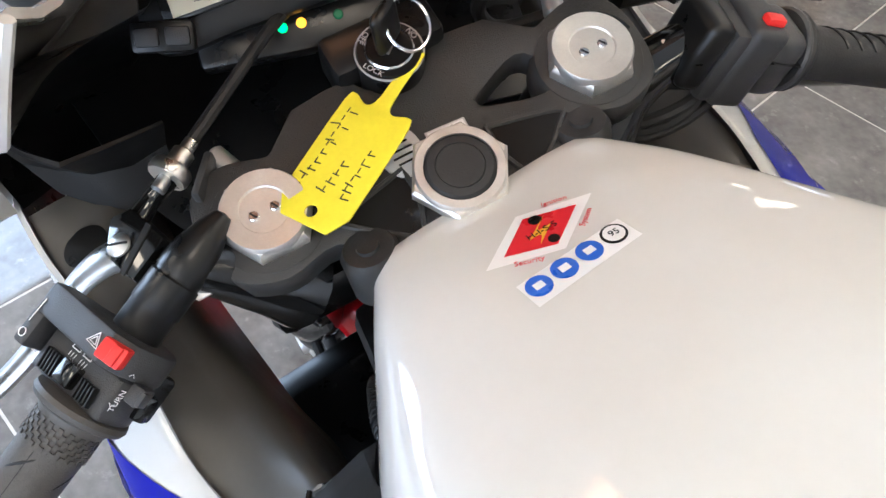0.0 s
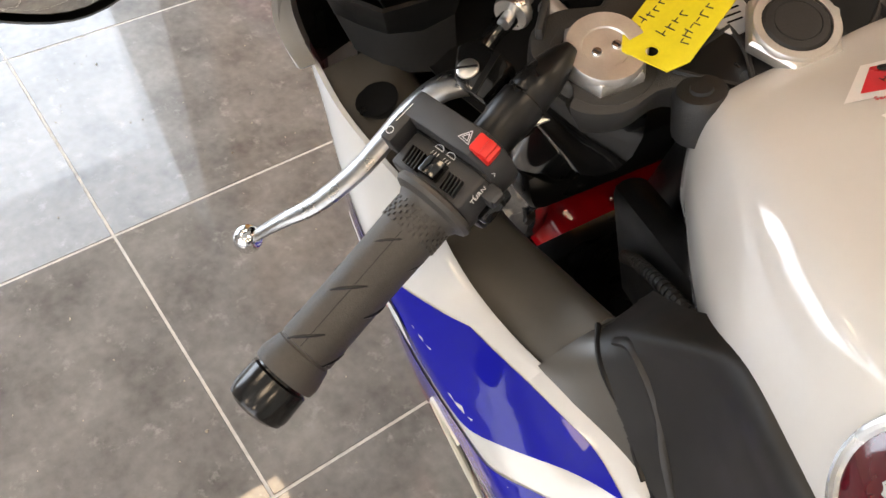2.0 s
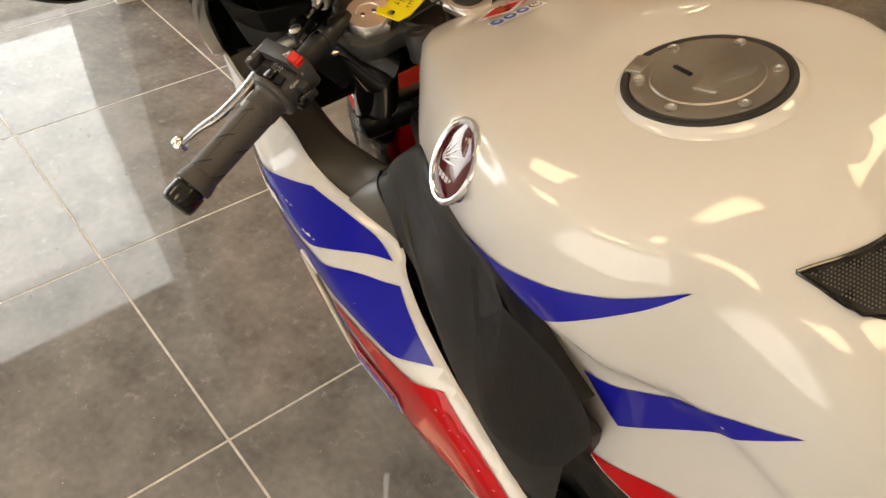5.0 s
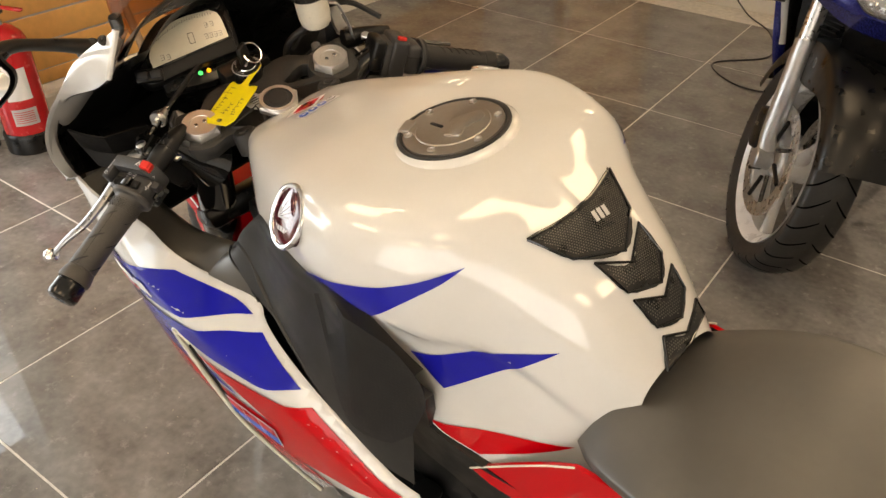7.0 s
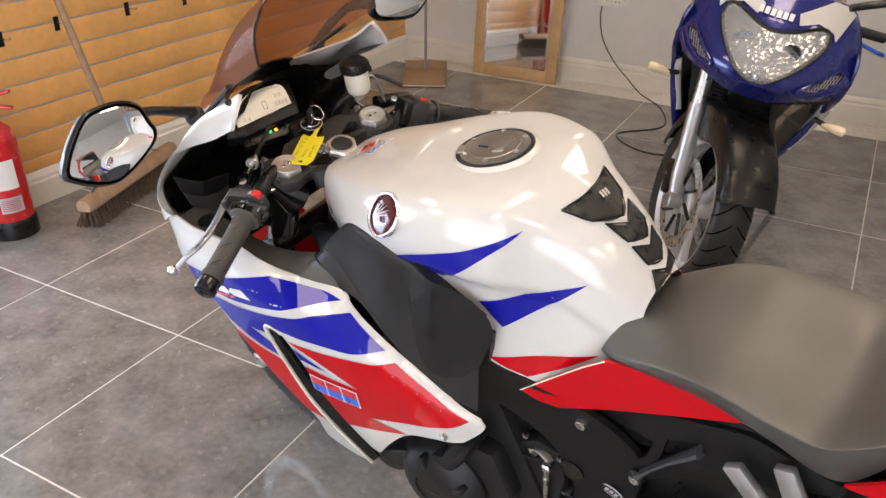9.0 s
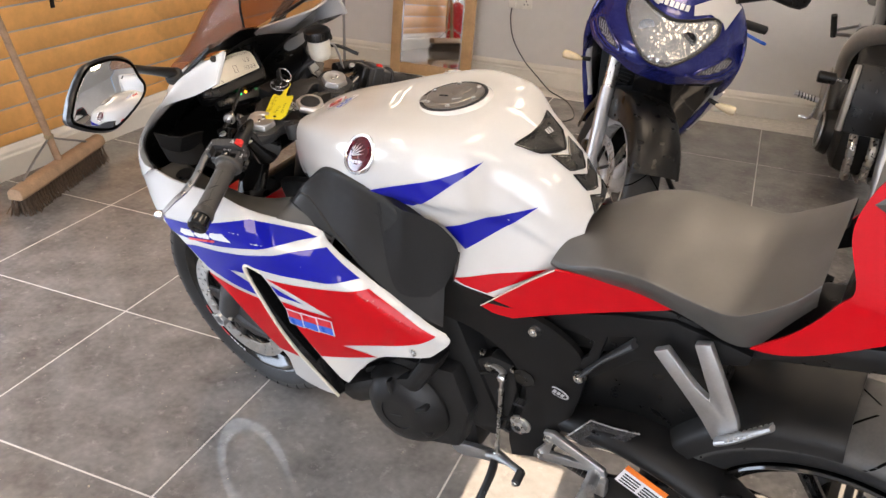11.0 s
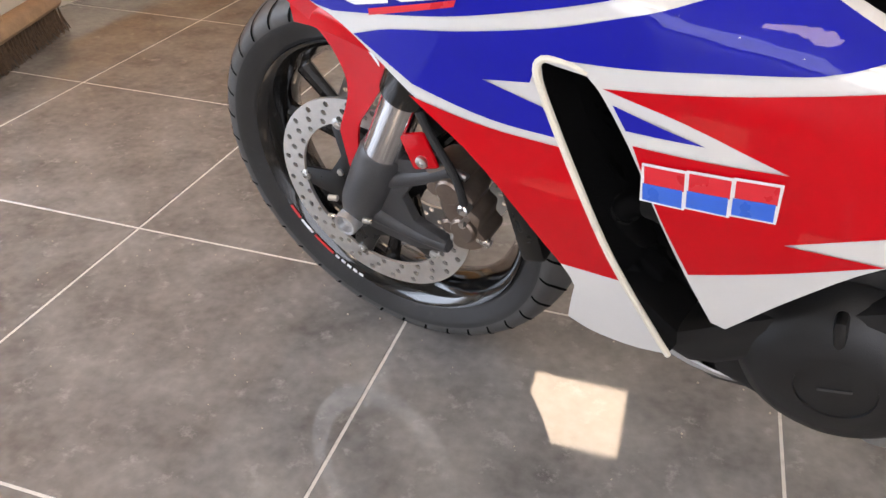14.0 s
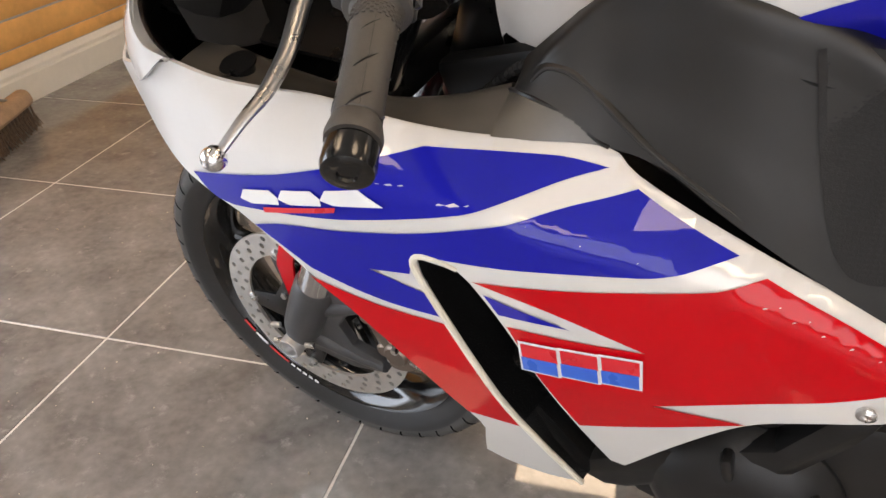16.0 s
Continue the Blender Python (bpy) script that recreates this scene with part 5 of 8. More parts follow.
        part("guard_stripe", draped([(0.066, 0.602), (0.034, 0.619), (0.004, 0.612), (-0.03, 0.584), (-0.07, 0.543), (-0.07, 0.549), (-0.028, 0.592), (-0.006, 0.616), (0.03, 0.628)], lambda y, z: face(y, z, 0.002), 0.012), MARK_W, mg)
        part("guard_bracket", box(0.006, 0.04, 0.05, (sign * 0.118, -0.128, 0.455), 0.004, rot(-20, 0, 0)), RED, mg)
        part("guard_bolt", turned([(0.0085, 0), (0.008, 0.004), (0.004, 0.005), (0.0035, 0.002), (0, 0.002)], (sign, 0, 0), (sign * 0.121, -0.133, 0.443), 14), STEEL, mg)
    return mg


mudguard()


# -- top yoke (in the steered frame)
YOKE = mat("cast_dark_yoke", (0.034, 0.0335, 0.0325), 0.5, 0.2, vary=0.15, bump=0.5, bscale=1300)
yk = new("top_yoke")
yk.parent, yk.matrix_basis = BIKE, Matrix.Translation((-0.002, -0.3075, 0.9325)) @ pose(0, 0, 0, 14, 0, -4) @ Matrix.Translation((0, 0.306, -0.9195))
outline = smooth_poly([(-0.137, -0.30), (-0.132, -0.275), (-0.112, -0.265), (-0.085, -0.272, C), (-0.062, -0.252, C), (-0.03, -0.25), (-0.018, -0.262, C), (0.018, -0.262, C), (0.03, -0.25), (0.062, -0.252, C), (0.085, -0.272, C), (0.112, -0.265), (0.132, -0.275), (0.137, -0.30), (0.13, -0.33), (0.105, -0.342), (0.075, -0.338), (0.048, -0.362), (0.03, -0.385), (0.0, -0.392), (-0.03, -0.385), (-0.048, -0.362), (-0.075, -0.338), (-0.105, -0.342), (-0.13, -0.33)])
tri_hole = lambda s: smooth_poly([(s * 0.026, -0.316, C), (s * 0.066, -0.326), (s * 0.062, -0.335), (s * 0.034, -0.358, C), (s * 0.026, -0.335)])[:: int(s)]
big_hole = lambda s: smooth_poly([(s * 0.03, -0.297), (s * 0.065, -0.283), (s * 0.076, -0.298), (s * 0.068, -0.312), (s * 0.036, -0.304)])[:: int(s)]
part("yoke_plate", plate(outline, 0.022, [big_hole(1)], Matrix.Translation((0, 0, 0.886)), 0.0025), YOKE, yk, "dark cast top yoke", angle=40)
for s in (-1, 1):
    # thin dark sheet on the plate stands for the pocket's shaded recess
    hl = tri_hole(s)
    part("yoke_pocket", plate(hl, 0.0006, (), Matrix.Translation((0, 0, 0.9082))), DARK, yk)
    edge = [Vector((x, y, 0.909)) for x, y in hl]
    part("pocket_edge", tube(edge + edge[:1], 0.0018, 6, 1, caps=False), YOKE, yk)
    # fork top: clamp ring, hexagon, brushed cap, two adjusters
    c = Vector((s * 0.1005, -0.306, 0.0))
    part("clamp_ring", turned([(0.025, 0.884), (0.0335, 0.886), (0.0335, 0.904), (0.031, 0.9085), (0.025, 0.9085)], (0, 0, 1), c, 40, closed=True), YOKE, yk)
    cp = part("fork_cap", turned([(0.0255, 0.903), (0.0268, 0.906), (0.0268, 0.9135), (0.0245, 0.9165)], (0, 0, 1), c, 6), BRUSH, yk, "brushed steel fork cap with two adjusters")
    part("cap_disc", turned([(0.0236, 0.912), (0.0236, 0.9185), (0.0226, 0.9202), (0.0135, 0.9195), (0.0128, 0.9185), (0.0, 0.9185)], (0, 0, 1), c, 48), BRUSH, cp)
    for k in (-1, 1):
        at = c + Vector((k * 0.006, -0.001, 0.919))
        part("adjuster", cyl(0.0029, 0.002, at, (0, 0, 1), 14, 0.0005), CHROME, cp)
        part("slot", box(0.0008, 0.005, 0.0006, at + Vector((0, 0, 0.0011)), 0, rot(0, 0, 30)), DARK, cp)
    part("clamp_bolt", cyl(0.0065, 0.016, (s * 0.108, -0.258, 0.898), (s * 0.4, 1, 0.15), 16, 0.0015), ALLOY, yk)
    part("stay_bolt", hexnut(0.0075, 0.008, (s * 0.147, -0.321, 0.903), (0, -0.5, 1)), STEEL, yk)
nut_b = turned([(0.0265, 0.905), (0.0285, 0.908), (0.0285, 0.9135), (0.0268, 0.9155), (0.019, 0.9155), (0.019, 0.905)], (0, 0, 1), (-0.003, -0.338, 0.010), 6, closed=True)
turned([(0.0192, 0.910), (0.0245, 0.910), (0.0245, 0.9165), (0.0235, 0.918), (0.0192, 0.918)], (0, 0, 1), (-0.003, -0.338, 0.010), 48, bm=nut_b, closed=True)
nut = part("stem_nut", nut_b, BRUSH, yk, "large steel stem nut with a black plug")
part("stem_plug", turned([(0, 0.919), (0.0125, 0.919), (0.0128, 0.9184), (0.0132, 0.919), (0.0170, 0.9185), (0.0190, 0.9165), (0.0190, 0.905)], (0, 0, 1), (-0.003, -0.338, 0.010), 36), RUBBER, nut)
bd = part("yoke_badge", box(0.024, 0.020, 0.0015, (0.006, -0.314, 0.9095), 0.0005, rot(0, 0, -4)), SILVER, yk, "small silver plate with a plain fan mark")
part("badge_field", box(0.0215, 0.0175, 0.0005, (0.006, -0.314, 0.9103), 0, rot(0, 0, -4)), MARK_W, bd)
for k in range(5):
    part("badge_bar", box(0.010 - 0.001 * k, 0.0011, 0.0004, (0.006 - 0.0005 * k, -0.3085 - 0.0022 * k, 0.9108), 0, rot(0, 0, 22 - 6 * k)), ALLOY, bd)
part("badge_bar", box(0.014, 0.0018, 0.0004, (0.006, -0.3205, 0.9108), 0, rot(0, 0, -4)), ALLOY, bd)
oval_t = part("key_label", plate([(0.0125 * math.cos(2 * math.pi * k / 24), 0.017 * math.sin(2 * math.pi * k / 24)) for k in range(24)], 0.0014, (), Matrix.Translation((-0.022, -0.306, 0.9085)), 0.0003), SILVER, yk, "small oval printed plate")
for k in range(5):
    part("print_bar", box(0.014 - 0.002 * abs(k - 2), 0.0011, 0.0004, (-0.0215, -0.298 - 0.004 * k, 0.9102)), DARK, oval_t)

# added black sheet for the dark space between dash and yoke
part("cockpit_floor", thick(loft([[(-0.17, -0.06, 0.86), (-0.08, -0.02, 0.85), (0, 0, 0.85), (0.08, -0.02, 0.85), (0.17, -0.06, 0.86)], [(-0.16, -0.15, 0.83), (-0.07, -0.14, 0.84), (0, -0.13, 0.845), (0.07, -0.14, 0.84), (0.16, -0.15, 0.83)], [(-0.13, -0.215, 0.80), (-0.06, -0.21, 0.82), (0, -0.21, 0.825), (0.06, -0.21, 0.82), (0.13, -0.215, 0.80)]], 3, 3), 0.004), DARK, BIKE, "added black sheet closing off the dark cockpit")

# ignition lock, key and ring
lock = part("ignition_lock", turned([(0.0, 0.935), (0.0165, 0.936), (0.0185, 0.934), (0.0235, 0.934), (0.0255, 0.930), (0.0255, 0.90), (0.032, 0.885), (0.032, 0.86)], (0, 0, 1), (0.0, -0.252, 0), 32), DARK, yk, "black ignition lock with a printed ring")
part("lock_ring", turned([(0.0165, 0.9355), (0.0175, 0.9368), (0.0185, 0.9355)], (0, 0, 1), (0.0, -0.252, 0), 32, closed=True), CHROME, lock)
part("lock_ring", turned([(0.0245, 0.9318), (0.0255, 0.9325), (0.026, 0.931)], (0, 0, 1), (0.0, -0.252, 0), 32, closed=True), SILVER, lock)
for text, a in (("ON", 0), ("OFF", 115), ("LOCK", 200)):
    an = radians(a + 10)
    o = Vector((0.0 + 0.0212 * math.cos(an), -0.252 + 0.0212 * math.sin(an), 0.9345))
    lettering("lettering", text, 0.0062, SILVER, frame_on(o, (-math.sin(an), math.cos(an), 0), (math.cos(an) * -1, -math.sin(an), 0)), lock)
part("lock_housing", box(0.07, 0.03, 0.03, (0.002, -0.24, 0.905), 0.006), DARK, yk)
lock.matrix_basis = Matrix.Translation((0, -0.255, 0.925)) @ Matrix.Scale(0.76, 4) @ Matrix.Translation((0, 0.252, -0.935))

# -- left bar: clip-on, switch block, grip, lever
BA, BZ = Vector((-0.1562, -0.3057, 0.9252)), Vector((-0.3561, -0.3741, 0.8674))
BD = (BZ - BA).normalized()
on_bar = lambda s: BA + BD * s
bar = new("left_handlebar")
bar.parent, bar.matrix_basis = BIKE, Matrix()
part("bar_tube", tube([on_bar(0.0), on_bar(0.06), on_bar(0.195)], 0.011, 16, 1), GLOSS, bar, "gloss black clip-on bar")
part("bar_clamp", tube([Vector((-0.103, -0.298, 0.868)), Vector((-0.125, -0.300, 0.892)), on_bar(-0.008)], [0.033, 0.02, 0.012], 16, 4), GLOSS, bar)
part("bar_sleeve", turned([(0.0, -0.040), (0.0045, -0.039), (0.0085, -0.030), (0.0118, -0.018), (0.0130, -0.012), (0.0130, -0.002), (0.0124, -0.001), (0.0124, 0.0005), (0.0135, 0.0015), (0.0135, 0.018), (0.0128, 0.019), (0.0128, 0.036), (0.0, 0.036)], BD, BA, 28), DARK, bar)
side_v = (BD.cross(Vector((0, 0, 1)))).normalized()   # ahead of or behind the bar
upv = side_v.cross(BD).normalized()
if upv.z < 0:
    upv = -upv
back = Vector((BD.y, -BD.x, 0)).normalized()
if back.y > 0:
    back = -back
back = (back - BD * back.dot(BD)).normalized()
MB = Matrix(((BD.x, back.x, upv.x, 0), (BD.y, back.y, upv.y, 0), (BD.z, back.z, upv.z, 0), (0, 0, 0, 1)))  # x out along the bar, y to the rider, z up
bar_m = lambda s: Matrix.Translation(on_bar(s)) @ MB
SW = mat("switch_plastic", (0.03, 0.03, 0.031), 0.5, vary=0.15, bump=0.35, bscale=1500)
B = lambda s, y, z: (bar_m(s) @ Vector((0, y, z)))
Rm = MB.to_3x3()
HAZ = mat("red_switch", (0.65, 0.02, 0.015), 0.4, vary=0.05)
GRIP_M = mat("worn_grip_rubber", (0.050, 0.046, 0.041), 0.55, vary=0.2, scale=50, bump=0.25, bscale=1100)
ACROSS = Matrix(((0, 0, 1, 0), (1, 0, 0, 0), (0, 1, 0, 0), (0, 0, 0, 1)))  # a plate's x, y to the bar's y, z, its depth along the bar


def bar_plate(outline, s0, d, bevel):
    return plate(smooth_poly(outline, 3), d, (), bar_m(s0) @ ACROSS, bevel)


# the inner half: a tall block whose flat top reaches ahead over the lever; the outer half lies lower
core = [(-0.043, 0.008, C), (-0.041, 0.0225, C), (0.0115, 0.0255, C), (0.0205, 0.0170, C), (0.0235, 0.002), (0.021, -0.013), (0.008, -0.022), (-0.012, -0.021), (-0.022, -0.006), (-0.033, 0.003)]
sw = part("switch_block", bar_plate(core, 0.0335, 0.0170, 0.0022), SW, bar, "black switch block with printed signs", angle=40)
low = [(-0.033, 0.002, C), (-0.031, 0.0130, C), (0.012, 0.0150, C), (0.0205, 0.0130, C), (0.0235, 0.002), (0.020, -0.013), (0.006, -0.022), (-0.012, -0.021), (-0.024, -0.006)]
part("outer_half", bar_plate(low, 0.0512, 0.0225, 0.002), SW, sw)
part("split_line", bar_plate([(y * 0.985, z * 0.985) for y, z, *c in low], 0.0500, 0.0016, 0), DARK, sw)
part("visor_wall", box(0.0185, 0.0085, 0.015, B(0.0585, -0.0370, 0.0150), 0.0018, Rm), SW, sw)
rb = part("hazard_switch", box(0.0105, 0.0135, 0.009, B(0.0418, 0.0155, 0.0230), 0.0012, Rm @ rot(-22, 0, 0)), HAZ, sw, "bright red hazard switch")
part("switch_step", box(0.0100, 0.005, 0.004, B(0.0418, 0.0188, 0.0262), 0.001, Rm @ rot(-22, 0, 0)), HAZ, rb)
# dimmer rocker between two ribbed thumb pads
part("dimmer_rocker", box(0.0115, 0.0125, 0.006, B(0.0640, -0.0045, 0.0165), 0.0012, Rm @ rot(6, 0, 0)), GLOSS, sw, "gloss black dimmer rocker")
for k in range(5):
    part("switch_rib", box(0.0110, 0.0011, 0.0045, B(0.0655, -0.0225 + 0.0023 * k, 0.0160), 0.0004, Rm @ rot(0, 0, 8)), DARK, sw)
    part("switch_rib", box(0.0100, 0.0011, 0.0040, B(0.0655, 0.0058 + 0.0023 * k, 0.0165), 0.0004, Rm @ rot(-6, 0, 8)), DARK, sw)
tsw = part("turn_switch", box(0.0100, 0.0085, 0.011, B(0.0545, 0.0248, 0.0015), 0.0015, Rm @ rot(-12, 0, 0)), SW, sw)
part("turn_pad", box(0.0075, 0.003, 0.0075, B(0.0545, 0.0290, 0.0025), 0.0008, Rm @ rot(-12, 0, 0)), CASTING, tsw)
part("horn_switch", box(0.015, 0.009, 0.009, B(0.0600, 0.0235, -0.0085), 0.003, Rm @ rot(20, 0, 0)), GLOSS, sw)
part("clamp_foot", box(0.026, 0.014, 0.012, B(0.056, 0.0150, -0.0180), 0.003, Rm @ rot(20, 0, 0)), DARK, sw)
lettering("lettering", "TURN", 0.0043, MARK_W, frame_on(B(0.0605, 0.0229, 0.0098), Rm @ Vector((-1.0, 0.0, 0.0)), Rm @ Vector((0, -0.2, 1))), sw)


# printed signs, as thin raised lines
def print_line(pts, w, parent):
    return part("sign_line", tube(pts, w, 4, 1), MARK_W, parent)


TOPZ = 0.0257
tri_c = (0.0425, 0.0040)
for r_, w in ((0.0046, 0.00033), (0.0025, 0.0003)):
    tri_pts = [B(tri_c[0] + r_ * math.cos(a), tri_c[1] + r_ * math.sin(a), TOPZ) for a in (radians(175), radians(295), radians(55))]
    print_line(tri_pts + tri_pts[:1], w, sw)
for j in range(2):  # two lamp outlines with their rays
    y0, z0 = -0.0105 + 0.0085 * j, 0.0140
    dome_l = [B(0.0545 - 0.0008 + 0.0026 * math.cos(a), y0 + 0.003 * math.sin(a), z0 + 0.0014) for a in [radians(90 + 20 * k) for k in range(10)]]
    print_line(dome_l + dome_l[:1], 0.00028, sw)
    for k in range(3):
        print_line([B(0.0555, y0 - 0.002 + 0.002 * k, z0 + 0.0012), B(0.0580, y0 - 0.0025 + 0.002 * k, z0 + 0.0010)], 0.00025, sw)
flash_l = [B(0.0620 + 0.0022 * math.cos(a), -0.0375 + 0.0022 * math.sin(a), 0.0229) for a in [radians(36 * k) for k in range(10)]]
print_line(flash_l + flash_l[:1], 0.00028, sw)
print_line([B(0.0560, -0.0385, 0.0228), B(0.0430, -0.0375, 0.0229)], 0.0003, sw)
for e0, e1 in ((0.0625, 0.0640), (0.0478, 0.0463)):  # turn arrows
    print_line([B(e0, 0.0229, 0.0098), B(e1, 0.0226, 0.0114), B(e0, 0.0222, 0.0130)], 0.00025, sw)

GR = [(0.0, 0.072), (0.018, 0.072), (0.0245, 0.074), (0.0252, 0.0765), (0.0240, 0.079), (0.0195, 0.081), (0.0172, 0.085), (0.0167, 0.105), (0.0161, 0.14), (0.0163, 0.1785), (0.0156, 0.1792), (0.0156, 0.1802), (0.0165, 0.181), (0.0178, 0.187), (0.0188, 0.192), (0.0182, 0.1965), (0.0, 0.1965)]
grip = part("grip", turned(GR, BD, BA, 32), GRIP_M, bar, "worn dark rubber grip with slanted grooves")
# dark raised lines stand for the shade in the slanted grooves
for k in range(12):
    s, a0 = 0.1075 + 0.0325 * (k % 3), 1.32 + 1.5708 * (k // 3)
    line = [on_bar(s + 0.007 - 0.014 * t) + (Rm @ Vector((0, math.cos(a0 + 0.45 - 0.9 * t) * 0.0160, math.sin(a0 + 0.45 - 0.9 * t) * 0.0160))) for t in (0, 0.25, 0.5, 0.75, 1)]
    part("grip_groove", tube(line, [0.0005, 0.0010, 0.0011, 0.0010, 0.0005], 6, 1), DARK, grip)
for a0 in (1.22, 4.36):
    line = [on_bar(q) + (Rm @ Vector((0, math.cos(a0) * r_, math.sin(a0) * r_))) for q, r_ in ((0.100, 0.0166), (0.125, 0.0161), (0.15, 0.0160), (0.178, 0.0161))]
    part("mould_line", tube(line, 0.0003, 5, 1), DARK, grip)
bmk = bmesh.new()
for i in range(6):
    for k in range(20):
        a = 2 * math.pi * (k + 0.5 * (i % 2)) / 20
        box(0.0018, 0.0028, 0.0016, on_bar(0.0860 + 0.0023 * i) + Rm @ Vector((0, math.cos(a) * 0.0169, math.sin(a) * 0.0169)), 0, Rm @ rot(math.degrees(a) + 90, 0, 0), bm=bmk)
tagged(part("knurl", bmk, GRIP_M, grip), kind="stuff")
end = part("bar_end", turned([(0.0, 0.1965), (0.0150, 0.1965), (0.0152, 0.1985), (0.0172, 0.1995), (0.0178, 0.2145), (0.0165, 0.2190), (0.013, 0.221), (0.0065, 0.221), (0.0055, 0.219), (0.0, 0.219)], BD, BA, 32), BAR_END, bar, "gloss black bar end")

# clutch lever with its perch and cable adjuster
perch = part("lever_perch", plate([(0.0125, -0.0430), (-0.0045, -0.0560), (-0.0150, -0.0490), (-0.0125, -0.0180), (0.0145, -0.0180)], 0.012, (), Matrix.Translation(B(0, 0, -0.0075)) @ Rm.to_4x4(), 0.002), GLOSS, bar, "black lever perch with a slotted pivot screw")
part("perch_jaw", plate([(-0.0135, -0.0330), (0.0145, -0.0270), (0.0145, -0.0235), (-0.0135, -0.0290)], 0.0008, (), Matrix.Translation(B(0, 0, 0.0046)) @ Rm.to_4x4()), DARK, perch)
part("perch_arm", tube([B(-0.008, -0.046, -0.003), B(-0.024, -0.048, -0.004), B(-0.040, -0.0455, -0.002)], [0.007, 0.0055, 0.006], 12, 4), GLOSS, perch)
scr_ = part("pivot_screw", turned([(0, 0.002), (0.0048, 0.002), (0.0066, 0.0008), (0.0070, -0.0008), (0.0070, -0.003)], Rm.col[2], B(0.0040, -0.0390, 0.0046), 20), STEEL, perch, "slotted steel screw")
part("slot", box(0.0012, 0.0125, 0.0008, B(0.0040, -0.0390, 0.0067), 0, Rm @ rot(0, 0, 38)), DARK, scr_)
lever = tube([(-0.166, -0.272, 0.915), (-0.184, -0.259, 0.911), (-0.2065, -0.2535, 0.899), (-0.230, -0.2565, 0.8855), (-0.2507, -0.2600, 0.8755), (-0.2805, -0.2585, 0.8616), (-0.3034, -0.2515, 0.852), (-0.326, -0.241, 0.8365)], [0.008, 0.011, 0.010, 0.0095, 0.0092, 0.0082, 0.0066, 0.0052], 14, 5, flat=0.6)
lv = part("clutch_lever", lever, LEVER, bar, "polished alloy clutch lever with a ball end")
bl = bmesh.new()
bmesh.ops.create_uvsphere(bl, u_segments=20, v_segments=12, radius=0.0098, matrix=Matrix.Translation((-0.330, -0.2385, 0.834)))
part("lever_ball", bl, CHROME, lv)
adj = Vector((-0.133, -0.2495, 0.936))
AD = Vector((0.82, 0.55, 0.04)).normalized()
part("cable_adjuster", turned([(0.0, -0.012), (0.004, -0.012), (0.004, -0.004), (0.0105, -0.004), (0.0115, -0.002), (0.0115, 0.002), (0.0105, 0.004), (0.0062, 0.004), (0.0062, 0.014), (0.004, 0.016), (0.004, 0.022), (0, 0.022)], AD, adj, 24), STEEL, bar, "knurled metal cable adjuster")
part("cable_stay", box(0.005, 0.030, 0.013, (-0.119, -0.259, 0.929), 0.002, rot(0, 0, -38)), CASTING, bar)
part("clutch_cable", tube([adj + AD * 0.018, adj + AD * 0.06, adj + AD * 0.11, (-0.012, -0.165, 0.932), (0.015, -0.14, 0.915), (0.035, -0.11, 0.87)], 0.0038, 10, 5), RUBBER, bar, "black clutch cable")

# -- right bar: throttle, brake lever, reservoir
rbar = new("right_handlebar")
rbar.parent, rbar.matrix_basis = BIKE, Matrix.Translation((0, -0.004, 0.008))
RA, RZ = Vector((0.151, -0.323, 0.909)), Vector((0.3213, -0.385, 0.8245))
RD = (RZ - RA).normalized()
on_r = lambda s: RA + RD * s
part("bar_tube", tube([Vector((0.11, -0.315, 0.90)), on_r(0.195)], 0.011, 16, 1), GLOSS, rbar)
part("bar_clamp", tube([Vector((0.103, -0.31, 0.868)), Vector((0.125, -0.316, 0.885)), on_r(0.012)], [0.034, 0.02, 0.014], 16, 4), GLOSS, rbar)
RM3 = Matrix((RD, Vector((RD.y, -RD.x, 0)).normalized(), RD.cross(Vector((RD.y, -RD.x, 0)).normalized()))).transposed()
if RM3.col[2].z < 0:
    RM3 = Matrix((RM3.col[0], -RM3.col[1], -RM3.col[2])).transposed()
RO = lambda s, y, z: on_r(s) + RM3 @ Vector((0, y, z))
rs = part("switch_block", box(0.025, 0.05, 0.056, RO(0.038, -0.002, 0.0), 0.005, RM3, 3), SW, rbar, "black throttle switch block", angle=40)
part("switch_half", box(0.014, 0.042, 0.05, RO(0.023, -0.004, -0.002), 0.005, RM3), SW, rs)
part("kill_switch", box(0.013, 0.008, 0.007, RO(0.040, -0.016, 0.029), 0.002, RM3), HAZ, rs, "red engine stop switch")
st_b = part("starter_switch", box(0.019, 0.012, 0.018, RO(0.036, 0.026, -0.014), 0.003, RM3), SW, rs)
part("starter_button", box(0.011, 0.005, 0.011, RO(0.037, 0.033, -0.015), 0.0015, RM3), GLOSS, st_b)
for dz in (0.004, 0.021):
    cc = RO(0.040, 0.0237, dz)
    pts_c = [cc + RM3 @ Vector((0.0042 * math.cos(a), 0.0, 0.0042 * math.sin(a))) for a in (2 * math.pi * k / 14 for k in range(14))]
    part("sign_line", tube(pts_c + pts_c[:1], 0.0005, 5, 1, caps=False), MARK_W, rs)
    part("sign_line", tube([cc + RM3 @ Vector((-0.002, 0, -0.002)), cc + RM3 @ Vector((0.002, 0, 0.002))], 0.0004, 5, 1), MARK_W, rs)
th = part("throttle_housing", box(0.026, 0.042, 0.044, RO(0.062, -0.002, 0.0), 0.009, RM3, 3), CASTING, rbar, "dark grey throttle housing with a split line", angle=40)
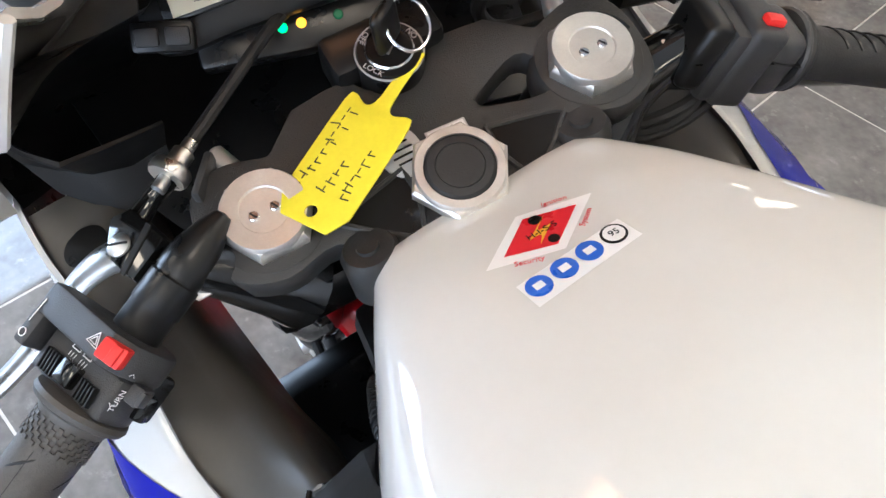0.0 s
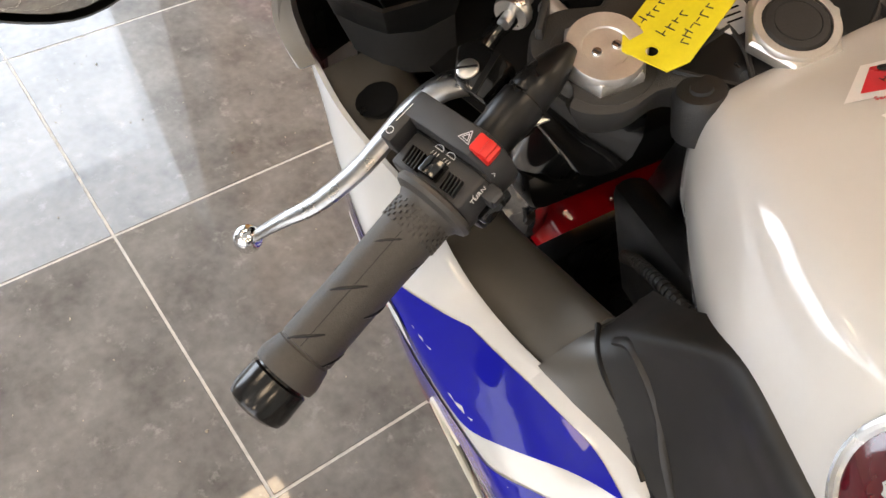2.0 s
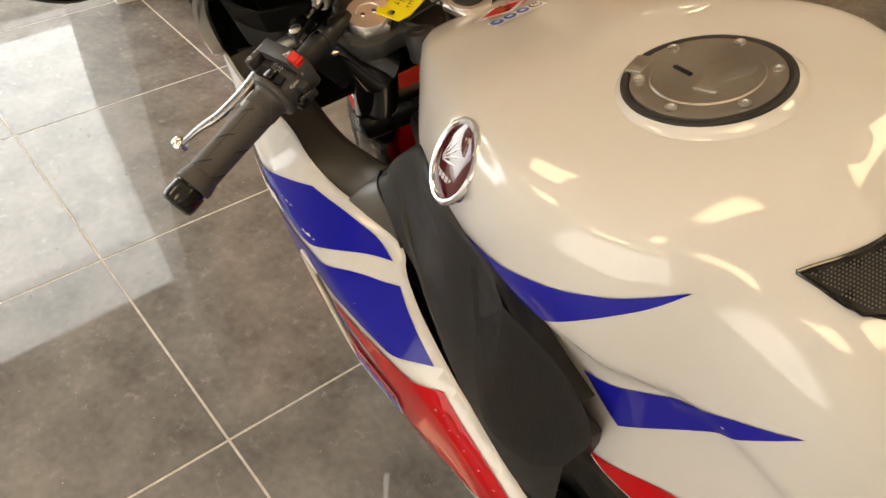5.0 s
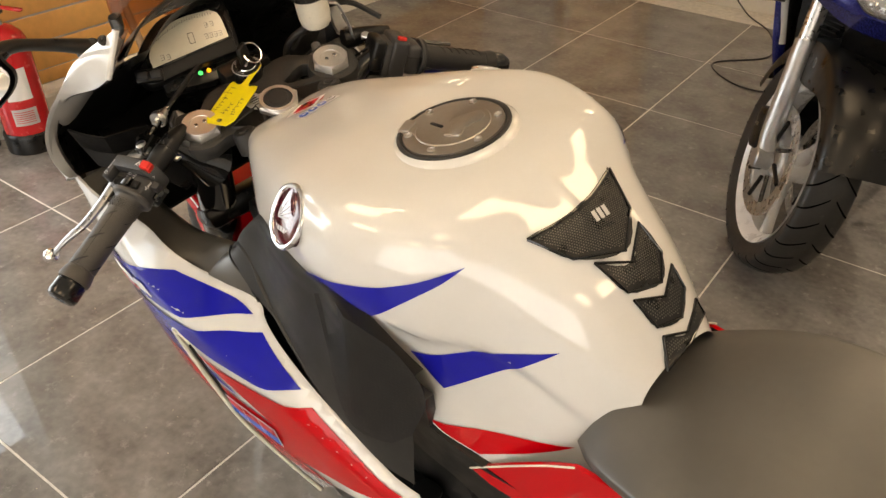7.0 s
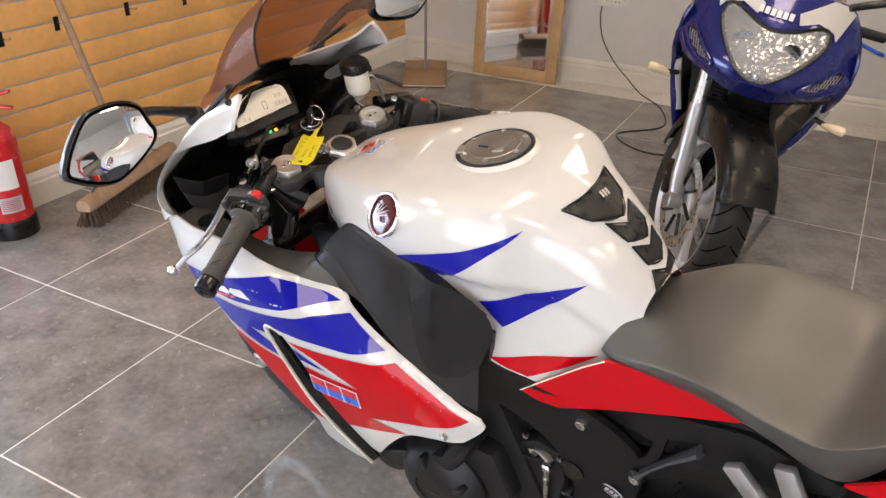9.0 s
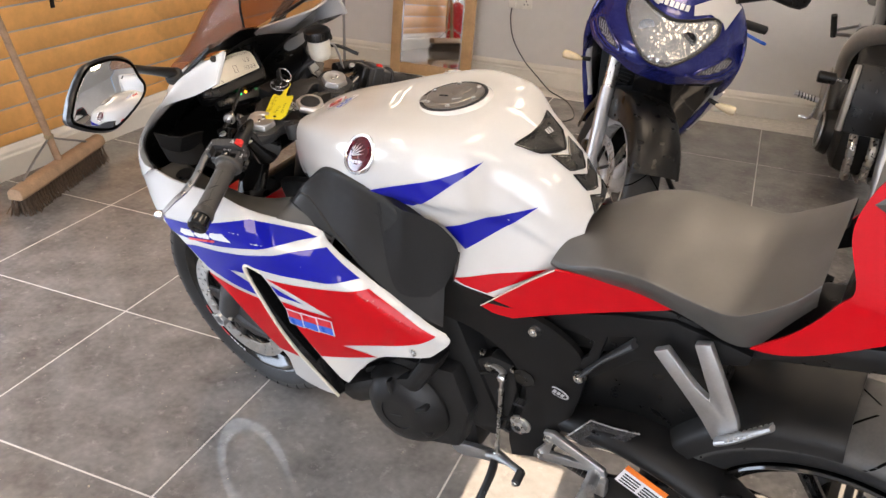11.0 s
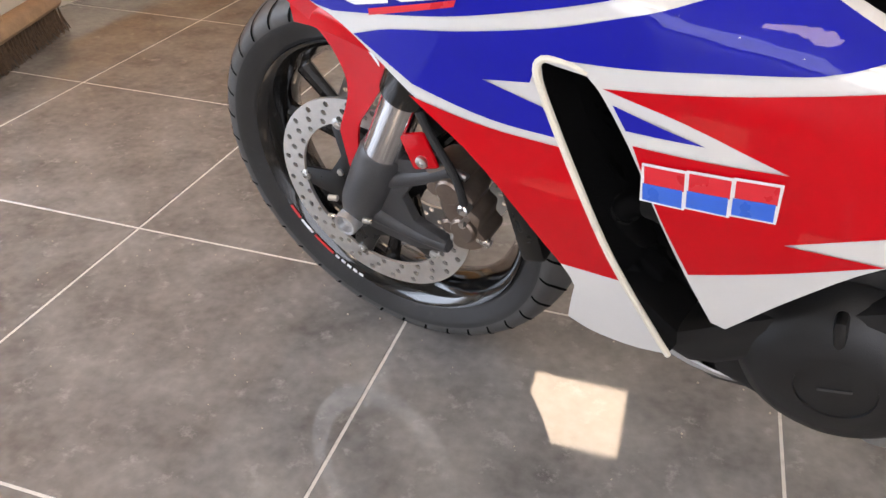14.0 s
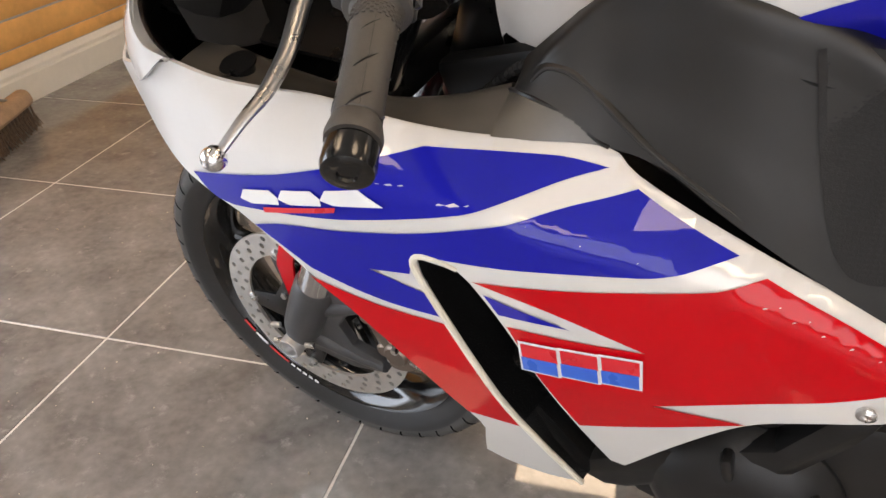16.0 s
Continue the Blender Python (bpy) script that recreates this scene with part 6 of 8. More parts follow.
part("split_line", box(0.027, 0.0435, 0.0009, RO(0.062, -0.002, 0.006), 0, RM3), DARK, th)
part("housing_screw", cyl(0.0042, 0.003, RO(0.060, 0.0195, -0.008), RM3 @ Vector((0, 1, 0)), 14, 0.0008), STEEL, th)
part("throttle_flange", cyl(0.0255, 0.005, on_r(0.0765), RD, 28, 0.0015), CASTING, rbar)
pc = part("lever_clamp", box(0.018, 0.04, 0.046, RO(0.008, -0.004, 0.002), 0.006, RM3, 3), DARK, rbar, "black brake lever clamp")
for dz in (-0.014, 0.016):
    part("clamp_screw", turned([(0.0058, 0), (0.0052, 0.004), (0.003, 0.0042), (0.0028, 0.002), (0, 0.002)], RM3 @ Vector((0, 1, 0)), RO(0.008, 0.015, dz), 16), STEEL, pc)
rg = part("grip", turned(GR, RD, RA + RD * 0.004, 28), RUBBER, rbar, "black ribbed rubber grip")
# groove shade as dark lines again
for k in range(6):
    s, a0 = 0.106 + 0.012 * k, 0.7
    line = [on_r(s + 0.009 * t) + (RM3 @ Vector((0, math.cos(a0 + 1.5 * t) * 0.0167, math.sin(a0 + 1.5 * t) * 0.0167))) for t in (0, 0.25, 0.5, 0.75, 1)]
    part("grip_groove", tube(line, 0.0009, 6, 1), DARK, rg)
part("bar_end", turned([(0.0, 0.194), (0.0165, 0.194), (0.0175, 0.197), (0.0175, 0.215), (0.0125, 0.226), (0.0, 0.226)], RD, RA, 28), BAR_END, rbar)
mc = part("master_cylinder", tube([(0.15, -0.268, 0.912), (0.185, -0.279, 0.906), (0.215, -0.29, 0.9)], [0.014, 0.013, 0.01], 16, 2), DARK, rbar, "black brake master cylinder")
part("cylinder_bolt", hexnut(0.007, 0.008, (0.168, -0.30, 0.918), (0, -0.4, 1)), STEEL, mc)
part("brake_lever", tube([(0.165, -0.26, 0.908), (0.2, -0.262, 0.895), (0.24, -0.272, 0.873), (0.29, -0.29, 0.846), (0.318, -0.298, 0.832)], [0.008, 0.0085, 0.0065, 0.005, 0.0048], 12, 5, flat=0.7), GLOSS, rbar, "black brake lever")
FLUID = mat("cloudy_reservoir", (0.62, 0.6, 0.52), 0.3, vary=0.08, scale=40)
rv = part("fluid_reservoir", turned([(0.0, 0.958), (0.017, 0.958), (0.021, 0.963), (0.0225, 0.972), (0.0225, 1.003), (0.0, 1.003)], (0, 0, 1), (0.117, -0.27, 0), 32), FLUID, BIKE, "cloudy plastic brake fluid reservoir with a black lid")
part("lid", turned([(0.0, 1.022), (0.02, 1.022), (0.0245, 1.019), (0.026, 1.015), (0.026, 1.002), (0.024, 1.0)], (0, 0, 1), (0.117, -0.27, 0), 24), DARK, rv, "black ribbed lid")
for k in range(24):
    a = 2 * math.pi * k / 24
    part("lid_rib", box(0.0012, 0.002, 0.014, (0.117 + 0.0262 * math.cos(a), -0.27 + 0.0262 * math.sin(a), 1.009), 0, rot(0, 0, math.degrees(a) + 90)), DARK, rv)
part("stay", tube([(0.14, -0.275, 0.982), (0.152, -0.278, 0.975), (0.158, -0.282, 0.95), (0.16, -0.285, 0.92)], 0.004, 8, 4, flat=0.5), ALLOY, rv, "bent metal stay")
part("stay_bolt", hexnut(0.006, 0.01, (0.146, -0.274, 0.993), (0, 0, 1)), DARK, rv)
part("reservoir_hose", tube([(0.11, -0.262, 0.96), (0.085, -0.24, 0.94), (0.08, -0.225, 0.91), (0.1, -0.225, 0.885), (0.15, -0.255, 0.9)], 0.005, 10, 5), RUBBER, rv, "black fluid hose")
for k, (dx, dz) in enumerate(((0.0, 0.0), (0.012, 0.008), (0.02, -0.006))):
    part("cable", tube([(0.19 + dx, -0.30, 0.89 + dz), (0.165 + dx, -0.335, 0.865 + dz), (0.13, -0.33, 0.85 + dz), (0.08, -0.27, 0.83), (0.04, -0.22, 0.80)], 0.0042, 8, 5), RUBBER, rbar)
part("cable", tube([(0.21, -0.285, 0.925), (0.19, -0.24, 0.945), (0.15, -0.215, 0.94), (0.1, -0.205, 0.9)], 0.004, 8, 5), RUBBER, rbar)

# -- instruments
dash = new("instrument_panel")
dash.parent, dash.matrix_basis = BIKE, Matrix.Translation((0, 0, 0.008))
dash["label"] = "black instrument panel with a grey liquid crystal screen"
DM = frame_on((-0.0252, -0.1648, 0.9652), (0.9497, -0.298, -0.0959), (0.2618, 0.5881, 0.7653)) @ Matrix.Scale(0.8, 4)
case_o = smooth_poly([(-0.098, -0.03), (-0.088, 0.0), (-0.045, 0.042), (0.0, 0.055), (0.06, 0.056), (0.08, 0.045), (0.08, -0.03), (0.06, -0.04), (-0.02, -0.05), (-0.075, -0.06), (-0.095, -0.05)])
part("dash_case", plate(case_o, 0.05, (), DM @ Matrix.Translation((0, 0, -0.056)), 0.006), DARK, dash, angle=40)
lcd_o = smooth_poly([(-0.072, -0.034, C), (-0.07, -0.008), (-0.04, 0.025), (0.0, 0.038), (0.048, 0.040, C), (0.062, 0.028), (0.066, -0.012, C), (-0.02, -0.026)])
LCD = mat("grey_liquid_crystal", (0.62, 0.6, 0.48), 0.2, vary=0.06, scale=20, coat=0.5)
part("screen_rim", plate([(x * 1.1, y * 1.14) for x, y in lcd_o], 0.004, (), DM @ Matrix.Translation((0, 0, -0.005)), 0.0015), GLOSS, dash)
lcd = part("screen", plate(lcd_o, 0.001, (), DM), LCD, dash, "pale grey liquid crystal screen")
INK = mat("lcd_ink", (0.05, 0.05, 0.045), 0.4, vary=0.05)
def lcd_bar(x, y, w, h, turn=0):
    return part("segment", box(w * 0.8, h * 0.8, 0.0004, DM @ Vector((x, y, 0.0013)), 0, DM.to_3x3().normalized() @ rot(0, 0, turn)), INK, lcd)
for k in range(26):
    t = k / 25
    x, y = -0.066 + 0.115 * t, -0.012 + 0.046 * math.sin(min(1.57, 0.3 + 1.6 * t))
    lcd_bar(x, y, 0.0008, 0.004 if k % 2 else 0.0055, -40 + 40 * t)
for x, y, w, h in ((0.0, 0.0, 0.001, 0.018), (0.009, 0.0, 0.001, 0.018), (0.0045, 0.009, 0.009, 0.001), (0.0045, -0.009, 0.009, 0.001)):
    lcd_bar(x, y, w, h)
for gx, gy in ((0.035, 0.016), (0.045, 0.016), (0.030, -0.003), (0.038, -0.003), (0.046, -0.003), (0.054, -0.003), (-0.052, -0.021), (-0.042, -0.022)):
    for k in (-1, 0, 1):
        lcd_bar(gx, gy + 0.004 * k, 0.005, 0.0007)
    lcd_bar(gx + 0.0028, gy, 0.0007, 0.008)
bt = part("dash_buttons", box(0.036, 0.018, 0.012, DM @ Vector((-0.082, -0.045, 0.0)), 0.003, DM.to_3x3().normalized() @ rot(0, 0, -8)), DARK, dash)
for k in (-1, 1):
    part("button", box(0.014, 0.011, 0.005, DM @ Vector((-0.082 + 0.0195 * k * 0.55, -0.045 - 0.0015 * k, 0.008)), 0.002, DM.to_3x3().normalized() @ rot(0, 0, -8)), SW, bt)
part("lamp_panel", box(0.13, 0.04, 0.02, DM @ Vector((0.016, -0.052, -0.043)), 0.004, DM.to_3x3().normalized() @ rot(-12, 0, 0)), DARK, dash)
for x, y, m in ((0.0024, -0.054, glow("green_lamp", (0.02, 0.9, 0.2), 2.0)), (0.0175, -0.053, glow("amber_lamp", (1.0, 0.45, 0.02), 2.0)), (0.047, -0.052, glow("dark_green_lamp", (0.0, 0.1, 0.03), 0.2))):
    part("tell_tale", cyl(0.0032, 0.004, DM @ Vector((x, y, -0.030)), DM.to_3x3().col[2], 14, 0.0008), m, dash)
part("dash_hood", thick(loft([[(-0.11, -0.145, 0.975), (-0.06, -0.135, 1.005), (0.02, -0.13, 1.02), (0.09, -0.135, 1.005), (0.12, -0.15, 0.975)], [(-0.1, -0.06, 0.935), (-0.06, -0.045, 0.955), (0.0, -0.04, 0.962), (0.06, -0.045, 0.955), (0.1, -0.06, 0.935)]], 3, 4), 0.003), DARK, dash)
for sign in (-1, 1):
    part("screen_stay", tube([(sign * 0.13, -0.25, 1.07), (sign * 0.11, -0.17, 1.02), (sign * 0.1, -0.1, 0.97)], 0.008, 8, 3, flat=0.5), DARK, dash)

# -- mirrors
GLASS_M = mat("mirror_glass", (0.85, 0.86, 0.87), 0.03, 1.0, vary=0.01, rvary=0.01)
for sign in (-1, 1):
    mir = new("wing_mirror")
    mir.parent, mir.matrix_basis = BIKE, Matrix()
    mir["label"] = "black wing mirror on a slim arm"
    MO = frame_on((sign * 0.338, -0.208, 1.064), (1, -0.12 * sign, 0.0), (0.0, 0.2, 1))
    shape = smooth_poly([(-0.074, -0.012, C), (-0.072, 0.0), (-0.045, 0.028), (-0.01, 0.051), (0.012, 0.054), (0.05, 0.047), (0.078, 0.028), (0.083, 0.0), (0.086, -0.018), (0.07, -0.034), (0.02, -0.05), (-0.015, -0.052), (-0.05, -0.034)])
    if sign > 0:
        shape = [(-x, y) for x, y in shape[::-1]]
    part("mirror_glass", plate([(x * 0.93, y * 0.92) for x, y in shape], 0.0015, (), MO @ Matrix.Translation((0, 0, 0.0015)), 0.0004), GLASS_M, mir, "mirror glass")
    rows = [[MO @ Vector((x * k, y * k, d)) for x, y in shape] for k, d in ((1.0, 0.002), (1.06, -0.004), (1.03, -0.016), (0.8, -0.034), (0.4, -0.042), (0.02, -0.044))]
    part("mirror_shell", grid(rows, close=True), DARK, mir, "black mirror shell")
    part("mirror_arm", tube([(sign * 0.146, -0.138, 1.012), (sign * 0.19, -0.135, 1.035), (sign * 0.235, -0.15, 1.058), (sign * 0.275, -0.178, 1.06)], [0.014, 0.0105, 0.011, 0.018], 14, 5, flat=0.75), DARK, mir)
    part("arm_base", cyl(0.017, 0.02, (sign * 0.146, -0.14, 1.006), (sign * 0.3, -0.3, 1), 18, 0.004), RUBBER, mir)


# -- seat and tail
# nearly flat top, a firm shoulder and a tall side: y, lower edge (x, z), shoulder (x, z)
seat_rows = [[(-0.078, -0.893, 0.783), (-0.082, -0.893, 0.790), (-0.081, -0.895, 0.797), (-0.074, -0.897, 0.803), (-0.044, -0.906, 0.826), (0.01, -0.918, 0.850), (0.060, -0.906, 0.826), (0.082, -0.897, 0.803), (0.088, -0.895, 0.797), (0.089, -0.893, 0.790), (0.085, -0.893, 0.783)]]
for y, lx, lz, sx, sz in ((-0.917, 0.088, 0.785, 0.097, 0.811), (-0.945, 0.097, 0.795, 0.108, 0.824), (-1.0, 0.105, 0.806, 0.122, 0.848), (-1.065, 0.110, 0.809, 0.130, 0.858), (-1.14, 0.112, 0.793, 0.136, 0.851), (-1.195, 0.113, 0.775, 0.138, 0.849), (-1.232, 0.112, 0.785, 0.136, 0.869), (-1.27, 0.108, 0.842, 0.128, 0.898), (-1.295, 0.102, 0.878, 0.115, 0.925)):
    rise = ease(y, [-0.917, -0.96, -1.05], [0.022, 0.012, 0.004])
    half = [(lx, lz), ((lx + sx) / 2 + 0.005, (lz + sz) / 2), (sx, sz - 0.006), (sx - 0.007, sz), (sx * 0.55, sz + rise * 0.7), (0, sz + rise - 0.003)]
    seat_rows.append([(-x, y, z) for x, z in half] + [(x, y, z) for x, z in half[-2::-1]])
rs_ = part("rider_seat", loft(seat_rows, 6, 5), SEAT, BIKE, "black vinyl rider seat", angle=60)
part("seat_base", loft([[(x * 0.9, y, z - 0.012) for x, y, z in (r[0], r[5], r[10])] for r in [[(q[0], q[1], min(q[2], 0.80)) for q in row] for row in seat_rows]], 3, 3), DARK, rs_)
part("seat_back", box(0.2, 0.03, 0.10, (0, -1.345, 0.90), 0.012, rot(18, 0, 0)), DARK, BIKE)
RED_W = lambda y, z: ease(y, [-0.78, -0.85, -0.93, -1.05, -1.13], [0.134, 0.123, 0.113, 0.106, 0.102]) + 0.08 * (0.76 - z)
for sign in (-1, 1):
    q = smooth_poly([(-0.788, 0.697, C), (-0.803, 0.711), (-0.882, 0.779), (-0.915, 0.803, C), (-1.02, 0.812), (-1.134, 0.802, C), (-0.992, 0.745), (-0.902, 0.708), (-0.847, 0.686, C), (-0.815, 0.687)])
    rc = part("seat_cowl", backed(draped(q, flank(0, sign, RED_W), 0.015), (-sign * 0.005, 0, 0)), [RED, DARK], BIKE, "glossy red side cowl", angle=60)
    part("cowl_seam", tube([flank(0.001, sign, RED_W)(y, z) for y, z in ((-0.788, 0.698), (-0.803, 0.711), (-0.842, 0.745), (-0.882, 0.779), (-0.915, 0.804))], 0.0011, 6, 3), CREAM, rc)
    # subframe with its strut
    sub = [(-0.862, 0.672), (-0.93, 0.705), (-1.02, 0.738), (-1.11, 0.762), (-1.23, 0.745), (-1.225, 0.722), (-1.15, 0.692), (-1.055, 0.652), (-0.958, 0.55), (-0.94, 0.562), (-0.945, 0.59), (-0.972, 0.625), (-0.982, 0.662), (-0.93, 0.668), (-0.872, 0.642)]
    M = Matrix.Translation((sign * 0.078, 0, 0)) @ (SIDE if sign < 0 else Matrix.Diagonal((-1, 1, 1, 1)) @ SIDE)
    sf = part("subframe", plate(sub, 0.016, [[(-0.992, 0.628), (-1.004, 0.682), (-1.048, 0.704), (-1.056, 0.698)]], M, 0.003), FRAME, BIKE, "black cast subframe", angle=40)
    # lighter grey bar: the black strut's highlight put into a colour
    part("strut_face", tube([(sign * 0.097, -0.962, 0.575), (sign * 0.096, -1.0, 0.630), (sign * 0.095, -1.053, 0.694)], [0.011, 0.009, 0.015], 10, 3, flat=0.5), CASTING, sf)
    for y, z, bx in ((-0.882, 0.664, 0.119), (-0.961, 0.573, 0.101)):
        part("frame_bolt", turned([(0.0, 0.003), (0.004, 0.003), (0.0045, 0.007), (0.0085, 0.007), (0.0095, 0.0)], (sign, 0, 0), (sign * bx, y, z), 20), STEEL, sf, "steel bolt")
        part("bolt_boss", cyl(0.014, 0.02, (sign * (bx - 0.008), y, z), (sign, 0, 0), 20, 0.003), FRAME, sf)
    # tail side
    tq = smooth_poly([(-1.228, 0.792, C), (-1.285, 0.857), (-1.32, 0.917), (-1.333, 0.945), (-1.314, 1.003), (-1.312, 1.036), (-1.322, 1.071), (-1.335, 1.095, C), (-1.45, 1.12), (-1.70, 1.15, C), (-1.68, 1.06), (-1.50, 0.955), (-1.42, 0.902), (-1.33, 0.838), (-1.27, 0.805)])
    TW = lambda y, z: ease(y, [-1.2, -1.3, -1.4, -1.55, -1.72], [0.125, 0.138, 0.135, 0.11, 0.03]) + 0.2 * min(0, 0.93 - z)
    part("tail_panel", backed(draped(tq, flank(0, sign, TW), 0.02), (-sign * 0.005, 0, 0)), [RED, DARK], BIKE, "glossy red tail panel", angle=60)
    # passenger footrest
    pb = smooth_poly([(-1.09, 0.715, C), (-1.112, 0.73, C), (-1.16, 0.674), (-1.186, 0.654, C), (-1.182, 0.672), (-1.15, 0.757, C), (-1.174, 0.766, C), (-1.212, 0.68), (-1.237, 0.612), (-1.222, 0.566, C), (-1.2, 0.572, C), (-1.165, 0.625)], 3)
    br = part("passenger_bracket", plate(pb, 0.014, (), Matrix.Translation((sign * 0.108, 0, 0)) @ (SIDE if sign < 0 else Matrix.Diagonal((-1, 1, 1, 1)) @ SIDE), 0.003), ALLOY, BIKE, "silver alloy passenger footrest bracket", angle=40)
    pg = part("passenger_peg", tube([(sign * 0.128, -1.21, 0.58), (sign * 0.132, -1.235, 0.605), (sign * 0.136, -1.283, 0.662)], [0.011, 0.011, 0.008], 12, 3, flat=0.6), ALLOY, br, "folded ribbed alloy footpeg")
    for k in range(9):
        t = k / 8
        part("peg_tooth", box(0.018, 0.003, 0.006, (sign * 0.134, -1.225 - 0.055 * t, 0.602 + 0.058 * t), 0.0008, rot(40, 0, 0)), ALLOY, pg)
part("tail_top", loft([[(-0.1, -1.33, 1.055), (0, -1.33, 1.085), (0.1, -1.33, 1.055)], [(-0.1, -1.5, 1.115), (0, -1.5, 1.135), (0.1, -1.5, 1.115)], [(-0.03, -1.72, 1.155), (0, -1.72, 1.160), (0.03, -1.72, 1.155)]], 4, 4), RED, BIKE)
part("passenger_seat", loft([[(-0.1, -1.315, 1.015), (-0.105, -1.32, 1.065), (0, -1.32, 1.100), (0.105, -1.32, 1.065), (0.1, -1.315, 1.015)], [(-0.11, -1.40, 1.045), (-0.112, -1.40, 1.095), (0, -1.40, 1.130), (0.112, -1.40, 1.095), (0.11, -1.40, 1.045)], [(-0.06, -1.58, 1.115), (-0.06, -1.58, 1.135), (0, -1.58, 1.155), (0.06, -1.58, 1.135), (0.06, -1.58, 1.115)]], 4, 4), SEAT, BIKE, "black passenger seat pad")
part("undertray", box(0.16, 0.42, 0.05, (0, -1.32, 0.775), 0.015, rot(-16, 0, 0)), DARK, BIKE)
# added dark box stands for the shade between seat and swinging arm
part("shock_housing", box(0.13, 0.30, 0.22, (0, -1.04, 0.56), 0.03, rot(-10, 0, 0)), DARK, BIKE)
part("battery_box", box(0.17, 0.3, 0.13, (0, -1.02, 0.70), 0.02, rot(-12, 0, 0)), DARK, BIKE)

# -- engine covers
ec = [(-0.442, 0.365), (-0.546, 0.439), (-0.637, 0.486), (-0.673, 0.549), (-0.72, 0.565), (-0.70, 0.52), (-0.646, 0.43), (-0.568, 0.389), (-0.508, 0.344), (-0.48, 0.335), (-0.455, 0.345)]
part("engine_cover", side_plate(ec, 0.06, -0.13, (), 0.014), ENGINE, BIKE, "black ribbed engine cover", angle=25)
part("crankcase", side_plate([(-0.5, 0.30), (-0.5, 0.42), (-0.60, 0.5), (-0.73, 0.52), (-0.76, 0.42), (-0.73, 0.30), (-0.62, 0.26)], 0.05, -0.11, (), 0.012), ENGINE, BIKE, angle=25)
gc = part("generator_cover", turned([(0.098, -0.03), (0.098, 0.006), (0.09, 0.02), (0.072, 0.036), (0.05, 0.044), (0.0365, 0.045), (0.036, 0.0425), (0.033, 0.0425), (0.0, 0.0435)], (-1, 0, 0.05), (-0.162, -0.615, 0.385), 48), ENGINE, BIKE, "round black generator cover", angle=25)
for a, l in ((0.6, 0.05), (1.75, 0.045), (-0.35, 0.04)):
    c, s = math.cos(a), math.sin(a)
    part("cover_wedge", box(0.02, l, 0.012, (-0.193, -0.615 - 0.063 * c, 0.385 + 0.063 * s), 0.005, rot(math.degrees(-a), 0, 0)), ENGINE, gc)
part("cover_bar", box(0.001, 0.03, 0.003, (-0.2065, -0.615, 0.386), 0, rot(-18, 0, 0)), CASTING, gc)
sp = [(-0.672, 0.40), (-0.70, 0.46), (-0.741, 0.519), (-0.785, 0.548), (-0.835, 0.545), (-0.84, 0.48), (-0.812, 0.364), (-0.785, 0.32), (-0.70, 0.325)]
sc_ = part("sprocket_cover", side_plate(sp, 0.03, -0.08, (), 0.008), ENGINE, BIKE, "black sprocket cover", angle=25)
for y0, z0, y1, z1 in ((-0.72, 0.48, -0.82, 0.52), (-0.725, 0.43, -0.76, 0.45), (-0.75, 0.36, -0.83, 0.40), (-0.80, 0.36, -0.81, 0.47)):
    part("cover_rib", tube([(-0.112, y0, z0), (-0.112, y1, z1)], 0.004, 8, 1), ENGINE, sc_)
for y, z in ((-0.77, 0.555), (-0.78, 0.525), (-0.835, 0.54), (-0.72, 0.35)):
    part("cover_bolt", hexnut(0.006, 0.008, (-0.113, y, z), (1, 0, 0)), STEEL, sc_)
# added dark backing for the shaded gap between frame and sprocket cover
part("gearbox", box(0.15, 0.22, 0.3, (0, -0.80, 0.44), 0.03), ENGINE, BIKE)
part("oil_pan", box(0.16, 0.25, 0.09, (0, -0.60, 0.235), 0.02, rot(-6, 0, 0)), ENGINE, BIKE)
part("belly_pan", thick(loft([[(0.0, -0.36, 0.215), (-0.07, -0.37, 0.235), (-0.1, -0.38, 0.29)], [(0.02, -0.50, 0.165), (-0.055, -0.51, 0.175), (-0.09, -0.50, 0.22)], [(0.05, -0.70, 0.175), (-0.02, -0.71, 0.182), (-0.06, -0.70, 0.205)]], 4, 4), 0.003), WHITE, BIKE, "white lower fairing edge")
part("exhaust_pipe", tube([(0.05, -0.45, 0.2), (0.04, -0.6, 0.19), (0.06, -0.8, 0.21), (0.1, -0.98, 0.25)], 0.03, 16, 3), STEEL, BIKE, "steel exhaust pipe")

# -- gear linkage, footrest, stand
lk = new("gear_linkage")
lk.parent, lk.matrix_basis = BIKE, Matrix()
J, K = Vector((-0.131, -0.82, 0.526)), Vector((-0.124, -0.797, 0.285))
part("shift_rod", tube([J, K], 0.0042, 12, 1), STEEL, lk, "long steel shift rod")
for p_, d_ in ((J, 1), (K, -1)):
    part("rod_joint", cyl(0.0085, 0.012, p_, (1, 0, 0), 18, 0.003), STEEL, lk)
    part("lock_nut", hexnut(0.006, 0.009, p_ + (K - J).normalized() * 0.032 * d_, (K - J)), STEEL, lk)
part("shift_arm", tube([J + Vector((0.012, 0, 0)), (-0.112, -0.80, 0.53), (-0.108, -0.784, 0.524)], 0.007, 10, 2, flat=0.6), ALLOY, lk)
part("arm_bolt", hexnut(0.007, 0.014, (-0.112, -0.784, 0.522), (1, 0, 0.2)), STEEL, lk)
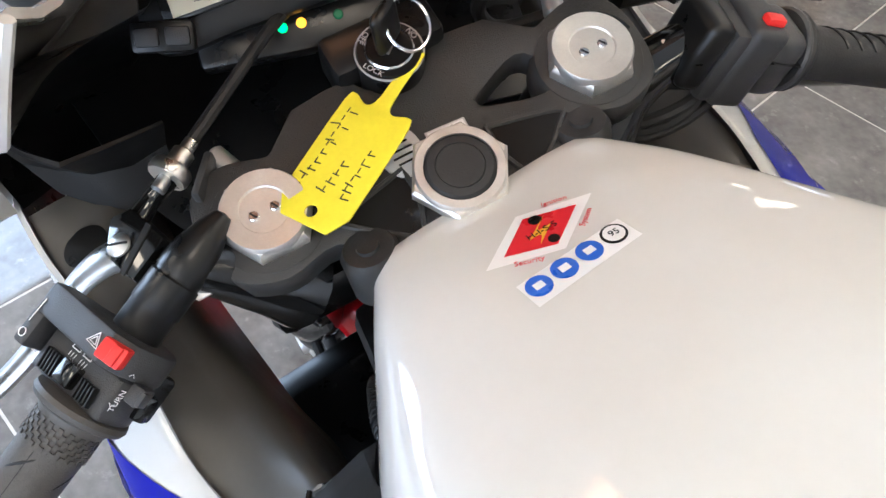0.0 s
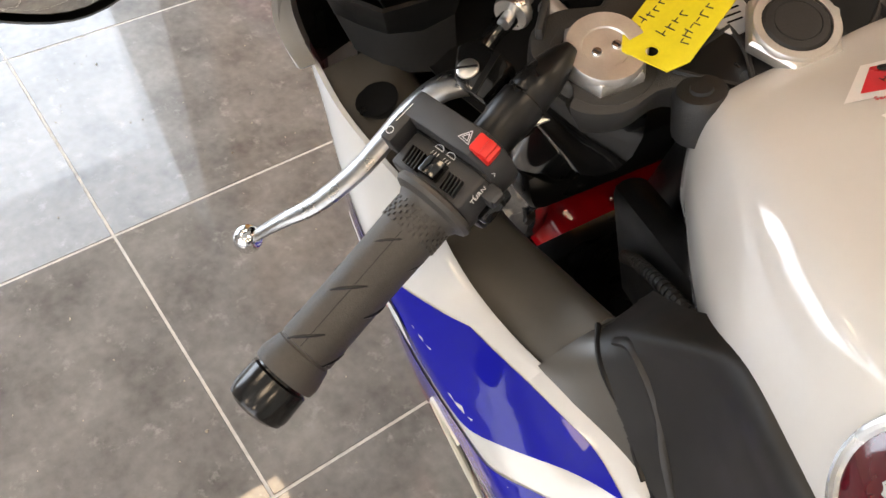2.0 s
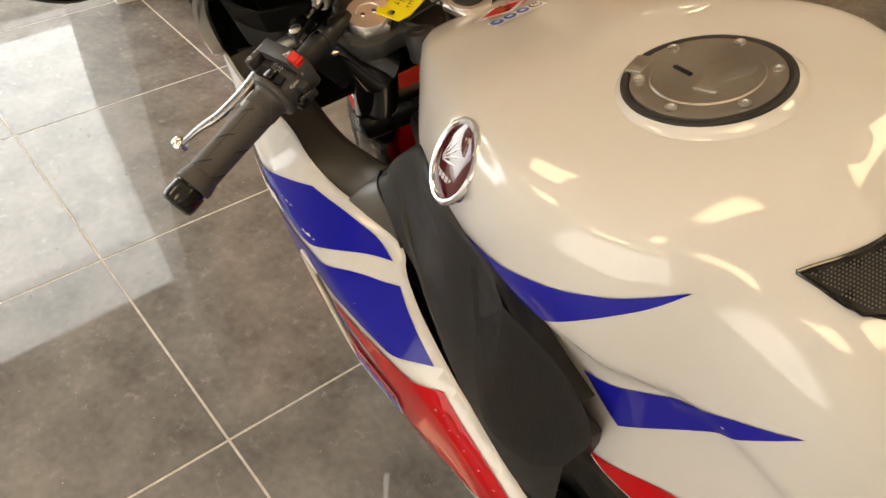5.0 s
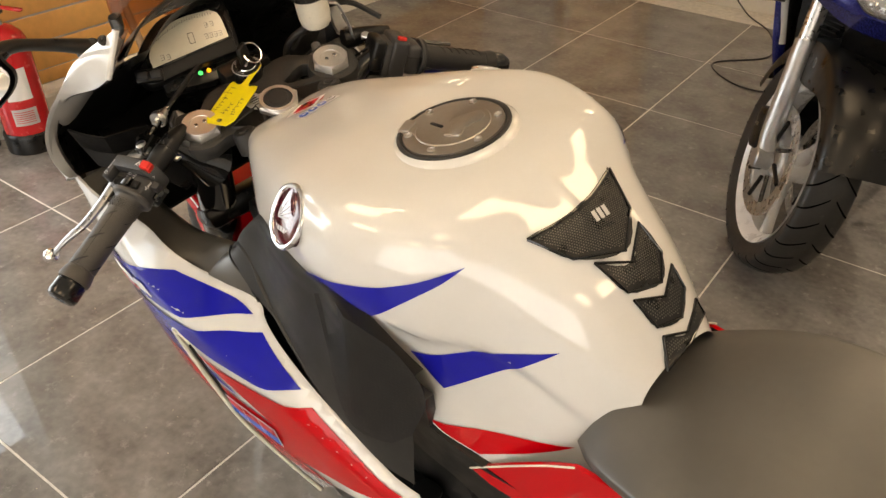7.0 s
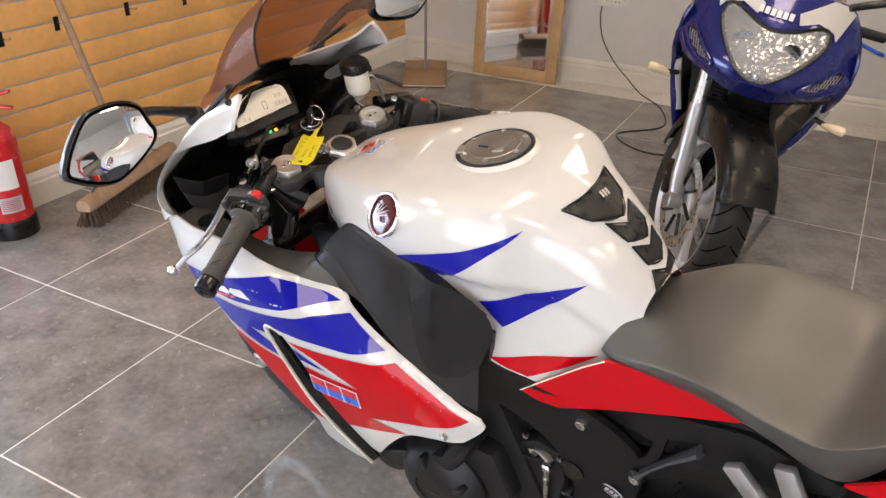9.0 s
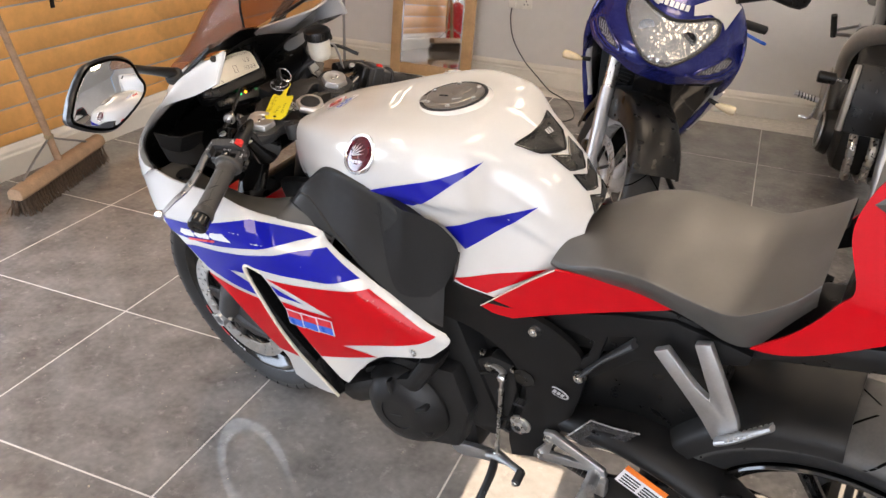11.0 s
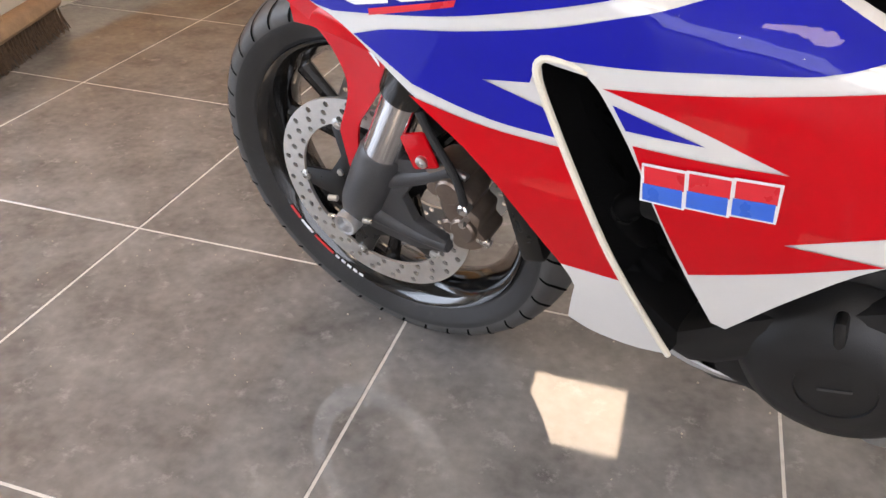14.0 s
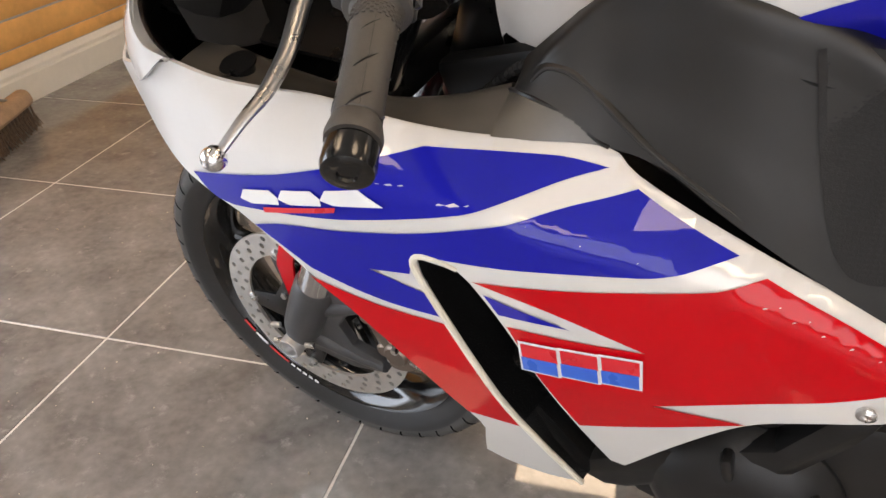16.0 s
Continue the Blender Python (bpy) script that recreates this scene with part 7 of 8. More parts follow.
part("gear_lever", tube([(-0.122, -0.775, 0.272), (-0.124, -0.80, 0.284), (-0.14, -0.835, 0.30), (-0.158, -0.872, 0.316)], [0.011, 0.012, 0.008, 0.0075], 12, 4, flat=0.7), ALLOY, lk, "silver gear lever")
part("toe_peg", cyl(0.009, 0.032, (-0.172, -0.874, 0.316), (1, 0.1, 0.05), 16, 0.002), RUBBER, lk, "black rubber toe peg")
part("toe_peg_end", cyl(0.006, 0.004, (-0.189, -0.874, 0.315), (1, 0.1, 0.05), 12, 0.001), STEEL, lk)
ro = [(-0.905, 0.424), (-0.925, 0.43), (-1.03, 0.386), (-1.04, 0.335), (-1.02, 0.328), (-1.0, 0.368), (-0.9, 0.338), (-0.884, 0.352), (-0.897, 0.372), (-0.911, 0.394)]
fr_ = part("footrest_bracket", side_plate(ro, 0.012, -0.118, [[(-0.926, 0.403), (-0.985, 0.381), (-0.917, 0.367)]], 0.0025), ALLOY, BIKE, "silver alloy footrest bracket", angle=40)
for y, z in ((-0.916, 0.41), (-0.896, 0.355)):
    part("bracket_bolt", turned([(0.0, 0.002), (0.004, 0.002), (0.0045, 0.006), (0.0085, 0.006), (0.0095, 0.0)], (-1, 0, 0), (-0.129, y, z), 18), STEEL, fr_)
pg = part("footpeg", tube([(-0.132, -1.012, 0.37), (-0.155, -1.015, 0.372), (-0.245, -1.022, 0.375)], [0.013, 0.0125, 0.0105], 16, 2), ALLOY, fr_, "knurled alloy footpeg")
kb = bmesh.new()
for i in range(14):
    for k in range(9):
        a = 2 * math.pi * (k + 0.5 * (i % 2)) / 9
        box(0.003, 0.003, 0.003, (-0.163 - 0.0055 * i, -1.016 - 0.0004 * i + 0.0122 * math.cos(a), 0.3725 + 0.0122 * math.sin(a)), 0, rot(math.degrees(a), 0, 0), bm=kb)
tagged(part("knurl", kb, ALLOY, pg), kind="stuff")
part("peg_tip", cyl(0.006, 0.03, (-0.258, -1.023, 0.375), (1, 0.08, 0), 12, 0.002), ALLOY, pg)
part("heel_block", box(0.02, 0.03, 0.04, (-0.135, -1.025, 0.35), 0.005), ALLOY, fr_)
sd = part("side_stand", tube([(-0.098, -0.778, 0.245), (-0.112, -0.772, 0.19), (-0.16, -0.755, 0.11), (-0.205, -0.739, 0.046)], [0.013, 0.012, 0.011, 0.011], 12, 3, flat=0.7), DARK, BIKE, "black side stand")
part("stand_foot", box(0.05, 0.035, 0.008, (-0.212, -0.738, 0.046), 0.002, rot(0, 11.8, 0)), DARK, sd)
part("stand_bracket", plate(smooth_poly([(-0.66, 0.215), (-0.72, 0.235), (-0.79, 0.245), (-0.80, 0.225), (-0.74, 0.205), (-0.68, 0.19)]), 0.014, (), Matrix.Translation((-0.085, 0, 0)) @ SIDE, 0.003), ALLOY, sd, "alloy stand bracket")

# -- swinging arm, guards, chain
sw_ = part("swinging_arm", tube([(-0.062, -0.90, 0.42), (-0.072, -0.97, 0.445), (-0.086, -1.06, 0.47), (-0.1, -1.18, 0.45), (-0.105, -1.30, 0.38), (-0.11, -1.43, 0.32)], [0.04, 0.05, 0.056, 0.052, 0.045, 0.04], 18, 4, flat=0.5), FRAME, BIKE, "black swinging arm", angle=60)
part("swinging_arm", tube([(0.088, -0.87, 0.42), (0.094, -1.06, 0.47), (0.11, -1.43, 0.32)], [0.05, 0.06, 0.04], 16, 4, flat=0.5), FRAME, BIKE, "black swinging arm")
hg = []
for k in range(8):
    a = radians(8 + 11 * k)
    rr = 0.343
    c = Vector((0, R_AXLE.y + rr * math.cos(a), R_AXLE.z + rr * math.sin(a)))
    n = Vector((0, math.cos(a), math.sin(a)))
    hg.append([c + Vector((x, 0, 0)) - n * d for x, d in ((-0.105, 0.05), (-0.098, 0.02), (-0.06, 0.004), (0, 0), (0.06, 0.004), (0.098, 0.02), (0.105, 0.05))])
part("rear_hugger", thick(loft(hg, 3, 4), 0.003), MATT, BIKE, "black rear wheel hugger", angle=50)
cb = smooth_poly([(-0.955, 0.442, C), (-0.998, 0.508, C), (-1.04, 0.512), (-1.087, 0.524, C), (-1.048, 0.468), (-0.99, 0.43)])
part("carbon_guard", side_plate(cb, 0.006, -0.122, [[(-1.0, 0.485), (-1.05, 0.497), (-1.03, 0.48), (-1.0, 0.475)]], 0.0015), CARBON, BIKE, "carbon fibre chain guard")
part("guard_edge", tube([(-0.128, -0.957, 0.444), (-0.128, -0.998, 0.508), (-0.128, -1.04, 0.512), (-0.128, -1.087, 0.524)], 0.0015, 6, 1), STEEL, BIKE)
ORANGE = mat("orange_print", (0.85, 0.2, 0.02), 0.45, vary=0.05)
lm = frame_on((-0.1265, -1.10, 0.387), (0, -1, -0.42), (0, -0.35, 1))
cl = part("caution_label", plate([(-0.042, -0.029), (0.042, -0.029), (0.042, 0.029), (-0.042, 0.029)], 0.0008, (), lm), MARK_W, BIKE, "white and orange printed caution label")
part("label_band", plate([(-0.042, 0.014), (0.042, 0.014), (0.042, 0.029), (-0.042, 0.029)], 0.0012, (), lm), ORANGE, cl)
for k in range(4):
    for j in range(2):
        part("label_bar", plate([(-0.036 + 0.04 * j, -0.024 + 0.0085 * k), (-0.002 + 0.04 * j, -0.024 + 0.0085 * k), (-0.002 + 0.04 * j, -0.020 + 0.0085 * k), (-0.036 + 0.04 * j, -0.020 + 0.0085 * k)], 0.0014, (), lm), DARK, cl)
lm2 = frame_on((-0.1265, -1.185, 0.352), (0, -1, -0.42), (0, -0.35, 1))
cl2 = part("chain_label", plate([(-0.04, -0.026), (0.042, -0.026), (0.042, 0.026), (-0.04, 0.026)], 0.0008, (), lm2), DARK, BIKE, "dark printed label with white bars")
for k in range(4):
    part("label_bar", plate([(-0.034, -0.02 + 0.011 * k), (0.03 - 0.01 * (k % 2), -0.02 + 0.011 * k), (0.03 - 0.01 * (k % 2), -0.014 + 0.011 * k), (-0.034, -0.014 + 0.011 * k)], 0.0014, (), lm2), MARK_W, cl2)
part("chain_guard", box(0.012, 0.30, 0.07, (-0.12, -1.14, 0.375), 0.005, rot(-22, 0, 0) @ rot(45 - 45, 0, 0)), DARK, BIKE)
ch = bmesh.new()
for k in range(60):
    t = k / 60
    a, b_ = Vector((-0.098, -0.80, 0.35)), Vector((-0.098, -1.40, 0.225))
    box(0.016, 0.009, 0.007, a + (b_ - a) * t, 0, rot(12, 0, 0), bm=ch)
    a, b_ = Vector((-0.098, -0.80, 0.44)), Vector((-0.098, -1.41, 0.412))
    box(0.016, 0.009, 0.007, a + (b_ - a) * t, 0, rot(3, 0, 0), bm=ch)
tagged(part("chain", ch, CASTING, BIKE, "dark drive chain"), kind="stuff")

# -- key ring and tag hanging from the lock
TAG = mat("yellow_tag_plastic", (0.72, 0.62, 0.02), 0.4, vary=0.08, scale=60, bump=0.1)
tag = empty("key_tag", BIKE.matrix_basis.copy(), "yellow plastic key tag with illegible handwriting on a steel ring", "key tag")
TM = frame_on((-0.055, -0.302, 0.934), (0.014, -0.028, -0.002), (0.062, 0.048, 0.012))
tq = smooth_poly([(-0.021, -0.027, C), (-0.014, -0.039, C), (0.014, -0.039, C), (0.021, -0.027, C), (0.021, 0.032), (0.016, 0.038, C), (0.008, 0.036), (0.0045, 0.044), (0.0045, 0.078, C), (-0.0035, 0.078, C), (-0.0035, 0.044), (-0.008, 0.036), (-0.016, 0.040, C), (-0.021, 0.034)], 3)
tp = part("tag_plate", plate(tq, 0.0016, [ring(0.0035, 14, (0.0, -0.031))], TM, 0.0004), TAG, tag)
PEN = mat("pen_ink", (0.03, 0.035, 0.03), 0.6, vary=0.1)
random.seed(7)
for row, (u0, n) in enumerate(((-0.0125, 10), (0.002, 4), (0.012, 6))):
    for k in range(n):
        v = -0.023 + 0.0056 * k + (0.004 if row else 0)
        w = random.uniform(0.0018, 0.0032)
        part("pen_stroke", plate([(u0 - w, v - 0.0004), (u0 + w, v + 0.0002), (u0 + w, v + 0.001), (u0 - w, v + 0.0004)], 0.0001, (), TM @ Matrix.Translation((0, 0, 0.0017)) @ pose(0, 0, 0, 0, 0, random.uniform(-14, 14))), PEN, tp)
        part("pen_stroke", plate([(u0 - w, v), (u0 - w + 0.0007, v), (u0 - w + 0.0007, v + 0.0034), (u0 - w, v + 0.0034)], 0.0001, (), TM @ Matrix.Translation((0, 0, 0.00172))), PEN, tp)
rp = [Vector((0.012 + 0.012 * math.cos(a), -0.266 + 0.009 * math.sin(a), 0.965 + 0.011 * math.sin(a))) for a in (2 * math.pi * k / 28 for k in range(28))]
part("key_ring", tube(rp + rp[:1], 0.0011, 8, 1, caps=False), CHROME, tag, "thin steel ring")
part("key_head", box(0.024, 0.007, 0.026, (0.002, -0.26, 0.966), 0.004, rot(0, 0, 35), 3), DARK, tag, "black key head")
part("key_blade", box(0.009, 0.002, 0.02, (0.002, -0.26, 0.948), 0.0004, rot(0, 0, 35)), STEEL, tag)


# ---------- things along the walls ----------
WOOD = mat("worn_pale_wood", (0.36, 0.24, 0.15), 0.6, vary=0.3, scale=18, bump=0.3, bscale=160, spots=((0.18, 0.13, 0.09), 0.58, 25))
OAK = mat("pale_oak", (0.55, 0.36, 0.18), 0.45, vary=0.18, scale=9, bump=0.15, bscale=120)
BRISTLE = mat("brown_bristle", (0.11, 0.075, 0.05), 0.8, vary=0.45, scale=90)
STRING = mat("old_string", (0.3, 0.24, 0.15), 0.8, vary=0.2)
EXT_RED = mat("extinguisher_red", (0.55, 0.015, 0.02), 0.22, vary=0.06, coat=0.6)
CARD = mat("brown_board", (0.33, 0.22, 0.13), 0.7, vary=0.12, scale=8)
GREY_M = mat("grey_metal", (0.3, 0.3, 0.3), 0.4, 0.8, vary=0.1)
SOCKET = mat("white_socket_plastic", (0.78, 0.77, 0.72), 0.3, vary=0.03)
CABLE = mat("black_cable", (0.015, 0.015, 0.015), 0.5, vary=0.1)


def build_broom():
    """Yard broom: its head across the foot of the wall, the handle leaning on the boards."""
    a, b = Vector((-0.815, 0.35, 0)), Vector((-0.985, 0.97, 0))
    along = (b - a).normalized()
    m = Matrix.Translation((a + b) / 2) @ Matrix.Rotation(math.atan2(along.y, along.x), 4, "Z")
    ob = empty("broom", m, "worn wooden yard broom with brown bristles leaning on the slatwall", "broom")
    n = (b - a).length / 2
    block = loft([[(x, s * 0.033 * w, 0.075), (x, s * 0.035 * w, 0.1), (x, 0.018 * w, 0.118), (x, -0.018 * w, 0.118), (x, -s * 0.035 * w, 0.1), (x, -s * 0.033 * w, 0.075)] for s in (1,) for x, w in ((-n, 0.55), (-n * 0.95, 0.9), (-n * 0.5, 1), (n * 0.5, 1), (n * 0.95, 0.9), (n, 0.55))], 3, 2, close=True, cap=True)
    part("head", block, WOOD, ob, "rounded wooden broom head")
    rnd = random.Random(4)
    bm = bmesh.new()
    for i in range(30):
        for j in range(4):
            x0, y0 = -n * 0.94 + 1.88 * n * i / 29, -0.024 + 0.016 * j
            for k in range(7):
                dx, dy = rnd.gauss(0, 0.005), rnd.gauss(0, 0.004) + (j - 1.5) * 0.006
                tube([(x0, y0, 0.08), (x0 + dx * 0.5, y0 + dy * 0.4, 0.045), (x0 + dx * 1.6, y0 + dy * 1.8, rnd.uniform(0.0, 0.006))], [0.0022, 0.002, 0.0014], 4, 1, bm, caps=False)
    part("bristles", bm, BRISTLE, ob)
    inv = m.inverted()
    foot, top = Vector((-0.905, 0.665, 0.105)), Vector((-1.105, 0.50, 1.38))
    part("handle", tube([inv @ foot, inv @ foot.lerp(top, 0.3), inv @ top], [0.0155, 0.014, 0.013], 14, 3), WOOD, ob, "long round wooden handle")
    tie = foot.lerp(top, 0.085)
    for k in range(4):
        c = inv @ (tie + Vector((0, 0, 0.004 * k)))
        part("string", tube([c + Vector((0.017 * math.cos(t), 0.017 * math.sin(t), 0.002 * math.sin(3 * t))) for t in [0.7 * i for i in range(10)]], 0.002, 6, 2), STRING, ob)
    for p in ((-0.24, 0.01, 0.12), (0.22, 0.0, 0.12)):
        part("stay", tube([inv @ tie, Vector(p) * 0.5 + (inv @ tie) * 0.5 + Vector((0, 0.004, 0)), p], 0.0045, 8, 3), GREY_M, ob, "bent metal stay")
    return ob


build_broom()


def build_extinguisher():
    ob = empty("fire_extinguisher", pose(-1.035, 0.205, 0, 0, 0, -60), "red fire extinguisher on the floor with a black base ring", "fire extinguisher")
    part("body", turned([(0.0, 0.03), (0.078, 0.03), (0.08, 0.04), (0.08, 0.36), (0.077, 0.385), (0.066, 0.41), (0.045, 0.43), (0.022, 0.438), (0.0, 0.44)], seg=48), EXT_RED, ob, "red painted steel cylinder")
    part("base_ring", turned([(0.078, 0.0), (0.086, 0.002), (0.087, 0.06), (0.083, 0.072), (0.0805, 0.074), (0.0805, 0.004)], seg=48, closed=True), DARK, ob, "black plastic base ring")
    part("neck", turned([(0.0, 0.43), (0.022, 0.43), (0.022, 0.45), (0.017, 0.455), (0.017, 0.475), (0.0, 0.48)], seg=24), CHROME, ob, "bright metal valve neck")
    valve = part("valve", box(0.035, 0.06, 0.035, (0, 0, 0.49), 0.006), DARK, ob)
    part("lever", box(0.02, 0.12, 0.012, (0, 0.05, 0.535), 0.004, rot(14)), EXT_RED, valve, "red squeeze lever")
    part("lever", box(0.02, 0.11, 0.01, (0, 0.05, 0.495), 0.004, rot(-6)), EXT_RED, valve)
    part("gauge", cyl(0.014, 0.012, (0.022, 0, 0.49), (1, 0, 0), 20, 0.002), STEEL, valve)
    part("hose", tube([(0, -0.03, 0.49), (0, -0.075, 0.47), (0.01, -0.105, 0.38), (0.02, -0.11, 0.25), (0.03, -0.108, 0.14), (0.035, -0.115, 0.06)], 0.009, 12, 5), RUBBER, ob, "black rubber hose")
    part("nozzle", turned([(0.009, 0.0), (0.012, -0.01), (0.012, -0.05), (0.009, -0.055), (0.0, -0.055)], (0, 0, 1), (0.035, -0.115, 0.062), 16), DARK, ob)
    for k in range(2):
        a0, a1 = 0.15, 1.15
        rows = [[(0.0806 * math.cos(a0 + (a1 - a0) * i / 8), 0.0806 * math.sin(a0 + (a1 - a0) * i / 8), z) for i in range(9)] for z in ((0.2, 0.31), (0.11, 0.17))[k]]
        part("label", grid(rows), MARK_W if k == 0 else SILVER, ob, "printed white label")
    for r in range(6):
        rows = [[(0.0811 * math.cos(0.22 + 0.8 * i / 6), 0.0811 * math.sin(0.22 + 0.8 * i / 6), z) for i in range(7)] for z in (0.12 + 0.0075 * r, 0.1225 + 0.0075 * r)]
        part("label_print", grid(rows), MARK_R, ob)
    return ob


build_extinguisher()


def slat_hook(y, z, group="slatwall hooks"):
    ob = empty("slatwall_hook", Matrix.Translation(on_west(y, z, 0.001)), "small black display hook set in the slatwall", "hook", group)
    part("back_plate", box(0.004, 0.022, 0.055, (0.002, 0, 0), 0.001), DARK, ob)
    part("prong", tube([(0.004, 0, 0.005), (0.05, 0, 0.003), (0.062, 0, 0.012)], 0.0025, 8, 3), CHROME, ob, "bent wire prong")
    return ob


for y, z in ((0.42, 0.665), (0.66, 0.678), (1.0, 0.675), (1.32, 0.665), (1.75, 0.87), (2.3, 0.87)):
    slat_hook(y, z)


def build_mirror():
    """Framed mirror on the floor, tipped back against the wall."""
    w, h = 0.55, 1.25
    m = Matrix.Translation((-0.235, 3.045, 0.0)) @ Matrix.Rotation(radians(0.8), 4, "Z") @ Matrix.Rotation(radians(-5.0), 4, "X")
    ob = empty("floor_mirror", m, "pale oak framed mirror leaning on the grey wall", "mirror")
    for s in (-1, 1):
        part("stile", box(0.07, 0.024, h, (s * (w / 2 - 0.035), 0, h / 2 + 0.001), 0.003), OAK, ob)
        part("inner_edge", box(0.007, 0.006, h - 0.14, (s * (w / 2 - 0.0735), -0.0145, h / 2), 0.001), CHROME, ob, "silver inner edge")
    for z in (0.036, h - 0.034):
        part("rail", box(w - 0.141, 0.023, 0.07, (0, 0, z), 0.003), OAK, ob)
    part("glass", box(w - 0.14, 0.006, h - 0.14, (0, -0.008, h / 2)), GLASS_M, ob, "mirror glass")
    part("back_board", box(w - 0.15, 0.006, h - 0.15, (0, 0.002, h / 2)), CARD, ob)


build_mirror()


def build_dustpan():
    m = Matrix.Translation((-0.68, 2.73, 0.004)) @ Matrix.Rotation(radians(28), 4, "Z")
    ob = empty("long_handled_dustpan", m, "brown flat dustpan with a long thin upright handle", "dustpan")
    pan = box(0.26, 0.3, 0.003, (0, 0, 0.012), 0.001, rot(3))
    part("pan", pan, CARD, ob, "brown flat pan")
    part("back", box(0.26, 0.006, 0.07, (0, 0.15, 0.04), 0.002), CARD, ob)
    for s in (-1, 1):
        part("side", box(0.004, 0.28, 0.03, (s * 0.13, 0.01, 0.024), 0.001), CARD, ob)
    part("lip", box(0.26, 0.012, 0.004, (0, -0.152, 0.004), 0.001), CREAM, ob, "pale front lip")
    part("handle", tube([(0.0, 0.12, 0.02), (0.0, 0.13, 0.5), (0.01, 0.14, 0.95)], 0.009, 12, 2), GREY_M, ob, "thin grey pole")


build_dustpan()


def build_socket():
    m = Matrix.Translation(on_north(0.285, 0.50, 0.0)) @ Matrix.Rotation(radians(1.7), 4, "Z")
    ob = empty("wall_socket", m, "white double wall socket with a white plug in it", "socket")
    part("plate", box(0.146, 0.01, 0.086, (0, -0.005, 0), 0.003), SOCKET, ob)
    for s in (-1, 1):
        part("switch", box(0.012, 0.006, 0.02, (s * 0.02, -0.012, 0.022), 0.002), SOCKET, ob)
    for x, z in ((0.036, 0.006), (0.025, -0.014), (0.047, -0.014)):
        part("pin_hole", box(0.005, 0.002, 0.008, (x, -0.0105, z)), DARK, ob)
    pm = Matrix.Translation(on_north(0.285, 0.50, 0.0)) @ Matrix.Rotation(radians(1.7), 4, "Z")
    pl = empty("plug_and_cable", pm, "white plug with a black cable hanging to the floor", "cable")
    part("plug", box(0.048, 0.03, 0.05, (-0.045, -0.026, -0.012), 0.008), SOCKET, pl)
    part("cable", tube([(-0.045, -0.03, -0.035), (-0.048, -0.035, -0.10), (-0.02, -0.04, -0.22), (0.06, -0.045, -0.34), (0.16, -0.06, -0.43), (0.26, -0.12, -0.49), (0.42, -0.3, -0.4965), (0.5, -0.6, -0.4965), (0.32, -0.82, -0.4965), (0.5, -1.0, -0.4965), (0.75, -0.95, -0.4965)], 0.0035, 8, 6), CABLE, pl, "thin black cable")


build_socket()


# ---------- the second motorcycle ----------
B2 = empty("motorcycle", pose(1.215, 1.1, 0.0, 0, -12, 184), "blue and white faired sports motorcycle on its side stand", "motorcycle")
NAVY = mat("deep_blue_metallic", (0.012, 0.018, 0.17), 0.25, 0.35, vary=0.12, scale=400, coat=1.0)
LAMP = mat("lamp_reflector", (0.55, 0.56, 0.57), 0.16, 1.0, vary=0.1)
CLEAR = glass("clear_lens", (0.97, 0.97, 0.97), mix=0.12)
AMBER = mat("clear_amber_lens", (0.75, 0.62, 0.4), 0.12, vary=0.1, coat=0.5)
MESH = mat("duct_mesh", (0.35, 0.35, 0.36), 0.4, 0.8, vary=0.1)


def nose2(off=0.0):
    return lambda x, z: Vector((x, 0.11 + off - 2.7 * x * x - 0.75 * max(0.0, z - 0.79) - 2.2 * max(0.0, z - 0.88) ** 2 - 0.9 * max(0.0, 0.76 - z), z))


def both(half):
    return half + [(-x, z) for x, z in half[::-1] if abs(x) > 1e-6]


# nose: one panel with openings for the lamp and the two ducts
LENS2 = [(0.0, 0.772), (0.03, 0.775), (0.075, 0.802), (0.118, 0.84), (0.15, 0.882), (0.152, 0.91), (0.14, 0.928), (0.11, 0.928), (0.06, 0.912), (0.0, 0.902)]
NOSE2 = [(0.0, 0.705), (0.07, 0.71), (0.14, 0.73), (0.19, 0.735), (0.235, 0.76), (0.268, 0.81), (0.265, 0.86), (0.235, 0.93), (0.19, 0.985), (0.12, 1.0), (0.0, 1.0)]
nose_sheet = part("nose_fairing", backed(draped(smooth_poly(both(NOSE2)), nose2(), 0.02), (0, -0.012, 0)), [NAVY, DARK], B2, "deep blue nose fairing")
for s in (-1, 1):
    wht = [(0.158, 0.925), (0.172, 0.905), (0.2, 0.975), (0.17, 0.992), (0.13, 0.999), (0.05, 0.955), (0.06, 0.928), (0.11, 0.942)]
    part("white_panel", draped([(s * x, z) for x, z in wht], nose2(0.007), 0.012), WHITE, nose_sheet, "white panel beside the headlight")
    duct = [(0.214, 0.835), (0.236, 0.82), (0.215, 0.79), (0.165, 0.768), (0.128, 0.766), (0.142, 0.784), (0.185, 0.812)]
    dsm = smooth_poly([(s * x, z) for x, z in duct])
    part("duct", draped(dsm, nose2(0.007), 0.012), DARK, nose_sheet, "black air intake")
    P = nose2(0.008)
    part("duct_rim", tube([P(x, z) for x, z in dsm + dsm[:1]], 0.0045, 8, 1), NAVY, nose_sheet)
    g = bmesh.new()
    for i in range(15):
        for d in (-1, 1):
            x0 = 0.12 + 0.0085 * i
            pts = [(x0 + d * 0.4 * q, 0.762 + q) for q in (0.0, 0.012, 0.024, 0.036, 0.048, 0.06, 0.072)]
            pts = [(x, z) for x, z in pts if inside((x, z), duct)]
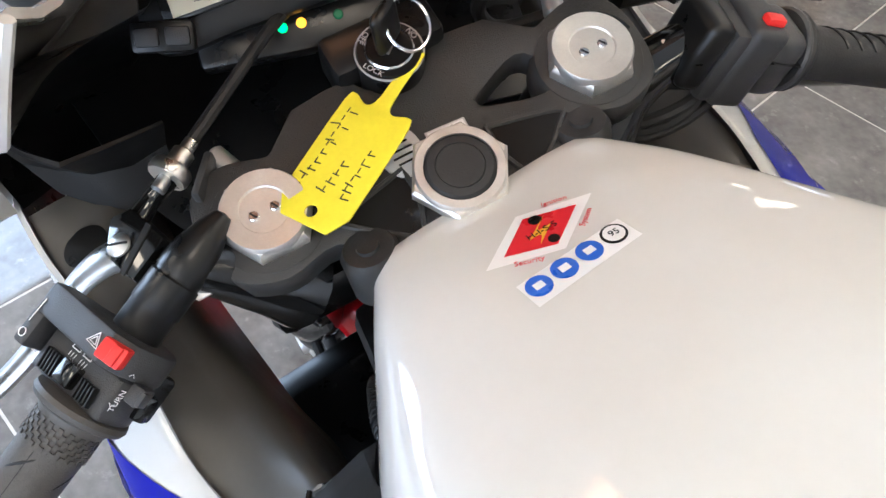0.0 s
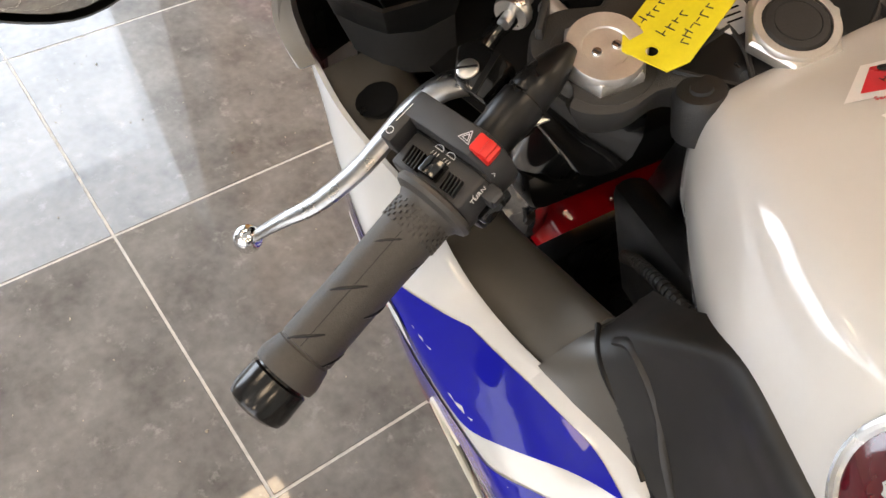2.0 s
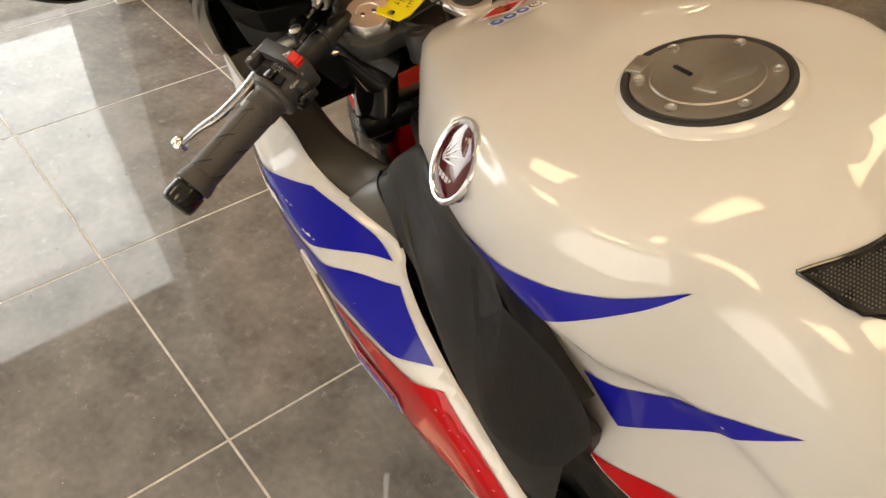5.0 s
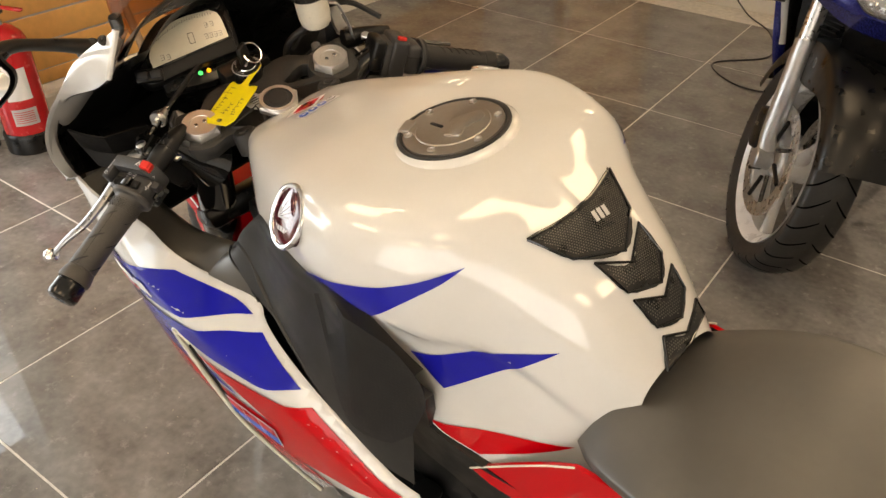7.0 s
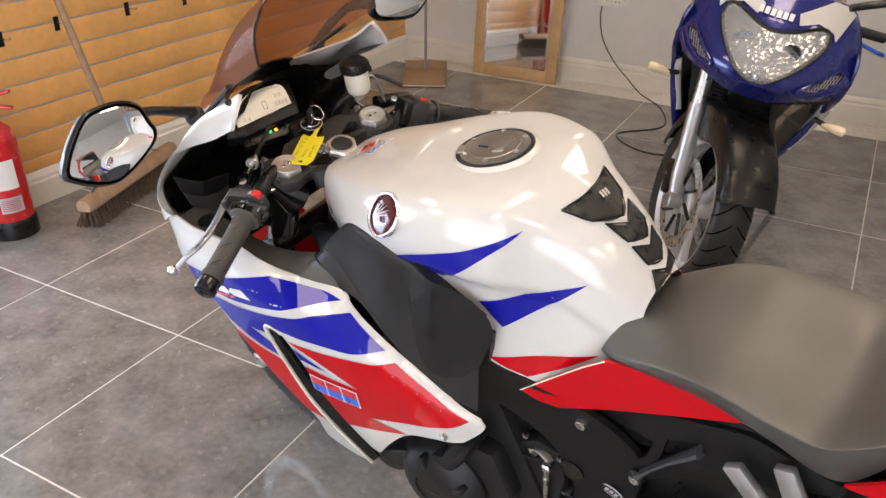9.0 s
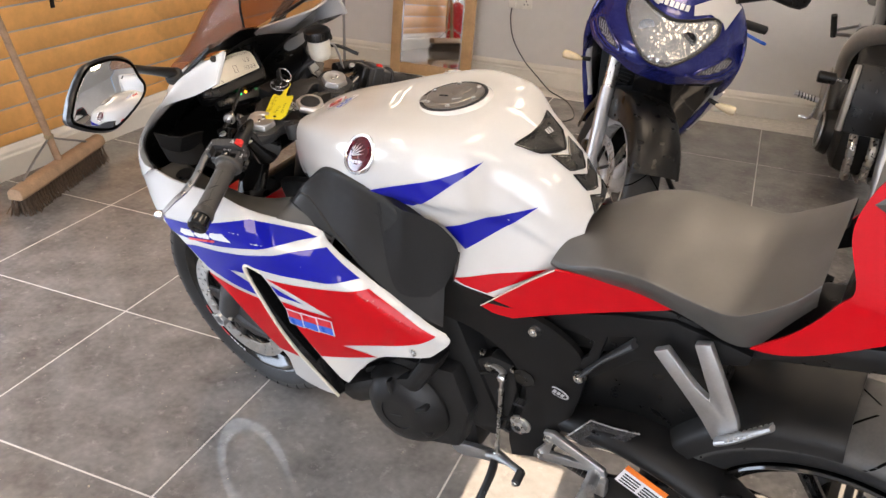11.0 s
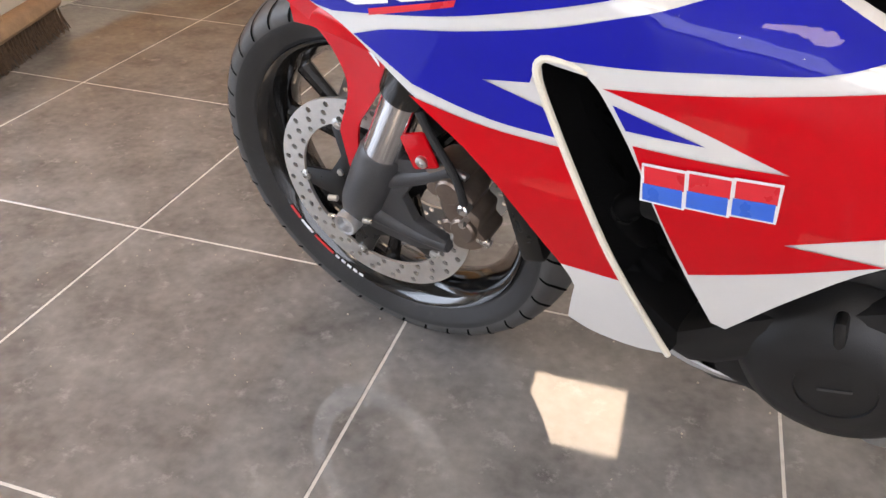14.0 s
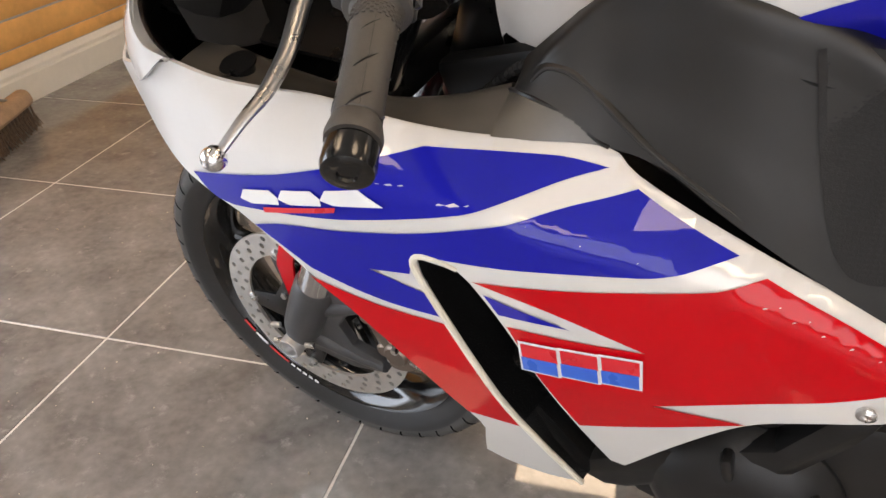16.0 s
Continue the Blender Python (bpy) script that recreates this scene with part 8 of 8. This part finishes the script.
            if len(pts) > 1:
                tube([nose2(0.0095)(s * x, z) for x, z in pts], 0.0011, 4, 1, g, caps=False)
    part("duct_mesh", g, MESH, nose_sheet, "silver wire mesh")
    sw = [(0.10, 0.76), (0.16, 0.752), (0.215, 0.77), (0.245, 0.8)]
    part("crease", tube([nose2(0.001)(s * x, z) for x, z in sw], 0.005, 8, 4), NAVY, nose_sheet)
# lamp: faceted reflector, two bowls, clear lens with a dark seal
lm = smooth_poly(both(LENS2))
lamp2 = part("headlight", draped(lm, lambda x, z: nose2(0.008)(x, z) + Vector((0, 0.0016 * math.sin(x * 310 + 2 * math.sin(z * 90)) * math.sin(z * 260 + x * 70), 0)), 0.005), LAMP, B2, "large clear twin headlight", angle=8)
for s in (-1, 1):
    c = nose2(0.004)(s * 0.07, 0.862)
    part("bowl", turned([(0.026, 0.008), (0.022, 0.002), (0.016, -0.008), (0.008, -0.012), (0.0, -0.012)], (-s * 0.1, 1, -0.1), c, 28), LAMP, lamp2)
    part("bulb", turned([(0.0, 0.01), (0.005, 0.007), (0.006, -0.012), (0.0, -0.013)], (0, 1, 0), c, 14), CASTING, lamp2)
part("lens", draped(lm, nose2(0.022), 0.02), CLEAR, lamp2, "clear polycarbonate lens")
part("seal", tube([nose2(0.008)(x, z) for x, z in lm + lm[:1]], 0.0065, 8, 1), DARK, lamp2)
for k in range(6):
    x0 = 0.062 - 0.0175 * k
    part("name_bar", draped([(x0, 0.934), (x0 - 0.013, 0.934), (x0 - 0.013, 0.951), (x0, 0.951)], nose2(0.008), 0.008), MARK_W, nose_sheet, "pale printed bar")

# screen, sides and lower fairing
rows = []
for i in range(6):
    t = i / 5
    rows.append([(x * (0.19 - 0.05 * t), -0.06 - 0.32 * t - 0.11 * x * x, 0.985 + 0.2 * t - 0.03 * t * t - 0.09 * x * x) for x in [q / 4 for q in range(-4, 5)]])
part("windscreen", grid(rows), SMOKE, B2, "dark tinted windscreen")


def side2(off=0.0, sign=1):
    def place(y, z):
        w = ease(z, [0.28, 0.36, 0.48, 0.58, 0.70, 0.80, 0.9], [0.11, 0.15, 0.195, 0.235, 0.262, 0.268, 0.25])
        return Vector((sign * (w + off - 0.03 * max(0.0, -0.25 - y)), y, z))
    return place


SIDE2 = [(-0.09, 0.87), (-0.085, 0.8), (-0.13, 0.735), (-0.2, 0.68), (-0.235, 0.6), (-0.245, 0.5), (-0.3, 0.38), (-0.42, 0.3), (-0.78, 0.29), (-0.86, 0.5), (-0.74, 0.66), (-0.5, 0.82), (-0.3, 0.9)]
for s in (-1, 1):
    sf = part("side_fairing", backed(draped(smooth_poly(SIDE2), side2(0, s), 0.03), (-s * 0.006, 0, 0)), [NAVY, DARK], B2, "deep blue side fairing")
    for q, m in (([(-0.235, 0.65), (-0.245, 0.58), (-0.6, 0.66), (-0.6, 0.72)], WHITE), ([(-0.24, 0.5), (-0.27, 0.44), (-0.7, 0.5), (-0.7, 0.57)], WHITE), ([(-0.24, 0.57), (-0.243, 0.52), (-0.6, 0.62), (-0.6, 0.65)], RED), ([(-0.32, 0.385), (-0.36, 0.345), (-0.8, 0.36), (-0.8, 0.42)], WHITE)):
        part("stripe", draped(q, side2(0.002, s), 0.03), m, sf)
    lead = [side2(-0.012, s)(y, z) for y, z in ((-0.10, 0.79), (-0.13, 0.735), (-0.2, 0.68), (-0.235, 0.6), (-0.245, 0.5), (-0.3, 0.38), (-0.42, 0.3))]
    part("leading_edge", tube(lead, 0.02, 12, 4, flat=0.6), NAVY, sf, "blue rolled front edge")
    part("edge_stripe", tube(lead[2:5], 0.0206, 12, 4, flat=0.61), WHITE, sf, "white stripe round the edge")
    tip = Vector((s * 0.29, -0.05, 0.667))
    ind = part("indicator", turned([(0.006, -0.05), (0.012, -0.03), (0.016, 0.0), (0.014, 0.018), (0.0, 0.024)], (s, 0.1, 0), tip, 18), AMBER, B2, "clear amber turn signal")
    part("stem", tube([tip - Vector((s * 0.03, 0, 0)), tip - Vector((s * 0.075, 0.02, -0.004))], 0.008, 10, 1), DARK, ind)
    part("mirror_head", loft([[(s * (0.30 + dx), -0.12 + dy, 1.06 + dz) for dx, dz in ((-0.05 * k, -0.03 * k), (0.07 * k, -0.035 * k), (0.085 * k, 0.02 * k), (0.0, 0.042 * k), (-0.07 * k, 0.02 * k))] for dy, k in ((0.04, 0.45), (0.02, 0.9), (-0.02, 1.0))], 3, 3, close=True, cap=True), DARK, B2, "black mirror housing")
    part("mirror_arm", tube([(s * 0.17, -0.08, 1.0), (s * 0.22, -0.1, 1.02), (s * 0.29, -0.11, 1.05)], 0.011, 10), DARK, B2)
    part("bar_grip", tube([(s * 0.17, -0.33, 0.9), (s * 0.33, -0.42, 0.885)], 0.016, 14, 1), RUBBER, B2, "black rubber handlebar grip")
    part("lever", tube([(s * 0.16, -0.27, 0.9), (s * 0.22, -0.24, 0.89), (s * 0.3, -0.27, 0.87), (s * 0.335, -0.29, 0.862)], 0.006, 10), MARK_B, B2, "blue anodised lever")
part("chin_panel", loft([[(-0.2, -0.03, 0.725), (-0.1, 0.04, 0.712), (-0.02, 0.06, 0.706), (0.05, 0.055, 0.708)], [(-0.2, -0.1, 0.64), (-0.1, -0.02, 0.62), (-0.02, 0.0, 0.62), (0.04, -0.01, 0.63)], [(-0.16, -0.2, 0.46), (-0.1, -0.17, 0.44), (-0.03, -0.16, 0.45), (0.02, -0.16, 0.48)]], 4, 4), GLOSS, B2, "gloss black chin panel under the nose")
part("dash_panel", box(0.2, 0.05, 0.12, (0, -0.2, 0.95), 0.02, rot(35)), DARK, B2)
part("inner_fairing", grid([[(x * w, -0.15 - 0.2 * abs(x) - (0.9 - z) * 0.15, z) for x in (-0.25, -0.12, 0, 0.12, 0.25)] for z, w in ((0.4, 0.5), (0.55, 0.68), (0.7, 0.8), (0.95, 0.8))]), DARK, B2, "black inner panel behind the wheel")
rad = part("radiator", box(0.26, 0.03, 0.3, (0, -0.25, 0.52), 0.008, rot(-14)), DARK, B2, "black radiator with fine fins")
for k in range(18):
    part("fin", box(0.24, 0.004, 0.003, (0, -0.233 + 0.0038 * (k - 9), 0.4 + 0.0145 * k), 0, rot(-14)), CASTING, rad)
part("belly_pan", loft([[(w, y, z0 + 0.13), (w * 0.92, y, z0 + 0.05), (w * 0.5, y, z0), (-w * 0.5, y, z0), (-w * 0.92, y, z0 + 0.05), (-w, y, z0 + 0.13)] for y, w, z0 in ((-0.31, 0.14, 0.25), (-0.45, 0.165, 0.17), (-0.7, 0.17, 0.15), (-0.85, 0.15, 0.17))], 4, 3), GLOSS, B2, "gloss black lower belly")
part("fuel_tank", loft([[(w, y, 0.72), (w * 1.05, y, h - 0.09), (w * 0.75, y, h - 0.015), (0, y, h), (-w * 0.75, y, h - 0.015), (-w * 1.05, y, h - 0.09), (-w, y, 0.72)] for y, w, h in ((-0.36, 0.1, 0.9), (-0.45, 0.15, 0.98), (-0.6, 0.165, 1.0), (-0.75, 0.13, 0.95), (-0.85, 0.09, 0.86))], 5, 4), NAVY, B2, "blue fuel tank")
part("seat", loft([[(w, y, h - 0.05), (w * 0.8, y, h), (0, y, h + 0.01), (-w * 0.8, y, h), (-w, y, h - 0.05)] for y, w, h in ((-0.84, 0.08, 0.83), (-1.0, 0.15, 0.82), (-1.18, 0.15, 0.84), (-1.26, 0.12, 0.92), (-1.5, 0.1, 0.97))], 4, 3), SEAT, B2, "black seat")
part("tail", loft([[(w, y, h - 0.12), (w, y, h - 0.04), (w * 0.7, y, h), (-w * 0.7, y, h), (-w, y, h - 0.04), (-w, y, h - 0.12)] for y, w, h in ((-1.0, 0.16, 0.8), (-1.25, 0.15, 0.88), (-1.55, 0.1, 0.96), (-1.72, 0.05, 0.99))], 4, 3, close=True, cap=True), NAVY, B2, "blue tail fairing")
part("engine", box(0.34, 0.42, 0.34, (0, -0.62, 0.4), 0.05), ENGINE, B2, "black engine block")
part("frame_spar", tube([(0.16, -0.25, 0.8), (0.2, -0.6, 0.68), (0.16, -0.9, 0.5)], 0.035, 12, flat=1.6), ALLOY, B2)
part("frame_spar", tube([(-0.16, -0.25, 0.8), (-0.2, -0.6, 0.68), (-0.16, -0.9, 0.5)], 0.035, 12, flat=1.6), ALLOY, B2)
rim_w = mat("white_wheel_paint", (0.72, 0.72, 0.72), 0.3, vary=0.05, coat=0.5)


def wheel2(name, at, r, w, turn):
    wh = new(name)
    wh.parent, wh.matrix_basis = B2, Matrix.Translation(at) @ Matrix.Rotation(radians(turn), 4, "Z")
    ty = part("tyre", tyre(w, r, 0.222), TYRE, wh, "black grooved tyre", angle=50)
    for s in (-1, 1):
        tagged(part("groove", tread(r, w / 2, 30, 1, 0.15, s), GROOVE_M, ty), kind="stuff")
    prof = [(0.198, -0.02), (0.212, -w * 0.3), (0.228, -w * 0.42), (0.228, -w * 0.36), (0.214, 0)]
    part("rim", turned(prof + [(a, -b) for a, b in prof[-2::-1]] + [(0.196, 0)], (1, 0, 0), (0, 0, 0), 72, closed=True), rim_w, wh, "white painted rim")
    part("hub", cyl(0.045, 0.09, (0, 0, 0), (1, 0, 0), 28, 0.006), rim_w, wh)
    for k in range(3):
        a = 2 * math.pi * k / 3 + 0.9
        c, q = math.cos(a), math.sin(a)
        part("spoke", tube([(0, 0.03 * c, 0.03 * q), (0, 0.12 * c, 0.12 * q), (0, 0.208 * c, 0.208 * q)], [0.03, 0.02, 0.026], 12, 3, flat=0.6), rim_w, wh)
    for s in (-1, 1):
        dsc = part("brake_disc", disc_plate(0.155, 0.118, 0.005), STEEL, wh, "drilled steel brake disc", matrix=Matrix.Translation((s * 0.062, 0, 0)))
        for k in range(8):
            a = 2 * math.pi * k / 8
            part("disc_arm", tube([(s * 0.064, 0.05 * math.cos(a + 0.3), 0.05 * math.sin(a + 0.3)), (s * 0.064, 0.12 * math.cos(a), 0.12 * math.sin(a))], 0.006, 8, 1), DARK, dsc)
    return wh


TURN2 = 25
wheel2("front_wheel", (0.0, 0.0, 0.301), 0.301, 0.12, TURN2)
wheel2("rear_wheel", (0.0, -1.41, 0.312), 0.312, 0.18, 0)
S2 = Matrix.Translation((0, -0.04, 0)) @ Matrix.Rotation(radians(TURN2), 4, "Z") @ Matrix.Translation((0, 0.04, 0))
for s in (-1, 1):
    fk = part("fork_leg", tube([(s * 0.095, 0.0, 0.285), (s * 0.097, -0.035, 0.36), (s * 0.1, -0.11, 0.60)], [0.02, 0.026, 0.028], 18, 1), ALLOY, B2, "silver fork leg", matrix=S2)
    part("fork_tube", tube([(s * 0.1, -0.105, 0.58), (s * 0.1, -0.2, 0.88)], 0.022, 16, 1), STEEL, B2, "", matrix=S2)
    part("axle_clamp", cyl(0.027, 0.05, (s * 0.1, 0, 0.301), (1, 0, 0), 20, 0.004), ALLOY, fk, matrix=S2)
    cal = part("brake_caliper", box(0.05, 0.06, 0.12, (s * 0.085, -0.115, 0.33), 0.014, rot(20)), DARK, B2, "black brake caliper", matrix=S2)
    part("pad_pin", cyl(0.006, 0.06, (s * 0.085, -0.115, 0.34), (1, 0, 0), 10), STEEL, cal, matrix=S2)
guard = []
for i in range(13):
    a = radians(-60 + 136 * i / 12)
    c, q = math.sin(-a) * 0.332, math.cos(a) * 0.332
    low_k = 0.86 - 0.20 * math.exp(-((i - 6) / 2.6) ** 2)
    guard.append([(x * 0.088, c * k, 0.301 + q * k) for x, k in ((-1, low_k), (-0.98, 0.94), (-0.7, 1.0), (0, 1.03), (0.7, 1.0), (0.98, 0.94), (1, low_k))])
part("front_mudguard", loft(guard, 3, 3), DARK, B2, "gloss black front mudguard", matrix=S2)
st2 = part("side_stand", tube([(-0.15, -0.62, 0.26), (-0.25, -0.68, 0.12), (-0.37, -0.76, -0.03), (-0.40, -0.78, -0.072)], 0.012, 12, 2), DARK, B2, "black side stand swung out")
part("stand_foot", box(0.06, 0.05, 0.008, (-0.405, -0.785, -0.078), 0.003, rot(0, 12)), DARK, st2)
for s in (-1, 1):
    part("swing_arm", tube([(s * 0.1, -0.88, 0.42), (s * 0.12, -1.41, 0.312)], 0.03, 12, 1), ALLOY, B2)
    part("footrest", tube([(s * 0.17, -0.98, 0.42), (s * 0.26, -0.98, 0.42)], 0.011, 12, 1), ALLOY, B2)
part("silencer", tube([(0.16, -0.95, 0.36), (0.2, -1.15, 0.5), (0.22, -1.6, 0.66)], [0.03, 0.055, 0.055], 20, 4), STEEL, B2, "steel exhaust silencer")

# ---------- the third motorcycle ----------
B3 = empty("motorcycle", pose(2.22, 2.2, 0.0, 0, 4, 2), "dark naked motorcycle with silver frame beside the grey wall", "motorcycle")
SIL3 = mat("dull_silver_paint", (0.36, 0.34, 0.31), 0.4, 0.6, vary=0.12)
for s in (-1, 1):
    part("frame_spar", tube([(s * 0.12, -0.3, 0.78), (s * 0.2, -0.1, 0.7), (s * 0.215, 0.06, 0.58), (s * 0.2, 0.12, 0.42), (s * 0.19, 0.12, 0.3)], [0.028, 0.03, 0.026, 0.022, 0.02], 14, 4, flat=1.4), SIL3, B3, "dull silver frame spar")
    part("radiator_guard", box(0.022, 0.05, 0.27, (s * 0.2, -0.27, 0.49), 0.006, rot(-12)), SIL3, B3, "silver radiator side plate")
    part("crash_bobbin", cyl(0.026, 0.075, (s * 0.27, -0.02, 0.5), (1, 0, 0), 24, 0.005), DARK, B3, "black frame protector")
    part("bobbin_stem", cyl(0.009, 0.06, (s * 0.215, -0.02, 0.5), (1, 0, 0), 12), STEEL, B3)
    peg = part("footrest", tube([(s * 0.36, 0.13, 0.375), (s * 0.25, 0.13, 0.36)], [0.012, 0.014], 12, 1), ALLOY, B3, "ribbed metal footrest")
    for k in range(6):
        part("rib", cyl(0.0145, 0.005, (s * (0.27 + 0.014 * k), 0.13, 0.3625 + 0.0019 * k), (1, 0, 0.1), 12), RUBBER, peg)
    part("hanger_plate", side_plate([(0.02, 0.3), (0.16, 0.27), (0.22, 0.42), (0.12, 0.52), (0.04, 0.46)], 0.012, s * 0.235, bevel=0.003), SIL3, B3, "cast silver footrest hanger")
    part("gear_lever", tube([(s * 0.25, 0.12, 0.34), (s * 0.28, 0.0, 0.31), (s * 0.33, -0.01, 0.31)], 0.008, 10, 3), STEEL, B3)
    for dz in (0.0, 0.05):
        part("rear_hanger", tube([(s * 0.16, 0.35, 0.68 - dz), (s * 0.24, 0.42, 0.63 - dz * 0.4)], 0.009, 10, 1), ALLOY, B3)
    part("passenger_peg", tube([(s * 0.245, 0.42, 0.60), (s * 0.275, 0.38, 0.70)], 0.014, 12, 1), RUBBER, B3, "folded passenger footrest")
    part("fork_leg", tube([(s * 0.1, -0.86, 0.29), (s * 0.1, -0.81, 0.4), (s * 0.1, -0.62, 0.8)], [0.02, 0.027, 0.024], 16, 1), ALLOY, B3, "silver fork leg")
    part("clutch_cover", turned([(0.0, 0.05), (0.07, 0.05), (0.095, 0.035), (0.105, 0.0), (0.0, 0.0)], (s, 0, 0), (s * 0.17, 0.05, 0.25), 28), ENGINE, B3, "black engine cover")
    part("cover_band", turned([(0.075, 0.049), (0.083, 0.045), (0.083, 0.052), (0.075, 0.053)], (s, 0, 0), (s * 0.17, 0.05, 0.25), 28, closed=True), ALLOY, B3)
part("radiator", box(0.37, 0.03, 0.28, (0, -0.25, 0.49), 0.006, rot(-12)), DARK, B3, "black radiator")
part("engine", box(0.34, 0.42, 0.32, (0, 0.02, 0.3), 0.05), ENGINE, B3, "black engine block")
for k in range(4):
    part("exhaust_header", tube([(-0.12 + 0.08 * k, -0.2, 0.36), (-0.12 + 0.08 * k, -0.27, 0.28), (-0.1 + 0.066 * k, -0.22, 0.15), (-0.05 + 0.03 * k, 0.0, 0.11)], 0.018, 12, 4), STEEL, B3, "steel exhaust header")
part("fuel_tank", loft([[(w, y, 0.74), (w * 1.1, y, h - 0.1), (w * 0.7, y, h - 0.01), (0, y, h), (-w * 0.7, y, h - 0.01), (-w * 1.1, y, h - 0.1), (-w, y, 0.74)] for y, w, h in ((-0.34, 0.11, 0.9), (-0.2, 0.17, 1.0), (0.0, 0.17, 1.02), (0.2, 0.1, 0.88))], 5, 4), GLOSS, B3, "black fuel tank")
part("seat", loft([[(w, y, h - 0.06), (w * 0.8, y, h), (0, y, h + 0.01), (-w * 0.8, y, h), (-w, y, h - 0.06)] for y, w, h in ((0.18, 0.09, 0.86), (0.4, 0.15, 0.83), (0.6, 0.13, 0.87), (0.85, 0.09, 0.92))], 4, 3), SEAT, B3, "black seat")
part("headlamp", turned([(0.0, 0.05), (0.06, 0.04), (0.085, 0.0), (0.08, -0.06), (0.03, -0.11), (0.0, -0.11)], (0, -1, 0), (0, -0.74, 0.85), 28), GLOSS, B3, "round black headlamp")
part("handlebar", tube([(-0.36, -0.33, 1.0), (-0.2, -0.4, 1.01), (0, -0.42, 0.97), (0.2, -0.4, 1.01), (0.36, -0.33, 1.0)], 0.012, 12), DARK, B3)
for nm, at, r, w in (("front_wheel", (0, -0.86, 0.3), 0.3, 0.12), ("rear_wheel", (0, 0.74, 0.315), 0.315, 0.18)):
    wh = new(nm)
    wh.parent, wh.matrix_basis = B3, Matrix.Translation(at)
    part("tyre", tyre(w, r, 0.222), TYRE, wh, "black tyre", angle=50)
    part("rim", turned([(0.2, -w * 0.3), (0.226, -w * 0.42), (0.214, 0), (0.226, w * 0.42), (0.2, w * 0.3)], (1, 0, 0), (0, 0, 0), 56, closed=True), GLOSS, wh)
    part("hub", cyl(0.05, 0.1, (0, 0, 0), (1, 0, 0), 24, 0.006), GLOSS, wh)
    for k in range(5):
        a = 2 * math.pi * k / 5
        part("spoke", tube([(0, 0.03 * math.cos(a), 0.03 * math.sin(a)), (0, 0.21 * math.cos(a), 0.21 * math.sin(a))], 0.014, 10, 1), GLOSS, wh)
for s in (-1, 1):
    part("swing_arm", tube([(s * 0.11, 0.2, 0.38), (s * 0.12, 0.74, 0.315)], 0.028, 12, 1), SIL3, B3)


# ---------- grit on the floor ----------
rnd = random.Random(21)
gm = bmesh.new()
for k in range(260):
    x, y = rnd.uniform(-0.6, 1.2), rnd.uniform(-1.1, 0.6)
    r = rnd.choice((0.0011, 0.0014, 0.0018, 0.0022, 0.0035 if k % 9 == 0 else 0.0015))
    own = bmesh.new()
    bmesh.ops.create_icosphere(own, subdivisions=1, radius=r, matrix=pose(x, y, r * 0.45, rnd.uniform(0, 90), rnd.uniform(0, 90), rnd.uniform(0, 360)) @ Matrix.Diagonal((1, rnd.uniform(0.5, 1.0), rnd.uniform(0.5, 0.8), 1)))
    for v in own.verts:
        v.co += Vector((rnd.uniform(-1, 1), rnd.uniform(-1, 1), 0)) * r * 0.25
    merge(gm, own)
tagged(finish(gm, "grit", mat("pale_grit", (0.42, 0.37, 0.3), 0.9, vary=0.6, scale=3), flat=True), "pale grit and crumbs scattered on the dark tiles", "grit", kind="stuff")


# ---------- pieces: slatwall boards, then floor tiles ----------
def slat_board(z0, h):
    ob = finish(box(0.024, FAR_Y - WIN_Y - 0.12, h, (0, 0, 0), 0.003), "plank", SLAT, wall_west)
    ob.location = (WALL_X - 0.012, (FAR_Y + WIN_Y + 0.12) / 2, z0 + h / 2)
    return ob


slat_board(0.1365, 0.0485)
first = None
z = 0.1885
while z < CEIL - 0.02:
    h = min(0.093, CEIL - z - 0.002)
    if first is None or h < 0.09:
        first = slat_board(z, h)
    else:
        ob = first.copy()
        scene.collection.objects.link(ob)
        ob.location.z = z + h / 2
    z += 0.1

tm = bmesh.new()
box(TILE - GAP, TILE - GAP, 0.01, (0, 0, 0), 0.0012, bm=tm, seg=1)
tile_ob = finish(tm, "tile", TILE_M, floor)
tile_ob.location = (0.3, -0.3, -0.005)
for i in range(-4, 10):
    for j in range(-8, 6):
        x, y = i * TILE + 0.3, j * TILE - 0.3
        if (i, j) == (0, 0) or x - 0.3 > EAST_X or y > FAR_Y + 0.3:
            continue
        ob = tile_ob.copy()
        scene.collection.objects.link(ob)
        ob.location = (x, y, -0.005)
